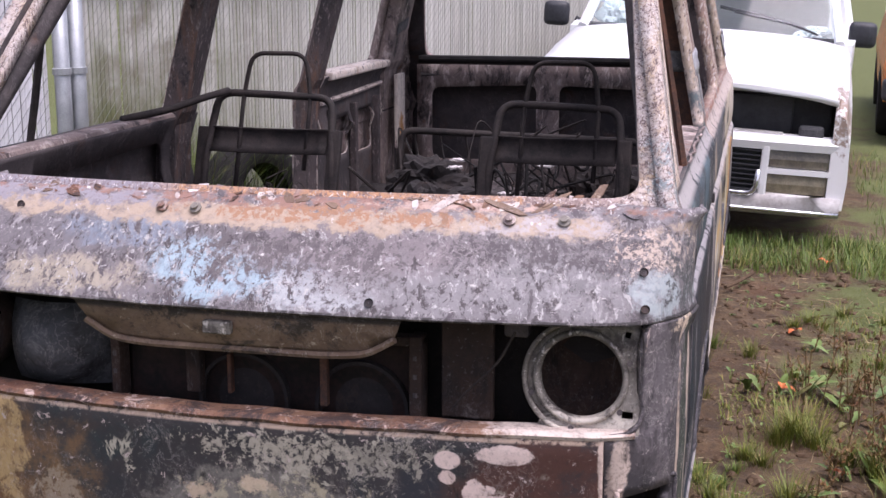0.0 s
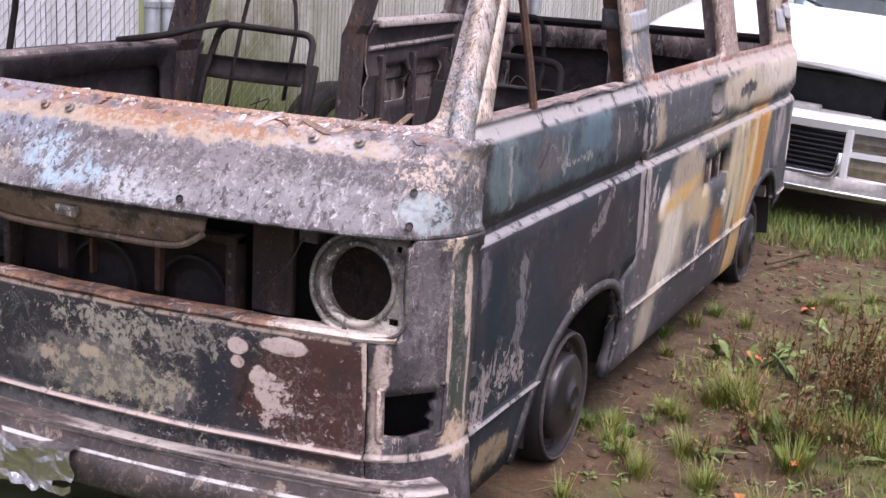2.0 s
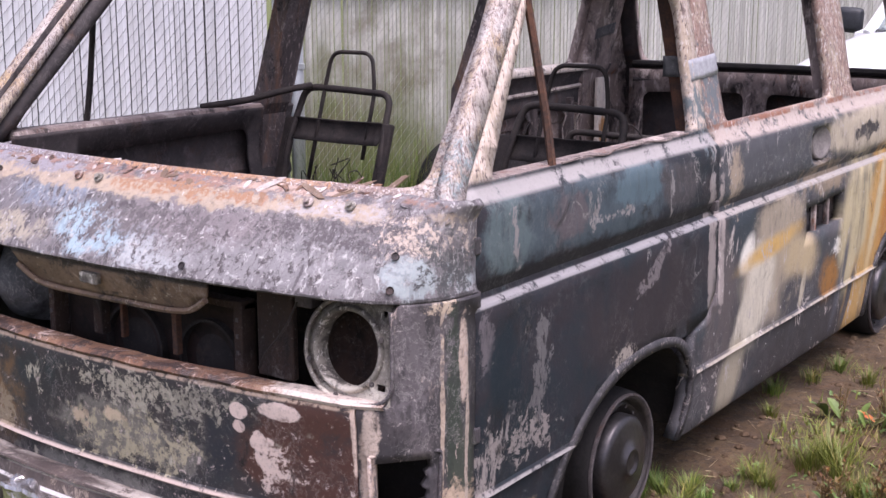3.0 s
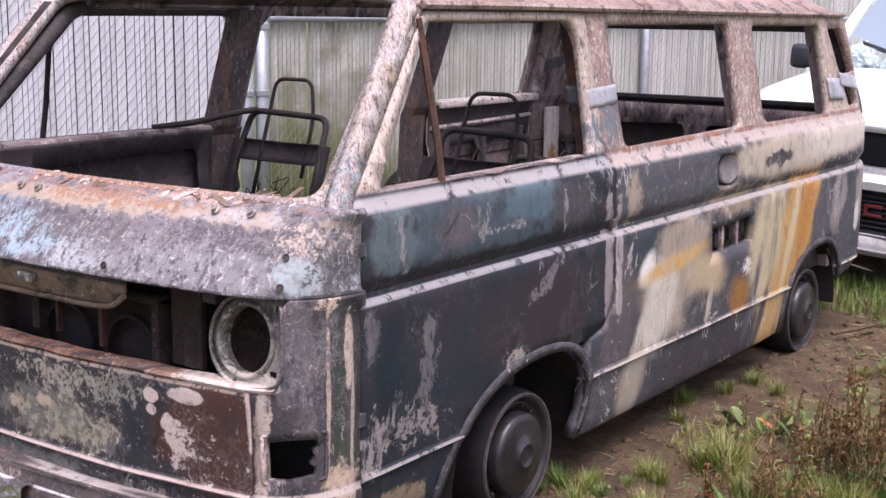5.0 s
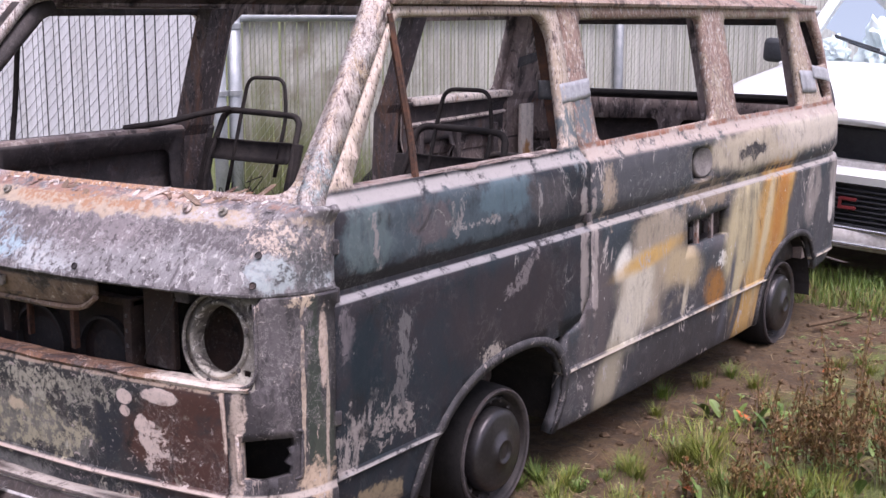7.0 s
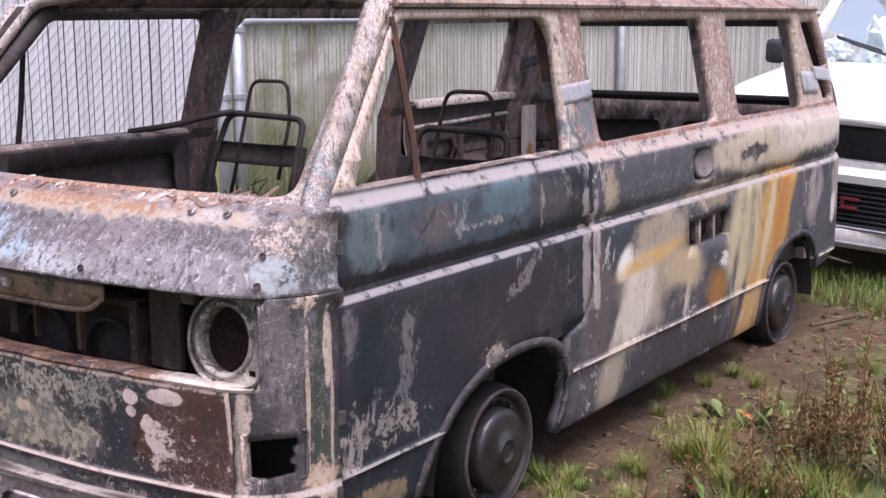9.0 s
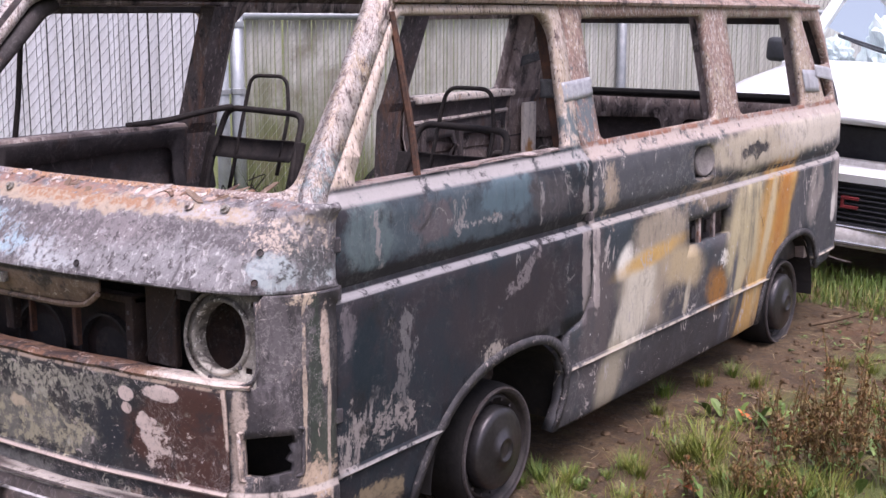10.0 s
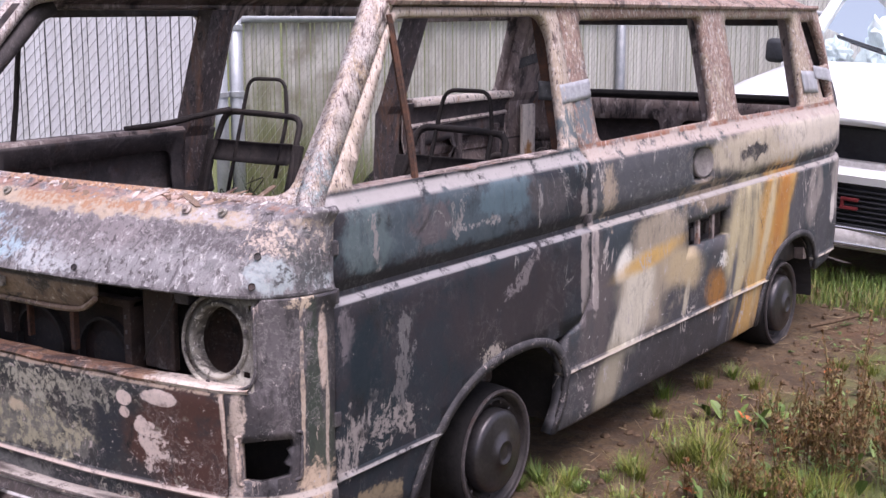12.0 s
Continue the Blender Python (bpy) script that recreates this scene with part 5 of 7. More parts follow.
part("bumper_trim", bm, M_BUMPER, van)

# wiper stubs and screw holes on the cowl
for u in (0.662, 0.552, -0.122, -0.20):
    p = face(u, 1.036)
    stub = lathe(bmesh.new(), [(0.013, 0.0), (0.013, 0.004), (0.007, 0.005), (0.007, 0.012), (0.0005, 0.012)], (0, 0, 0), "z", 14)
    stub.transform(Matrix.Translation(p + Vector((0, -0.004, 0.0))) @ Matrix.Rotation(radians(48), 4, "X"))
    part("wiper_spindle", stub, M_RING if u in (0.662, -0.122) else M_INNER, van)
for u, z in ((0.832, 0.952), (0.842, 0.885), (0.30, 0.885), (-0.55, 1.02)):
    p = face(u, z)
    stub = lathe(bmesh.new(), [(0.0005, 0.0), (0.009, 0.0), (0.009, 0.004)], (0, 0, 0), "z", 10)
    stub.transform(Matrix.Translation(p + Vector((0, -0.003, 0.001))) @ Matrix.Rotation(radians(62), 4, "X") @ Matrix.Rotation(radians(20 if u > 0.8 else 0), 4, "Y"))
    part("screw_hole", stub, M_SOOT, van)
# melted crust lying on the cowl ledge
rnd = random.Random(8)


def crust(u, z, size, material, tilt):
    """One flake of burnt sealant or paint, torn at its edges and curling up."""
    bm = bmesh.new()
    n, turn, seed = rnd.randrange(7, 11), rnd.uniform(0, 6.3), rnd.uniform(0, 90)
    rim = []
    for k in range(n):
        a = math.tau * k / n
        r = 1 + 0.55 * noise.noise(Vector((math.cos(a) * 1.7 + seed, math.sin(a) * 1.7, seed)))
        rim.append((size[0] * r * math.cos(a), size[1] * r * math.sin(a), size[2] * (0.4 + rnd.random())))
    low = [bm.verts.new((x, y, 0)) for x, y, h in rim]
    mid = [bm.verts.new((x * 0.96, y * 0.96, h)) for x, y, h in rim]
    top = bm.verts.new((0, 0, size[2] * 0.7))
    for k in range(n):
        bm.faces.new((low[k], low[(k + 1) % n], mid[(k + 1) % n], mid[k]))
        bm.faces.new((mid[k], mid[(k + 1) % n], top))
    bm.faces.new(low[::-1])
    bm.transform(Matrix.Translation(face(u, z) + Vector((0, 0, 0.001))) @ Matrix.Rotation(radians(tilt), 4, "X") @ Matrix.Rotation(turn, 4, "Z"))
    part("melted_crust", bm, material, van)


LITTER = (M_LEDGE, M_PALECRUST, M_NOSE, M_QUARTER, M_NOSE, M_LEDGE, M_BRACKET)
for k in range(80):
    u = rnd.uniform(-0.80, 0.80)
    big = rnd.random() ** 2
    crust(u, rnd.uniform(1.048, 1.067), (0.005 + 0.026 * big, 0.003 + 0.010 * big, 0.0008 + 0.0012 * rnd.random()), LITTER[rnd.randrange(7)], rnd.uniform(24, 34))
# a pale curled sheet of burnt sealant at the near end of the ledge
for k in range(14):
    crust(rnd.uniform(0.36, 0.72), rnd.uniform(1.054, 1.068), (rnd.uniform(0.02, 0.06), rnd.uniform(0.006, 0.013), rnd.uniform(0.0015, 0.003)), (M_QUARTER, M_LEDGE, M_BRACKET)[k % 3], rnd.uniform(22, 32))

# ---- inside the van ----


def seat(x0, x1, top, yb, yt):
    """The steel frame of a burnt seat back: side channels, rails, a plate, a headrest hoop and springs."""
    mid = (x0 + x1) / 2
    s = part("seat_frame", tube(bmesh.new(), arc_points([(x0 + 0.005, yb, 0.62), (x0 + 0.02, (yb + yt) / 2, 0.95), (x0 + 0.04, yt, top), (mid, yt + 0.012, top - 0.006), (x1 - 0.03, yt, top - 0.012), (x1 - 0.01, (yb + yt) / 2, 0.95), (x1, yb, 0.62)], 0.05, 5), 0.0125, 8), M_STEEL, van, "charred tubular seat frame with bare springs", True)
    for x in (x0 + 0.005, x1 - 0.005):
        bm = box(bmesh.new(), (-0.022, -0.012, -0.20), (0.022, 0.012, 0.20), 0.006)
        bm.transform(Matrix.Translation((x, yb + 0.055, 0.84)) @ Matrix.Rotation(-math.atan2(yt - yb, 0.5), 4, "X"))
        part("side_channel", bm, M_STEEL, s)
    lean = lambda z: yb + (yt - yb) * (z - 0.62) / (top - 0.62)
    verts = []
    bm = bmesh.new()
    rows = []
    for z in (0.955, 0.975, 1.028, 1.036):
        rows.append([bm.verts.new((x0 + 0.03 + (x1 - x0 - 0.06) * i / 12, lean(z) - 0.012 + 0.035 * math.sin(math.pi * i / 12) - (0.012 if z in (0.955, 1.036) else 0), z - 0.008 * math.sin(math.pi * i / 12))) for i in range(13)])
    for a, b in zip(rows, rows[1:]):
        for i in range(12):
            bm.faces.new((a[i], a[i + 1], b[i + 1], b[i]))
    back_plate = part("back_plate", bm, M_STEEL, s, smooth=True)
    mod = back_plate.modifiers.new("thickness", "SOLIDIFY")
    mod.thickness = 0.004
    w = 0.112
    hoop = mid + 0.012
    bm = tube(bmesh.new(), arc_points([(hoop - w - 0.012, lean(0.80) + 0.01, 0.80), (hoop - w - 0.008, yt + 0.004, top - 0.01), (hoop - w + 0.02, yt + 0.02, top + 0.128), (hoop + w - 0.02, yt + 0.02, top + 0.128), (hoop + w, yt + 0.004, top - 0.01), (hoop + w - 0.005, lean(0.90) + 0.01, 0.90)], 0.045, 5), 0.0075, 8)
    part("headrest_hoop", bm, M_STEEL, s, "thin bent headrest hoop", True)
    rnd = random.Random(int(x0 * 100))
    for k in range(7):
        x = x0 + 0.05 + (x1 - x0 - 0.1) * rnd.random()
        z = rnd.uniform(0.72, 0.94)
        pts = [(x + rnd.uniform(-0.05, 0.05), lean(z) + rnd.uniform(-0.04, 0.03), z + rnd.uniform(-0.08, 0.06)) for _ in range(4)]
        part("spring_wire", tube(bmesh.new(), arc_points(pts, 0.03, 3), 0.0022, 4), M_STEEL, s)
    part("seat_base", box(bmesh.new(), (x0 - 0.02, yb - 0.45, 0.30), (x1 + 0.02, yb + 0.02, 0.56), 0.02), M_SOOT, s)
    return s


seat(-0.735, -0.275, 1.140, 1.30, 1.465)
seat(0.215, 0.650, 1.128, 1.28, 1.45)
part("belt_bar", tube(bmesh.new(), arc_points([(-0.852, 1.08, 1.086), (-0.765, 1.24, 1.104), (-0.700, 1.33, 1.132), (-0.66, 1.45, 1.146)], 0.05), 0.012, 8), M_STEEL, van, "black charred bar from door to seat", True)

# inner skin of the far door with its open pocket
INNER_DOOR = [(0.26, 0.50), (1.50, 0.53), (1.50, 1.07), (0.26, 1.07)]
POCKET = rounded([(0.50, 0.66), (0.50, 0.985), (1.29, 1.0), (1.27, 0.66)], 0.06)
for s in (1, -1):
    panel("door_inner", INNER_DOOR, [POCKET], lambda y, z: (side_x(z) - 0.075, y, z), M_SOOT, doors[s], (), 0.08, 0.012, inner=M_SOOT, mirror=s < 0)
for s in (1, -1):
    part("door_sill", box(bmesh.new(), (min(s * 0.80, s * 0.872), 0.27, 1.045), (max(s * 0.80, s * 0.872), 1.42, 1.082), 0.012), M_INNER, doors[s], "scorched window sill")
    part("quarter_bar", tube(bmesh.new(), [(s * 0.866, 0.592, 1.070), (s * 0.842, 0.596, 1.20), (s * 0.792, 0.590, 1.46), (s * 0.783, 0.586, 1.515)], 0.0105, 6), M_RUSTBAR if s > 0 else M_STEEL, doors[s], "rusty quarter-light bar")
# a peeled strip of trim bent along the near window sill
pts = []
for k in range(25):
    y = 0.62 + 0.72 * k / 24
    pts.append((0.872 + 0.004 * math.sin(k * 1.1), y, 1.082 + 0.004 * math.sin(k * 0.55) + (0.006 if 8 < k < 13 else 0)))
bm = strip(pts, [(0, 0.1 * math.sin(k), 1) for k in range(25)], 0.004, 0.006)
part("peeled_trim", bm, M_INNER, doors[1], "peeled strip of pale trim")

# inner posts: box sections behind the outer skin
for x, y0, y1, z0, z1, lean, m in ((-1, 1.33, 1.475, 0.30, 1.53, 0.12, M_POSTSOOT), (-1, 2.63, 2.755, 0.36, 1.53, 0.20, M_POSTSOOT), (-1, 3.72, 3.98, 0.36, 1.50, 0.06, M_INNER),
                                (1, 1.455, 1.575, 0.30, 1.53, 0.0, M_RUSTBAR), (1, 2.67, 2.80, 0.36, 1.53, 0.0, M_INNER), (1, 3.68, 3.76, 0.36, 1.50, 0.0, M_INNER)):
    bm = bmesh.new()
    rows = []
    for z in (z0, 0.7, 1.04, 1.08, 1.3, z1):
        if z0 <= z <= z1:
            xo, xi = side_x(z) - 0.034, side_x(z) - 0.095
            shift = (lean or 0.03) * (z - 1.08) if z > 1.08 else 0
            rows.append([bm.verts.new((x * a, b + shift, z)) for a, b in ((xo, y0), (xo, y1), (xi, y1 - 0.012), (xi, y0 + 0.012))])
    for a, b in zip(rows, rows[1:]):
        for i in range(4):
            bm.faces.new((a[i], a[(i + 1) % 4], b[(i + 1) % 4], b[i]))
    bm.faces.new(rows[0])
    bm.faces.new(rows[-1])
    part("inner_post", bm, m, van, "scorched box-section post")

# inner skin of the far rear quarter: ribs, openings, a pale burnt ledge
RIB = [(2.80, 0.36), (4.06, 0.36), (4.02, 1.085), (2.80, 1.085)]
HOLES = [rounded([(2.93, 0.70), (2.93, 0.86), (3.22, 0.88), (3.22, 0.70)], 0.03), rounded([(3.30, 0.68), (3.30, 0.88), (3.58, 0.88), (3.60, 0.68)], 0.03), rounded([(3.66, 0.66), (3.66, 0.90), (3.72, 0.90), (3.72, 0.66)], 0.02)]
panel("quarter_inner", RIB, HOLES, lambda y, z: (side_x(z) - 0.072, y, z), M_QUARTER, van, (), 0.06, 0.01, "peeling inner skin with open ribs", mirror=True)
part("quarter_strip", box(bmesh.new(), (-0.775, 3.80, 0.64), (-0.752, 3.93, 1.02), 0.006), M_QUARTER, van, "pale scorched strip on the rear post")
part("quarter_ledge", box(bmesh.new(), (-0.875, 2.85, 1.062), (-0.775, 3.75, 1.100), 0.012), M_PRIMER, van, "pale burnt window ledge")
for z, m in ((0.975, M_QUARTER),):
    part("quarter_rail", tube(bmesh.new(), [(-0.825, 2.82, z - 0.01), (-0.82, 3.3, z), (-0.825, 3.74, z + 0.01)], 0.012, 6), m, van)
for y in (2.93, 3.26, 3.62):
    part("quarter_rib", box(bmesh.new(), (-0.835, y - 0.02, 0.40), (-0.80, y + 0.02, 0.93), 0.006), (M_POSTSOOT, M_INNER, M_POSTSOOT)[int(y * 10) % 3], van)
# near rear quarter, inner skin
panel("quarter_inner", [(1.60, 0.36), (4.0, 0.36), (4.0, 1.06), (1.60, 1.06)], [rounded([(1.7, 0.5), (1.7, 0.9), (2.5, 0.9), (2.5, 0.5)], 0.04)], lambda y, z: (side_x(z) - 0.08, y, z), M_SOOT, van, (), 0.1, 0.01, inner=M_SOOT)
# tail inner skin: pressed frame with two openings
panel("tail_inner", [(-0.74, 0.36), (0.74, 0.36), (0.74, 1.05), (-0.74, 1.05)], [rounded([(-0.66, 0.55), (-0.66, 0.93), (-0.10, 0.95), (-0.10, 0.55)], 0.05), rounded([(0.02, 0.55), (0.02, 0.95), (0.62, 0.93), (0.62, 0.55)], 0.05)],
      lambda x, z: (x, 4.16 - 0.05 * x * x, z), M_INNER, van, (), 0.08, 0.012, inner=M_INNER)

# rear bench frame and burnt debris
bench = part("bench_frame", tube(bmesh.new(), arc_points([(-0.55, 3.05, 0.40), (-0.55, 3.15, 0.82), (0.55, 3.15, 0.80), (0.55, 3.05, 0.40)], 0.06), 0.016, 8), M_STEEL, van, "buckled bench frame", True)
for k in range(9):
    x = -0.48 + 0.12 * k
    part("bench_slat", tube(bmesh.new(), [(x, 3.10, 0.50), (x + 0.02, 3.13, 0.66), (x - 0.01, 3.15, 0.80)], 0.006, 5), M_STEEL, bench)


def rubble(name, seed, size, at, material, label, category, flat=0.5, parent=None):
    """A crumpled lump of burnt stuff."""
    bm = bmesh.new()
    bmesh.ops.create_icosphere(bm, subdivisions=4, radius=1)
    for v in bm.verts:
        p = v.co.copy()
        r = 1 + 0.55 * noise.noise(p * 1.6 + Vector((seed, 0, 0))) + 0.35 * noise.noise(p * 4.1 + Vector((0, seed, 0))) + 0.16 * noise.noise(p * 10 + Vector((0, 0, seed)))
        v.co = Vector((p.x * size[0], p.y * size[1], p.z * size[2])) * r
    ob = part(name, bm, material, parent)
    ob.location = at
    for v in ob.data.vertices:
        v.co.x = max(-0.76 - at[0], min(0.76 - at[0], v.co.x))
        v.co.y = min(3.95 - at[1], v.co.y)
    return tagged(ob, label, category)


rnd = random.Random(31)
for k in range(26):
    x, y = rnd.uniform(-0.62, 0.66), rnd.uniform(1.75, 3.7)
    sz = rnd.uniform(0.07, 0.17)
    rubble("burnt_debris", k * 2.7, (sz * rnd.uniform(0.8, 1.5), sz, sz * rnd.uniform(0.5, 1.0)), (x, y, 0.42 + sz * 0.55 + (0.12 if -0.35 < x < 0.35 and 2.2 < y < 3 else 0)),
           (M_SOOT, M_BLACK, M_CRUMB, M_STEEL)[k % 4], "charred heap of melted fittings on the van floor", "debris")
for k in range(14):
    x, y = rnd.uniform(-0.5, 0.6), rnd.uniform(1.9, 3.2)
    pts = [(x + rnd.uniform(-0.2, 0.2), y + rnd.uniform(-0.2, 0.2), 0.55 + rnd.uniform(-0.1, 0.38)) for _ in range(5)]
    ob = part("burnt_cable", tube(bmesh.new(), arc_points(pts, 0.08, 4), rnd.uniform(0.003, 0.008), 5), (M_STEEL, M_TYRE)[k % 2])
    tagged(ob, "tangled burnt cable in the gutted van", "cable")
for k in range(7):
    ob = rubble("ash_flake", 40 + k, (0.028, 0.018, 0.008), (rnd.uniform(-0.3, 0.55), rnd.uniform(2.0, 2.9), rnd.uniform(0.66, 0.78)), M_PALECRUST, "pale ash flake on burnt debris", "ash")

# silver tape wrapped round posts
def tape(points, normal, width, parent, m=None):
    """A band of tape along points, slightly wrinkled."""
    bm = bmesh.new()
    n = Vector(normal).normalized()
    rows = []
    for k, p in enumerate(points):
        p = Vector(p) + n * (0.004 + 0.002 * math.sin(k * 2.3))
        slope = -0.216 * math.copysign(1, p.x) if abs(n.x) > 0.5 else 0.0
        rows.append([bm.verts.new(p + Vector((slope * (-width / 2 + width * j / 4), 0.002 * math.sin(k * 1.7 + j), -width / 2 + width * j / 4)) + n * 0.0016 * math.sin(k * 1.3 + j * 2.1 + 0.5 * k * j)) for j in range(5)])
    for a, b in zip(rows, rows[1:]):
        for j in range(4):
            bm.faces.new((a[j], b[j], b[j + 1], a[j + 1]))
    ob = part("tape", bm, m or M_TAPE, parent, "wrinkled silver tape", True)
    mod = ob.modifiers.new("thickness", "SOLIDIFY")
    mod.thickness = 0.002


tape([(side_x(1.275) + 0.001, 1.424 + 0.190 * k / 14, 1.258 + 0.012 * k / 14) for k in range(15)], (1, 0, 0.2), 0.062, van)
tape([(side_x(1.268) - 0.095 + 0.09 * k / 6, 1.452, 1.268) for k in range(7)], (0, -1, 0), 0.062, van, M_DUCT)
tape([(side_x(1.20) + 0.003, 3.632 + 0.20 * k / 10, 1.20 - 0.01 * k / 10) for k in range(11)], (1, 0, 0.2), 0.10, van)
tape([(side_x(1.225) + 0.003 - tail_turn(y), y, 1.238 - 0.10 * (y - 3.80)) for y in steps_between(3.80, 4.19, 12)], (1, 0.2, 0.2), 0.06, van)
tape([(-side_x(1.25) + 0.098, 3.73 + 0.21 * k / 8, 1.245 + 0.03 * k / 8) for k in range(9)], (1, 0, 0.1), 0.055, van, M_DUCT)
# torn strip hanging at the rear corner
bm = strip([(0.80, 4.12, 1.21), (0.80, 4.18, 1.14), (0.805, 4.24, 1.06), (0.80, 4.29, 1.01)], [(0, 0.6, 1)] * 4, 0.05, 0.004)
part("torn_strip", bm, M_DUCT, van, "torn strip hanging off the rear corner")

# vent backing, oval recess, door gaps
part("vent_box", box(bmesh.new(), (0.78, 2.26, 0.61), (0.83, 2.68, 0.755), 0.004), M_BLACK, van)
for y, lean in ((2.392, 0.010), (2.530, 0.006)):
    bm = box(bmesh.new(), (-0.008, -0.011, -0.060), (0.008, 0.011, 0.060), 0.003)
    bm.transform(Matrix.Translation((0.902, y, 0.683)) @ Matrix.Rotation(lean * 6, 4, "X"))
    part("vent_bar", bm, M_INNER, van, "scorched upright vent bar")
for k in range(5):
    part("vent_louvre", box(bmesh.new(), (0.835, 2.29 + 0.07 * k + 0.02 * (k % 2), 0.625 + 0.004 * k), (0.860, 2.335 + 0.07 * k, 0.70 - 0.008 * (k % 3)), 0.004), (M_SOOT, M_STEEL)[k % 2], van)
part("filler_backing", box(bmesh.new(), (0.845, 2.30, 0.86), (0.872, 2.52, 1.015), 0.006), M_BLACK, van)
bm = lathe(bmesh.new(), [(0.062, -0.030), (0.061, -0.004), (0.055, 0.003), (0.050, 0.000), (0.020, -0.003), (0.0005, -0.003)], (0, 0, 0), "x", 32)
bm.transform(Matrix.Translation((0.895, 2.452, 0.942)) @ Matrix.Rotation(radians(-14), 4, "Z"))
part("filler_lid", bm, M_LID, van, "dull grey round filler lid", True)
part("lock_hole", box(bmesh.new(), (0.885, 1.478, 0.838), (0.915, 1.506, 0.868), 0.003), M_SOOT, doors[1])
for z in (0.955, 0.835, 0.52):
    part("door_hinge", box(bmesh.new(), (0.900, 0.172, z - 0.02), (0.921, 0.20, z + 0.02), 0.005), M_CORNER, doors[1])

# crumpled foil lying over the bumper
bm = bmesh.new()
rows = []
for i in range(27):
    row = []
    for j in range(13):
        u, v = i / 26, j / 12
        x = -0.27 + 0.36 * u
        y0 = plan(x)[1]
        drape = max(0.0, v - 0.35)
        p = Vector((x, y0 - 0.080 - 0.045 * min(1, v / 0.35) - 0.012 * drape, 0.262 - 0.16 * drape - 0.02 * math.sin(math.pi * u)))
        q = p * 14
        p += 0.020 * Vector((noise.noise(q), noise.noise(q + Vector((5, 0, 0))), noise.noise(q + Vector((0, 5, 0))))) + 0.008 * Vector((0, noise.noise(q * 3.1), noise.noise(q * 2.7 + Vector((3, 3, 3)))))
        p.y -= 0.012
        p.z += 0.012
        row.append(bm.verts.new(p))
    rows.append(row)
for a, b in zip(rows, rows[1:]):
    for j in range(12):
        if not (noise.noise(Vector((a[j].co.x * 9, j * 0.9, 1))) < -0.32 and j > 7):
            bm.faces.new((a[j], b[j], b[j + 1], a[j + 1]))
foil = part("crumpled_foil", bm, M_FOIL)
tagged(foil, "crumpled silver foil draped over the sooty bumper", "foil")
mod = foil.modifiers.new("thickness", "SOLIDIFY")
mod.thickness = 0.0015

# ---- the white truck ----
TRUCK = Matrix.Translation((0.555, 4.917, 0.01)) @ Matrix.Rotation(radians(-2.4), 4, "Z") @ Matrix.Rotation(radians(3.4), 4, "Y") @ Matrix.Rotation(radians(0.5), 4, "X")
truck = thing("white_truck", "white pickup truck with its bonnet ajar and no front bumper", "truck")
truck.matrix_world = TRUCK


def tpart(name, bm, m, label="", parent=None, smooth=False):
    return part(name, bm, m, parent or truck, label, smooth)


def loft(sections, close=True):
    """Skins a row of equal loops."""
    bm = bmesh.new()
    rows = [[bm.verts.new(p) for p in sec] for sec in sections]
    n = len(rows[0])
    for a, b in zip(rows, rows[1:]):
        for i in range(n if close else n - 1):
            bm.faces.new((a[i], a[(i + 1) % n], b[(i + 1) % n], b[i]))
    if close:
        bm.faces.new(rows[0][::-1])
        bm.faces.new(rows[-1])
    return bm


# bonnet, raised a hand's width at the front
secs = []
for y, z in ((-0.02, 0.93), (0.02, 0.955), (0.25, 1.01), (0.7, 1.075), (1.1, 1.12), (1.36, 1.15)):
    w = 0.86 if y < 0.1 else 0.885
    secs.append([(x * w, y + (0.10 * x * x if y < 0.3 else 0.0), z - 0.06 * abs(x) ** 3.5) for x in steps_between(-1, 1, 16)] + [(x * w, y + (0.10 * x * x if y < 0.3 else 0.0) + 0.01, z - 0.035 - 0.06 * abs(x) ** 3.5) for x in steps_between(1, -1, 16)])
bonnet = tpart("bonnet", loft(secs), M_TRUCKWHITE, "white bonnet standing ajar", smooth=True)
# wings
for s in (1, -1):
    secs = []
    for y, top in ((0.06, 0.80), (0.12, 0.88), (0.5, 0.98), (1.0, 1.05), (1.5, 1.09), (2.0, 1.10)):
        secs.append([(s * 0.87, y, top), (s * 0.91, y, top - 0.03), (s * 0.945, y, top - 0.18), (s * 0.955, y, 0.42), (s * 0.945, y, 0.26), (s * 0.85, y, 0.24), (s * 0.85, y, top - 0.02)])
    tpart("wing", loft(secs), M_TRUCKWHITE, "dented white front wing")
# dark engine bay under the bonnet
tpart("engine_bay", box(bmesh.new(), (-0.84, 0.30, 0.25), (0.84, 1.3, 0.90), 0.02), M_TRUCKBLACK)
tpart("radiator", box(bmesh.new(), (-0.62, 0.20, 0.35), (0.62, 0.26, 0.86), 0.01), M_TRUCKBLACK)
# header panel, nose and lamps
tpart("header_panel", loft([[(x, -0.02 + 0.10 * (x / 0.95) ** 2, 0.575), (x, -0.03 + 0.10 * (x / 0.95) ** 2, 0.62), (x, 0.0 + 0.10 * (x / 0.95) ** 2, 0.655), (x, 0.12, 0.66), (x, 0.12, 0.60)] for x in steps_between(-0.94, 0.94, 18)]), M_WHITE, "white header panel above the grille", smooth=False)
tpart("header_lug", box(bmesh.new(), (-0.10, 0.05, 0.645), (0.30, 0.14, 0.690), 0.012), M_WHITEDIRTY)
tpart("header_lug", box(bmesh.new(), (0.30, 0.07, 0.645), (0.58, 0.13, 0.668), 0.008), M_WHITEDIRTY)
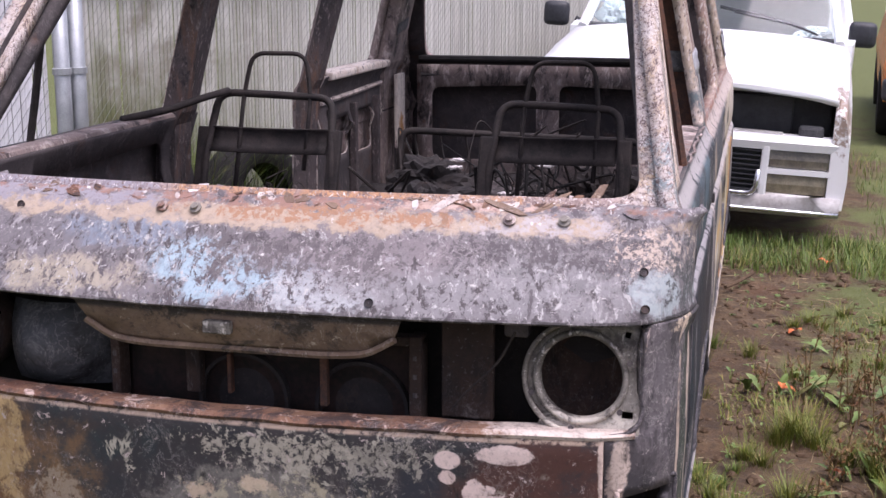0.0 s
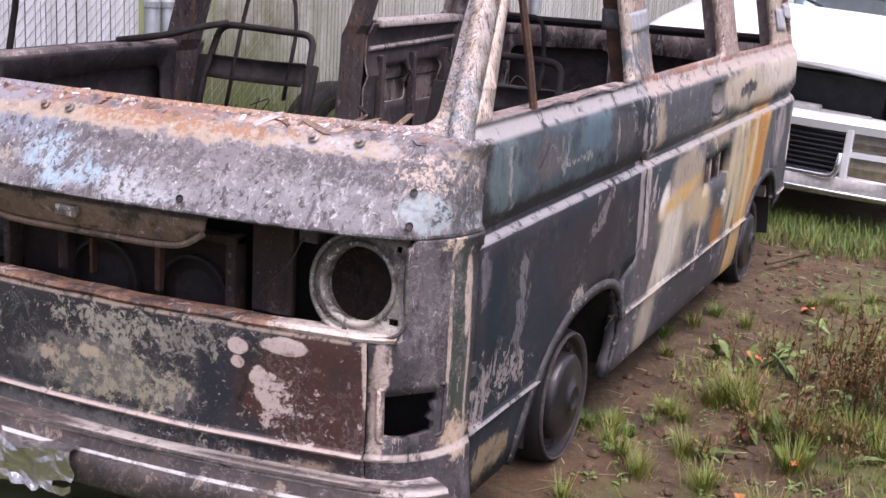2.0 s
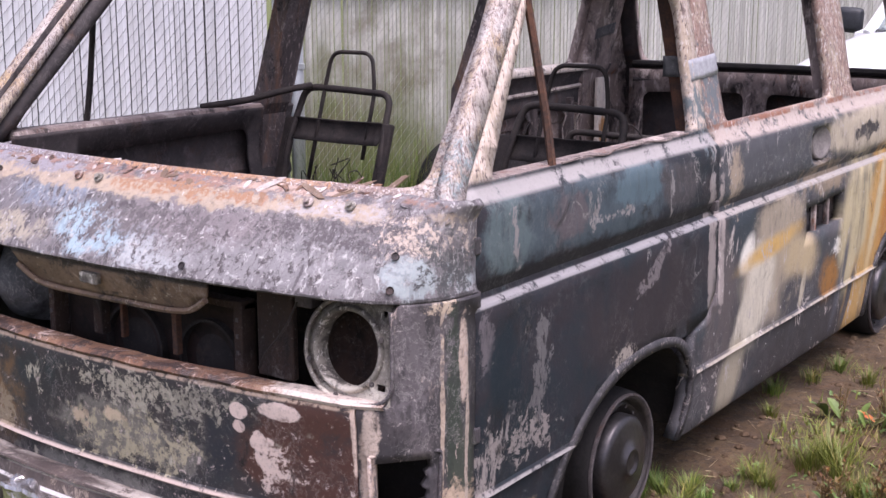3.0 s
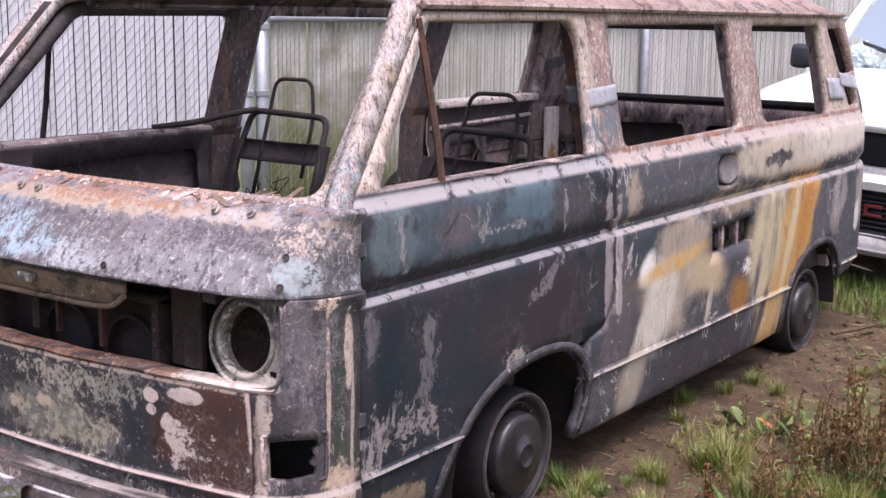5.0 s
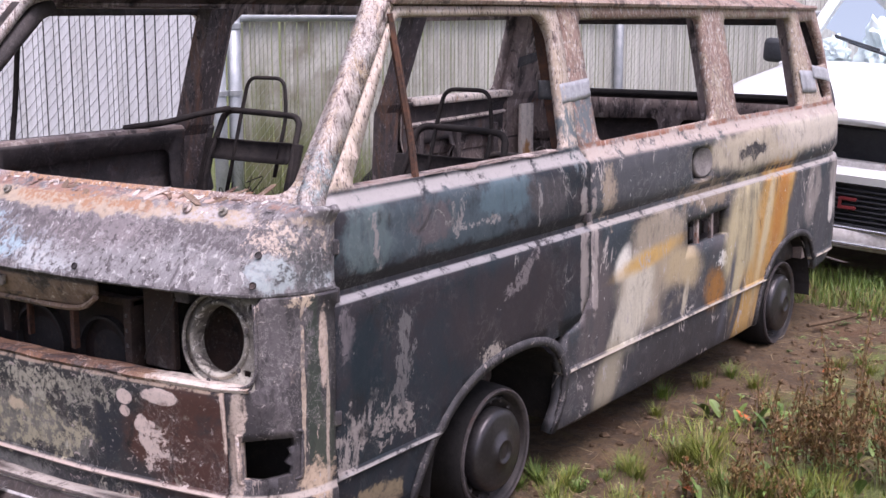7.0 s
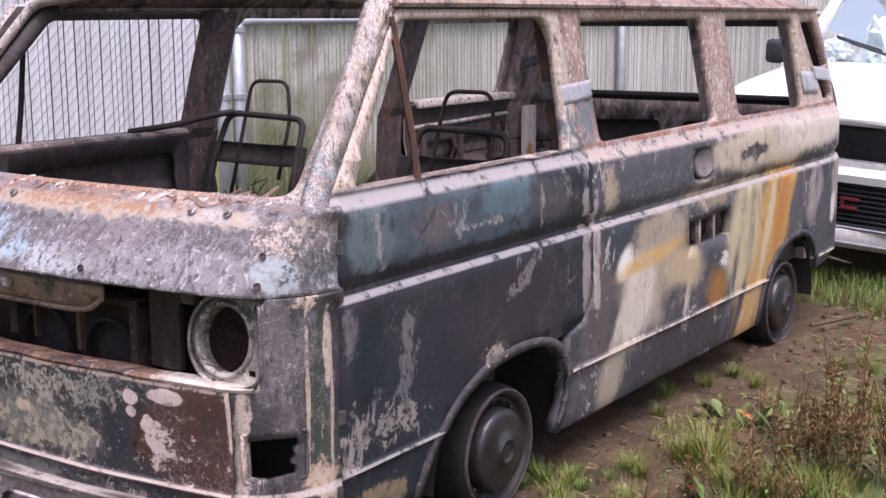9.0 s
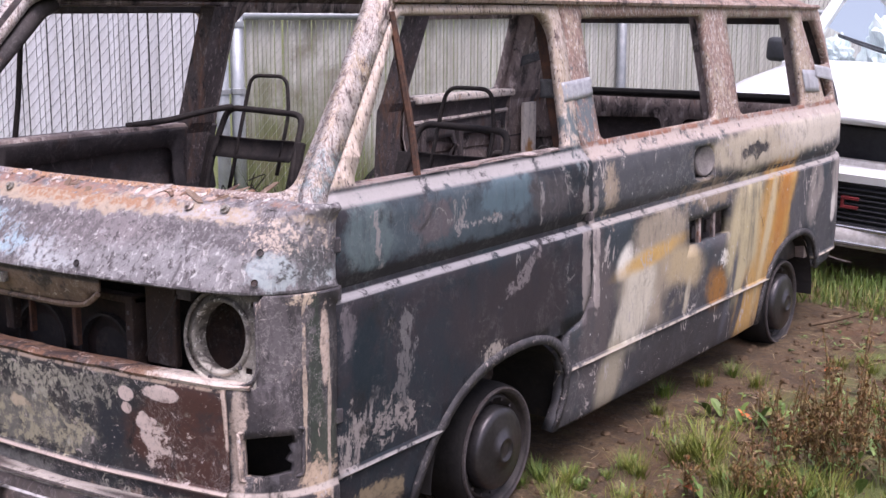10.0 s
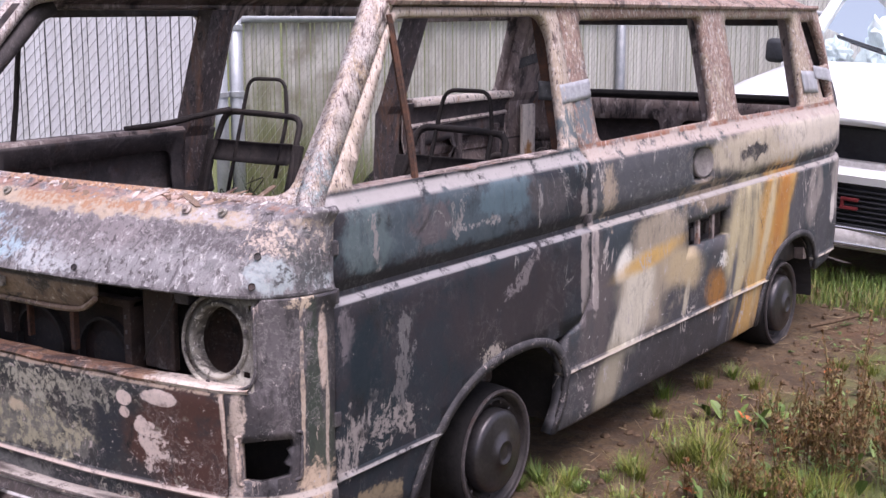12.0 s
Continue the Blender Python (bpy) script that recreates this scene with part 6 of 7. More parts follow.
tpart("torn_bracket", box(bmesh.new(), (0.66, 0.08, 0.645), (0.80, 0.16, 0.715), 0.02), M_DUCT, "torn metal by the lamp")
tpart("valance", loft([[(x, -0.01 + 0.10 * (x / 0.95) ** 2, 0.205), (x, -0.03 + 0.10 * (x / 0.95) ** 2, 0.22), (x, -0.03 + 0.10 * (x / 0.95) ** 2, 0.315), (x, 0.03, 0.33), (x, 0.06, 0.21)] for x in steps_between(-0.93, 0.93, 18)]), M_WHITEDIRTY, "dirty white valance below the lamps", smooth=True)
for s in (1, -1):
    yb = lambda x: 0.10 * (x / 0.95) ** 2
    tpart("lamp_bezel", box(bmesh.new(), (min(s * 0.475, s * 0.520), -0.025 + yb(0.5), 0.31), (max(s * 0.475, s * 0.520), 0.06, 0.60), 0.01), M_WHITE)
    tpart("lamp_divider", loft([[(s * x, -0.022 + yb(x), 0.440), (s * x, -0.022 + yb(x), 0.470), (s * x, 0.08, 0.470), (s * x, 0.08, 0.440)] for x in steps_between(0.50, 0.93, 6)]), M_WHITE)
    for z0, z1, m, name in ((0.475, 0.570, M_SMOKE, "headlamp"), (0.330, 0.435, M_PARK, "parking_lamp")):
        tpart(name, loft([[(s * x, 0.0 + yb(x), z0), (s * x, -0.008 + yb(x), (z0 + z1) / 2), (s * x, 0.0 + yb(x), z1), (s * x, 0.09, z1), (s * x, 0.09, z0)] for x in steps_between(0.522, 0.845, 6)]), m, "dull lamp behind a scratched lens")
        tpart("marker_lamp", loft([[(s * x, -0.006 + yb(x), z0 - 0.004), (s * x, -0.012 + yb(x), (z0 + z1) / 2), (s * x, -0.006 + yb(x), z1 + 0.004), (s * x, 0.12, z1), (s * x, 0.12, z0)] for x in steps_between(0.85, 0.935, 4)]), M_AMBER if z0 > 0.4 else M_PARK, "amber corner marker" if z0 > 0.4 else "")
grille = tpart("grille", box(bmesh.new(), (-0.475, 0.03, 0.315), (0.475, 0.06, 0.60), 0.005), M_TRUCKBLACK, "black slatted grille")
for k in range(9):
    tpart("grille_slat", box(bmesh.new(), (-0.47, 0.0, 0.335 + 0.028 * k), (0.47, 0.035, 0.343 + 0.028 * k), 0.002), M_TRUCKBLACK, parent=grille)
tpart("grille_trim", tube(bmesh.new(), arc_points([(-0.47, -0.012, 0.46), (-0.46, -0.012, 0.318), (0.46, -0.012, 0.318), (0.47, -0.012, 0.46)], 0.06, 5), 0.016, 8), M_CHROME, "bright chrome lower grille trim", smooth=True)
tpart("chrome_strip", tube(bmesh.new(), [(x, -0.035 + 0.09 * x * x, 0.235) for x in steps_between(-0.93, 0.93, 12)], 0.012, 8), M_CHROME, smooth=True)
# a badge of three red block strokes
for k in range(3):
    tpart("badge_bar", box(bmesh.new(), (-0.17 + 0.125 * k, -0.012, 0.475), (-0.07 + 0.125 * k, 0.012, 0.493), 0.003), M_RED, parent=grille)
    tpart("badge_bar", box(bmesh.new(), (-0.17 + 0.125 * k, -0.012, 0.425), (-0.07 + 0.125 * k, 0.012, 0.443), 0.003), M_RED, parent=grille)
    tpart("badge_bar", box(bmesh.new(), (-0.17 + 0.125 * k, -0.010, 0.44), (-0.152 + 0.125 * k, 0.010, 0.478), 0.003), M_RED, parent=grille)
# cab
tpart("cab_side", loft([[(-0.93, 1.40, 0.25), (0.93, 1.40, 0.25), (0.93, 1.40, 1.10), (-0.93, 1.40, 1.10)], [(-0.95, 1.7, 0.25), (0.95, 1.7, 0.25), (0.95, 1.7, 1.12), (-0.95, 1.7, 1.12)], [(-0.95, 3.6, 0.25), (0.95, 3.6, 0.25), (0.95, 3.6, 1.15), (-0.95, 3.6, 1.15)]]), M_WHITE)
tpart("load_bed", box(bmesh.new(), (-0.95, 3.65, 0.30), (0.95, 4.7, 0.95), 0.03), M_WHITE)
tpart("cab_roof", loft([[(-0.70, 1.98, 1.70), (0.70, 1.98, 1.70), (0.72, 2.1, 1.76), (-0.72, 2.1, 1.76)], [(-0.74, 3.4, 1.72), (0.74, 3.4, 1.72), (0.74, 3.4, 1.78), (-0.74, 3.4, 1.78)]]), M_WHITE)
for s in (1, -1):
    tpart("cab_pillar", tube(bmesh.new(), [(s * 0.845, 1.40, 1.10), (s * 0.77, 1.72, 1.42), (s * 0.70, 2.02, 1.72)], 0.034, 8), M_WHITE)
    tpart("cab_pillar", tube(bmesh.new(), [(s * 0.92, 2.95, 1.10), (s * 0.76, 3.1, 1.74)], 0.05, 8), M_WHITE)
    m = tpart("door_mirror", box(bmesh.new(), ((-1.10 if s < 0 else 0.99) - 0.09, 1.70, 1.07), ((-1.10 if s < 0 else 0.99) + 0.09, 1.80, 1.24), 0.035), M_TRUCKBLACK, "large black door mirror", smooth=True)
    tpart("mirror_arm", tube(bmesh.new(), [(s * 0.90, 1.74, 1.10), (s * 0.96, 1.75, 1.13)], 0.02, 6), M_TRUCKBLACK, parent=m)
screen = tpart("windscreen", loft([[(x, 1.36 + 0.06 * (1 - (x / 0.9) ** 2) * -1 + 0.04, 1.135), (x * 0.82, 1.98, 1.70)] for x in steps_between(-0.86, 0.86, 10)], False), M_GLASS, "pale dusty windscreen", smooth=True)
tpart("dashboard", box(bmesh.new(), (-0.82, 1.42, 0.85), (0.82, 1.95, 1.14), 0.04), M_DUCT)
tpart("cab_back", box(bmesh.new(), (-0.80, 3.0, 0.9), (0.80, 3.05, 1.72), 0.02), M_DASH)
for k, (x, y, z, a, b, c) in enumerate(((-0.34, 1.68, 1.26, 0.15, 0.10, 0.16), (-0.68, 1.66, 1.22, 0.10, 0.07, 0.10), (0.68, 1.58, 1.17, 0.12, 0.06, 0.05))):
    lump = rubble("white_bag", 60 + k, (a, b, c), (0, 0, 0), M_BAG, "", "")
    lump.parent = truck
    lump.location = (x, y, z)
for x0, x1 in ((-0.62, -0.05), (0.05, 0.70)):
    w = tpart("wiper", tube(bmesh.new(), [(x1, 1.37, 1.155), (x1 - 0.2, 1.46, 1.215), (x0 + 0.1, 1.55, 1.275)], 0.008, 5), M_TRUCKBLACK, "black windscreen wiper")
    tpart("blade", tube(bmesh.new(), [(x0, 1.57, 1.30), ((x0 + x1) / 2 + 0.05, 1.49, 1.235)], 0.010, 5), M_TRUCKBLACK, parent=w)
# an orange pickup parked behind the truck
def parked_pickup():
    car = thing("parked_pickup", "orange pickup with a white cab parked on the grass", "truck")
    car.matrix_world = Matrix.Translation((3.02, 9.6, 0.0)) @ Matrix.Rotation(radians(-4), 4, "Z")
    wide = lambda y, low, high, half, tuck=0.06: [(-half, y, low), (half, y, low), (half + 0.02, y, (low + high) / 2), (half - tuck, y, high), (-half + tuck, y, high), (-half - 0.02, y, (low + high) / 2)]
    part("body", loft([wide(0.02, 0.42, 0.92, 0.86), wide(0.10, 0.38, 1.00, 0.90), wide(1.30, 0.38, 1.08, 0.92), wide(4.6, 0.40, 1.06, 0.92)]), M_AMBER, car, "faded orange body")
    part("bumper", box(bmesh.new(), (-0.92, -0.10, 0.40), (0.92, 0.04, 0.60), 0.04), M_TRUCKBLACK, car, "black bumper")
    part("grille", box(bmesh.new(), (-0.56, -0.012, 0.64), (0.56, 0.03, 0.84), 0.015), M_TRUCKBLACK, car)
    part("cab", loft([wide(1.35, 1.04, 1.16, 0.86, 0.04), wide(1.95, 1.04, 1.72, 0.82, 0.12), wide(3.0, 1.04, 1.74, 0.82, 0.12), wide(3.15, 1.04, 1.20, 0.86, 0.04)]), M_WHITE, car, "white cab")
    part("windscreen", loft([[(x * 0.78, 1.40, 1.16), (x * 0.66, 1.86, 1.62)] for x in steps_between(-1, 1, 4)], False), M_GLASS, car)
    for s in (1, -1):
        part("headlamp", box(bmesh.new(), (min(s * 0.60, s * 0.84), -0.008, 0.66), (max(s * 0.60, s * 0.84), 0.05, 0.82), 0.02), M_SMOKE, car)
        for y in (0.85, 3.75):
            part("wheel", lathe(bmesh.new(), [(0.0005, s * 0.92), (0.19, s * 0.92), (0.21, s * 0.94), (0.33, s * 0.93), (0.35, s * 0.86), (0.35, s * 0.72), (0.0005, s * 0.72)], (0, y, 0.34), "x", 28), M_TYRE, car, smooth=True)


parked_pickup()
# flat remains of its bumper bracket on the grass
bm = strip([(0.40, 4.90, 0.19), (0.58, 4.86, 0.165), (0.76, 4.82, 0.14)], [(0, -0.9, 0.25), (0, -0.9, 0.2), (0, -0.5, 0.1)], 0.13, 0.012)
ob = part("loose_bracket", bm, M_BUMPER)
tagged(ob, "flat grey metal bracket on the grass", "bracket")

# ---- loose things on the ground ----
tyre_at = fence_point(1.05, 0.24, 0.33)
bm = lathe(bmesh.new(), [(0.20, -0.085), (0.235, -0.10), (0.29, -0.105), (0.325, -0.085), (0.337, -0.05), (0.338, 0.05), (0.325, 0.085), (0.29, 0.105), (0.235, 0.10), (0.20, 0.085), (0.215, 0.0), (0.20, -0.085)], (0, 0, 0), "y", 48)
bm.transform(Matrix.Translation(tyre_at) @ Matrix.Rotation(FENCE_TURN, 4, "Z") @ Matrix.Rotation(radians(-8), 4, "X"))
tagged(part("tyre", bm, M_TYRE, smooth=True), "old black tyre leaning against the fence", "tyre")
bm = tube(bmesh.new(), [(0.92, 3.72, 0.03), (0.98, 3.86, 0.03), (1.05, 4.05, 0.035)], 0.010, 6)
tagged(part("rod", bm, M_CLOD), "short pale metal rod on the dirt", "rod")

# ---- plants ----


def blade(bm, base, height, lean, width, way, bend=0.5, seg=4):
    """One tapering leaf blade."""
    side_v = Vector((-math.sin(way), math.cos(way), 0))
    out = Vector((math.cos(way), math.sin(way), 0))
    prev = None
    for k in range(seg + 1):
        f = k / seg
        p = Vector(base) + out * lean * f ** (1 + bend) + Vector((0, 0, height * (f - 0.25 * bend * f * f)))
        w = width * (1 - f) ** 0.7 * 0.5
        if k == seg:
            cur = [bm.verts.new(p)]
        else:
            cur = [bm.verts.new(p - side_v * w), bm.verts.new(p + side_v * w)]
        if prev:
            bm.faces.new([prev[0], prev[1], *cur[::-1]] if len(cur) == 2 else [prev[0], prev[1], cur[0]])
        prev = cur


def leaf(bm, base, way, length, width, up, droop=0.3):
    """One broad leaf with a folded middle."""
    out = Vector((math.cos(way), math.sin(way), 0))
    side_v = Vector((-out.y, out.x, 0))
    spine, left, right = [], [], []
    for k in range(5):
        f = k / 4
        p = Vector(base) + out * length * f * math.cos(up) + Vector((0, 0, length * (f * math.sin(up) - droop * f * f)))
        w = width * math.sin(math.pi * (0.08 + 0.86 * f)) * 0.5
        spine.append(bm.verts.new(p))
        left.append(bm.verts.new(p + side_v * w + Vector((0, 0, w * 0.35))))
        right.append(bm.verts.new(p - side_v * w + Vector((0, 0, w * 0.35))))
    for k in range(4):
        bm.faces.new((spine[k], spine[k + 1], left[k + 1], left[k]))
        bm.faces.new((right[k], right[k + 1], spine[k + 1], spine[k]))


rnd = random.Random(77)


def on_dirt(x, y):
    return Vector((x, y, ridge(x, y) - 0.005))


def tuft(x, y, size, count, material, label="tuft of bright green grass on bare dirt"):
    bm = bmesh.new()
    c = on_dirt(x, y)
    for _ in range(count):
        a, d = rnd.uniform(0, math.tau), abs(rnd.gauss(0, 0.3)) * size
        base = c + Vector((math.cos(a) * d, math.sin(a) * d, 0))
        h = size * rnd.uniform(0.45, 1.1)
        blade(bm, base, h, h * rnd.uniform(0.2, 0.9), rnd.uniform(0.002, 0.004), a + rnd.gauss(0, 0.6))
    data_ob = part("grass_tuft", bm, material)
    return tagged(data_ob, label, "grass", "grass tufts")


def dock(x, y, height, stems, seed_tone, green):
    """A dock plant: upright spires set with small brown seed whorls, a few broad leaves at the foot."""
    c = on_dirt(x, y)
    plant = thing("dock_plant", "dock weed with upright reddish-brown seed spires and green leaves", "weed", c, "dock weeds")
    stem_bm, seed_bm, leaf_bm = bmesh.new(), bmesh.new(), bmesh.new()
    for k in range(max(3, int(stems * 0.7))):
        a, spread = rnd.uniform(0, math.tau), rnd.uniform(0.02, 0.22) * height
        h = height * rnd.uniform(0.5, 1.05)
        root = Vector((rnd.gauss(0, 0.035), rnd.gauss(0, 0.035), 0))
        tip = root + Vector((math.cos(a) * spread, math.sin(a) * spread, h))
        bow = Vector((math.cos(a), math.sin(a), 0)) * -0.10 * spread
        at = lambda f: root.lerp(tip, f) + bow * math.sin(math.pi * f)
        tube(stem_bm, [at(f / 4) for f in range(5)], 0.0024, 4)
        spikes = [(at, 0.22 if seed_tone > 0.5 else 0.5, 1.0, h)]
        for _ in range(rnd.randrange(1, 4)):
            b0, ba = at(rnd.uniform(0.25, 0.65)), rnd.uniform(0, math.tau)
            b1 = b0 + Vector((math.cos(ba) * 0.035, math.sin(ba) * 0.035, h * rnd.uniform(0.18, 0.34)))
            tube(stem_bm, [b0, b1], 0.0016, 3)
            spikes.append((lambda f, b0=b0, b1=b1: b0.lerp(b1, f), 0.15, 1.0, (b1 - b0).length))
        for way, f0, f1, length in spikes:
            for _ in range(int(seed_tone * length * 380)):
                f = rnd.uniform(f0, f1)
                if math.sin(f * length * 190) < -0.35:
                    continue
                r = 0.014 * (1.15 - f)
                p = way(f) + Vector((rnd.gauss(0, r), rnd.gauss(0, r), 0))
                blade(seed_bm, p, rnd.uniform(0.002, 0.016), rnd.uniform(0.004, 0.014), rnd.uniform(0.005, 0.0105), rnd.uniform(0, math.tau), 0.2, 2)
        for _ in range(rnd.randrange(1, 4)):
            leaf(leaf_bm, at(rnd.uniform(0.05, 0.6)), rnd.uniform(0, math.tau), rnd.uniform(0.03, 0.08), rnd.uniform(0.008, 0.018), rnd.uniform(0.3, 1.1))
    for _ in range(green):
        leaf(leaf_bm, Vector((rnd.gauss(0, 0.03), rnd.gauss(0, 0.03), 0.01)), rnd.uniform(0, math.tau), rnd.uniform(0.07, 0.15), rnd.uniform(0.022, 0.045), rnd.uniform(0.3, 1.2))
    tagged(part("stem", stem_bm, M_STEM, plant), kind="stuff")
    if len(seed_bm.verts):
        tagged(part("seed_head", seed_bm, M_SEED, plant, "dry reddish-brown seed clusters"), kind="stuff")
    tagged(part("foliage", leaf_bm, M_LEAF, plant), kind="stuff")
    return plant


for x, y, h, n, tone, green in ((1.54, 1.81, 0.34, 9, 1.0, 2), (1.60, 1.86, 0.40, 10, 1.0, 2), (1.66, 1.80, 0.38, 10, 1.0, 3), (1.73, 1.76, 0.36, 9, 1.0, 2), (1.72, 1.93, 0.40, 9, 1.0, 2), (1.60, 1.95, 0.52, 4, 0.9, 2), (1.80, 1.86, 0.38, 8, 1.0, 2),
                                (1.48, 2.24, 0.30, 7, 0.9, 3), (1.70, 2.16, 0.32, 7, 0.9, 2), (1.36, 1.45, 0.20, 7, 0.9, 2), (1.42, 1.53, 0.22, 8, 0.9, 2), (1.47, 1.70, 0.26, 7, 0.9, 2), (1.42, 1.95, 0.28, 5, 0.7, 4), (1.50, 1.50, 0.20, 6, 0.9, 2), (1.62, 1.46, 0.20, 6, 0.9, 2),
                                (1.25, 2.20, 0.20, 4, 0.3, 6), (1.28, 2.34, 0.18, 4, 0.3, 6), (1.08, 2.22, 0.12, 4, 0.3, 4), (1.36, 2.10, 0.24, 5, 0.5, 5), (1.34, 2.86, 0.22, 4, 0.7, 2), (1.92, 2.0, 0.36, 7, 0.9, 2), (2.0, 1.7, 0.34, 7, 0.9, 3),
                                (2.1, 2.3, 0.36, 6, 0.8, 3), (2.2, 1.3, 0.30, 6, 0.8, 3), (1.9, 1.2, 0.26, 6, 0.8, 3), (2.4, 2.0, 0.34, 6, 0.8, 3), (1.24, 1.30, 0.12, 4, 0.6, 3)):
    dock(x, y, h, n, tone, green)
for x, y, s, n in ((1.21, 1.80, 0.15, 260), (1.27, 1.72, 0.13, 180), (1.15, 1.74, 0.11, 140), (1.05, 1.56, 0.09, 170), (1.10, 1.52, 0.08, 120), (0.88, 2.13, 0.07, 90), (1.05, 2.71, 0.09, 120), (0.86, 2.62, 0.08, 90), (1.46, 1.50, 0.15, 220), (1.52, 1.58, 0.14, 160), (1.63, 1.62, 0.15, 220),
                   (1.70, 1.66, 0.13, 160), (1.30, 3.32, 0.08, 110), (1.23, 3.22, 0.08, 110), (1.36, 3.26, 0.07, 80), (0.92, 1.36, 0.08, 100), (0.95, 1.22, 0.09, 110), (1.02, 1.14, 0.09, 120), (1.36, 1.60, 0.12, 160), (1.18, 1.26, 0.11, 150), (1.22, 2.45, 0.09, 90), (1.40, 2.6, 0.09, 100),
                   (1.55, 2.7, 0.09, 100), (1.7, 2.5, 0.11, 120), (1.9, 2.9, 0.11, 120), (1.46, 3.5, 0.08, 90), (1.64, 3.4, 0.10, 90), (1.5, 1.32, 0.13, 180), (1.74, 1.55, 0.13, 160), (1.88, 1.45, 0.14, 160), (1.1, 1.04, 0.10, 130), (1.3, 1.06, 0.12, 150), (2.0, 2.5, 0.12, 120), (0.97, 0.75, 0.09, 100), (1.5, 0.9, 0.13, 150)):
    tuft(x, y, s, n, M_GRASS)


for x, y, size, n in ((0.80, 1.36, 0.07, 130), (0.86, 1.29, 0.07, 140), (0.90, 1.42, 0.06, 110), (0.83, 1.20, 0.06, 100), (0.98, 1.33, 0.06, 110), (0.80, 2.36, 0.09, 120), (0.89, 2.84, 0.08, 110), (1.02, 1.45, 0.05, 90)):
    tuft(x, y, size, n, M_LUSH, "low clump of fresh green grass beside the van")


def lawn(name, count, place, low, high, material, label):
    """Short grass over an area, as one mesh."""
    bm = bmesh.new()
    made = 0
    while made < count:
        spot = place()
        if spot is None:
            continue
        x, y = spot
        h = rnd.uniform(low, high)
        blade(bm, on_dirt(x, y), h, h * rnd.uniform(0.2, 1.0), rnd.uniform(0.0025, 0.006), rnd.uniform(0, math.tau), 0.5, 3)
        made += 1
    ob = part(name, bm, material)
    return tagged(ob, label, "grass", kind="stuff")


def patchy():
    x, y = rnd.uniform(0.95, 4.2), rnd.uniform(-0.4, 4.8)
    cover = noise.noise(Vector((x * 1.4, y * 1.4, 3))) + 0.46 * (x - 1.28) + 0.25 * noise.noise(Vector((x * 5, y * 5, 8)))
    return (x, y) if rnd.random() < max(0.015, min(1, (cover - 0.02) * 1.6)) else None


def by_truck():
    x, y = rnd.uniform(0.5, 4.5), rnd.uniform(4.25, 5.4) if rnd.random() < 0.6 else rnd.uniform(4.3, 9)
    if x < 1.75 and y > 5.1:
        return None
    return (x, y) if noise.noise(Vector((x * 2, y * 2, 1))) > -0.45 else None


def along_fence():
    p = fence_point(rnd.uniform(-4.5, 7.5), abs(rnd.gauss(0, 0.25)) + 0.03)
    return p.x, p.y


def far_strip():
    return rnd.uniform(-4, -1.05), rnd.uniform(-2.5, 3.6)


lawn("patchy_grass", 38000, patchy, 0.015, 0.06, M_GRASS, "thin patches of short grass on the dirt")
lawn("rough_grass", 16000, by_truck, 0.04, 0.14, M_LUSH, "rough green grass round the truck's nose")
lawn("fence_grass", 5000, along_fence, 0.10, 0.42, M_LUSH, "long grass along the foot of the fence")
def by_corner():
    p = fence_point(0.15 + abs(rnd.gauss(0, 0.75)), 0.05 + abs(rnd.gauss(0, 0.08)))
    return p.x, p.y


lawn("tall_weeds", 1500, by_corner, 0.35, 1.0, M_LUSH, "tall thin weeds climbing the mossy fence")
lawn("verge_grass", 6000, far_strip, 0.05, 0.16, M_LUSH, "green grass between van and fence")

# clods, dry leaves and twigs
for k in range(70):
    x, y = rnd.uniform(0.98, 2.3), rnd.uniform(0.3, 4.3)
    s = rnd.uniform(0.010, 0.035)
    bm = bmesh.new()
    bmesh.ops.create_icosphere(bm, subdivisions=2, radius=s)
    for v in bm.verts:
        v.co *= 1 + 0.5 * noise.noise(v.co * (1.5 / s) + Vector((k, 0, 0)))
        v.co.z *= 0.6
    ob = part("clod", bm, M_CLOD)
    ob.location = on_dirt(x, y) + Vector((0, 0, s * 0.25))
    tagged(ob, "small dry clod of dirt", "clod", "clods")
for k, (x, y, s) in enumerate(((1.170, 2.22, 0.036), (1.43, 4.48, 0.05), (1.52, 1.30, 0.03), (1.24, 3.1, 0.03), (1.9, 2.6, 0.03), (1.42, 0.95, 0.035), (1.34, 1.42, 0.03))):
    bm = bmesh.new()
    leaf(bm, (0, 0, 0), k * 1.3, s * 1.6, s, 0.5, 0.6)
    leaf(bm, (0, 0, 0.004), k * 1.3 + 1.6, s * 1.4, s * 0.9, 0.7, 0.5)
    ob = part("dry_leaf", bm, M_DRYLEAF)
    ob.location = on_dirt(x, y) + Vector((0, 0, 0.03))
    tagged(ob, "curled orange-red dry leaf on the dirt", "leaf", "dry leaves")
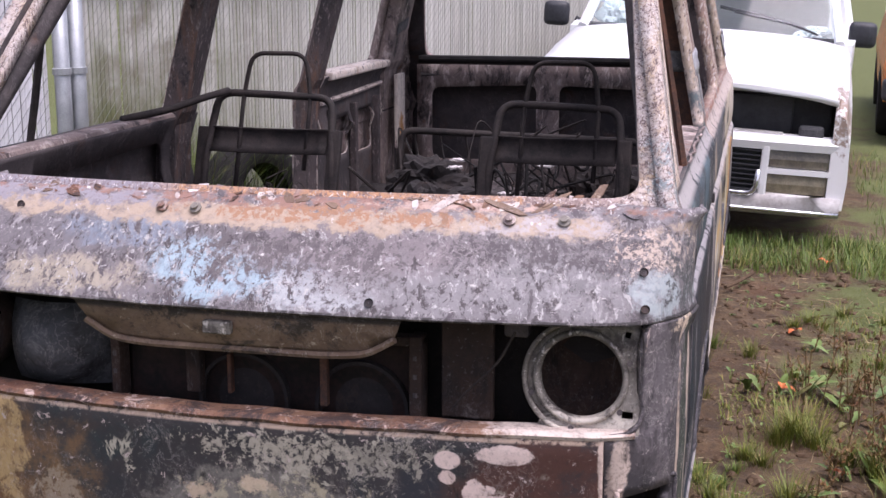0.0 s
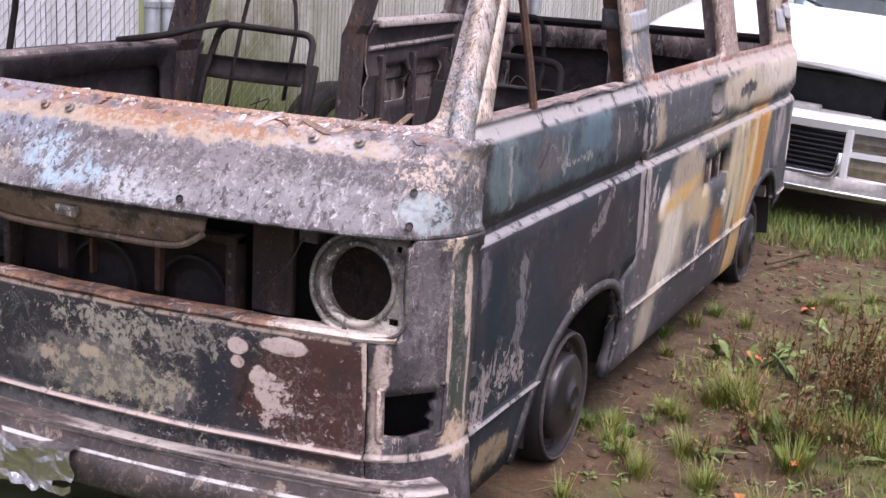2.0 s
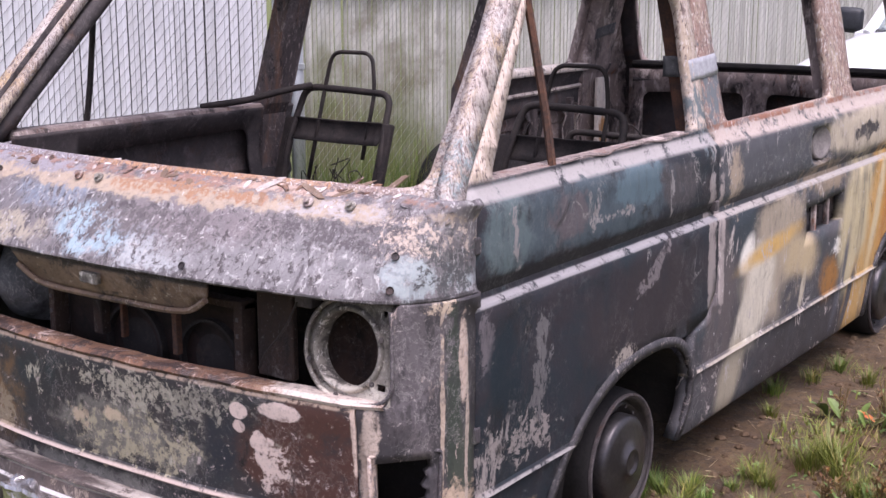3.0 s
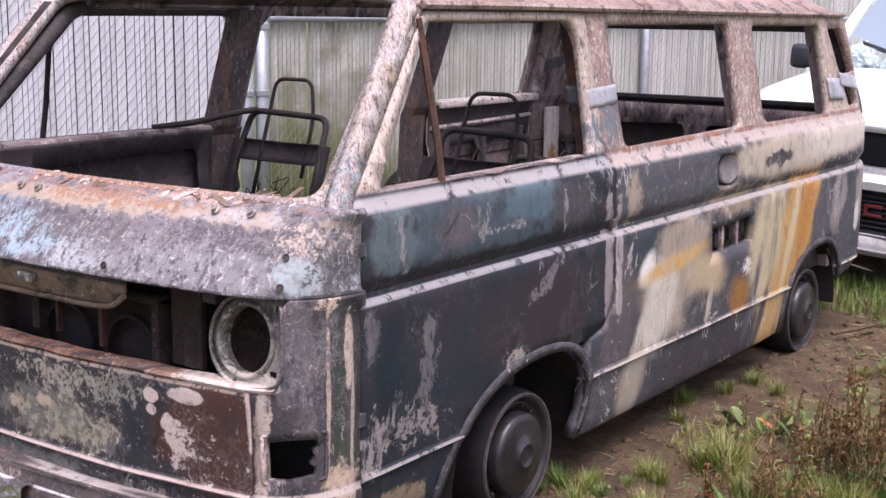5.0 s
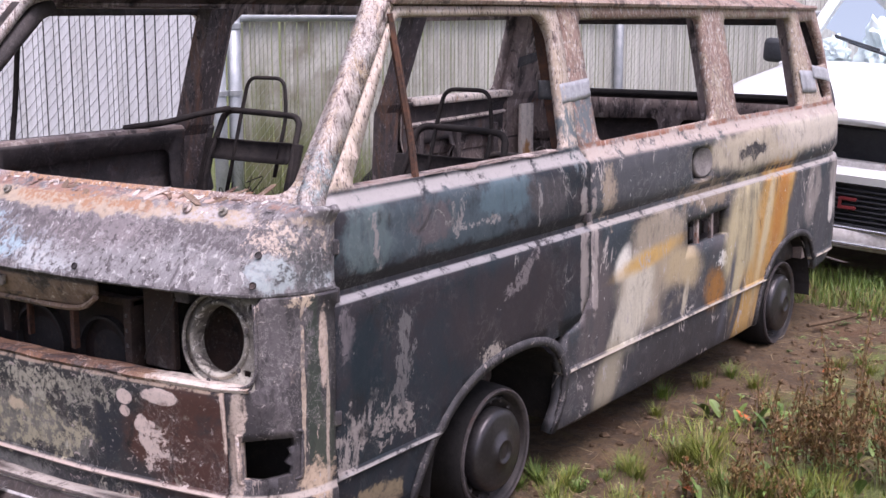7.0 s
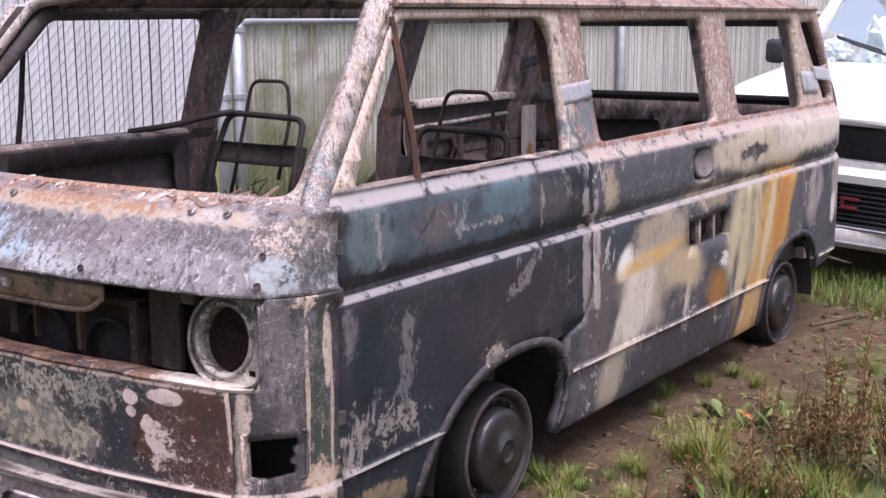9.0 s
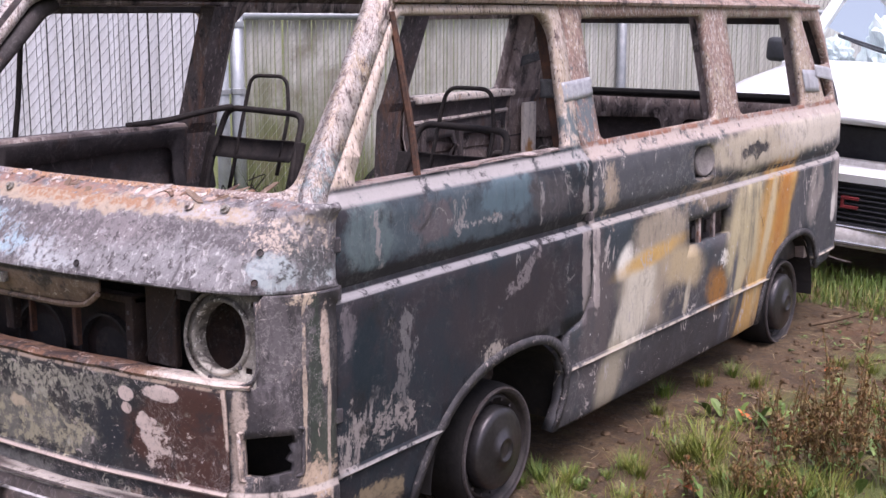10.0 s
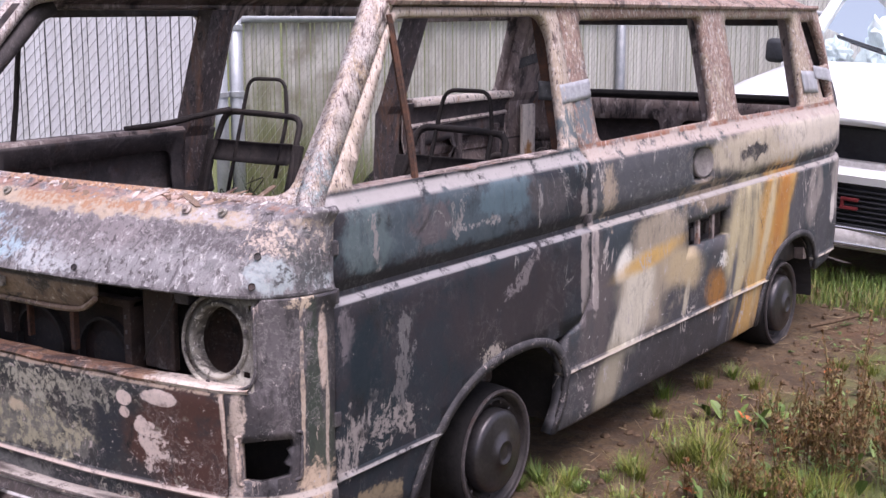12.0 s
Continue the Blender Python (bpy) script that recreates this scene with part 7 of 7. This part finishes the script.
# crumbs of soil, straw and seedlings strewn over the dirt
crumbs, straw, seedlings = bmesh.new(), bmesh.new(), bmesh.new()
for k in range(1500):
    x, y = 0.80 + abs(rnd.gauss(0, 0.75)), rnd.uniform(0.2, 4.8)
    s = 0.004 + 0.016 * rnd.random() ** 4
    spin = Matrix.Translation(on_dirt(x, y) + Vector((0, 0, s * 0.5))) @ Matrix.Rotation(rnd.uniform(0, 6.3), 4, "Z") @ Matrix.Diagonal((rnd.uniform(0.7, 1.5), rnd.uniform(0.7, 1.3), rnd.uniform(0.5, 0.9), 1))
    ring = [[crumbs.verts.new(spin @ Vector((s * rr * math.cos(q + j), s * rr * math.sin(q + j), h * s))) for q in (0, 1.3, 2.6, 3.7, 5.0)] for j, (rr, h) in enumerate(((0.8, -0.6), (1.0, 0.1), (0.5, 0.8)))]
    for a, b in zip(ring, ring[1:]):
        for i in range(5):
            crumbs.faces.new((a[i], a[(i + 1) % 5], b[(i + 1) % 5], b[i]))
    crumbs.faces.new(ring[-1])
for k in range(420):
    x, y, a = 0.85 + abs(rnd.gauss(0, 0.7)), rnd.uniform(0.4, 4.6), rnd.uniform(0, math.tau)
    ln = rnd.uniform(0.015, 0.09)
    p = on_dirt(x, y) + Vector((0, 0, 0.009))
    tube(straw, [p, p + Vector((math.cos(a) * ln, math.sin(a) * ln, rnd.uniform(0, 0.01)))], rnd.uniform(0.0008, 0.0018), 3)
for k in range(170):
    x, y = 0.92 + abs(rnd.gauss(0, 0.6)), rnd.uniform(0.5, 4.6)
    for _ in range(rnd.randrange(3, 8)):
        leaf(seedlings, on_dirt(x, y) + Vector((rnd.gauss(0, 0.01), rnd.gauss(0, 0.01), 0.006)), rnd.uniform(0, math.tau), rnd.uniform(0.012, 0.04), rnd.uniform(0.006, 0.014), rnd.uniform(0.1, 0.9))
tagged(part("soil_crumbs", crumbs, M_CLOD), "loose crumbs of brown soil", "soil", kind="stuff")
tagged(part("straw_bits", straw, M_STRAW), "bits of dry straw on the dirt", "straw", kind="stuff")
tagged(part("seedlings", seedlings, M_LEAF), "low green seedlings in the dirt", "seedling", kind="stuff")
for k in range(24):
    x, y, a = rnd.uniform(1.0, 2.2), rnd.uniform(0.4, 4.2), rnd.uniform(0, math.tau)
    ln = rnd.uniform(0.05, 0.16)
    p = on_dirt(x, y) + Vector((0, 0, 0.012))
    ob = part("twig", tube(bmesh.new(), [p, p + Vector((math.cos(a) * ln * 0.5, math.sin(a) * ln * 0.5, 0.006)), p + Vector((math.cos(a + 0.3) * ln, math.sin(a + 0.3) * ln, 0.0))], 0.0025, 4), M_CLOD)
    tagged(ob, "thin dry twig on the dirt", "twig", "twigs")
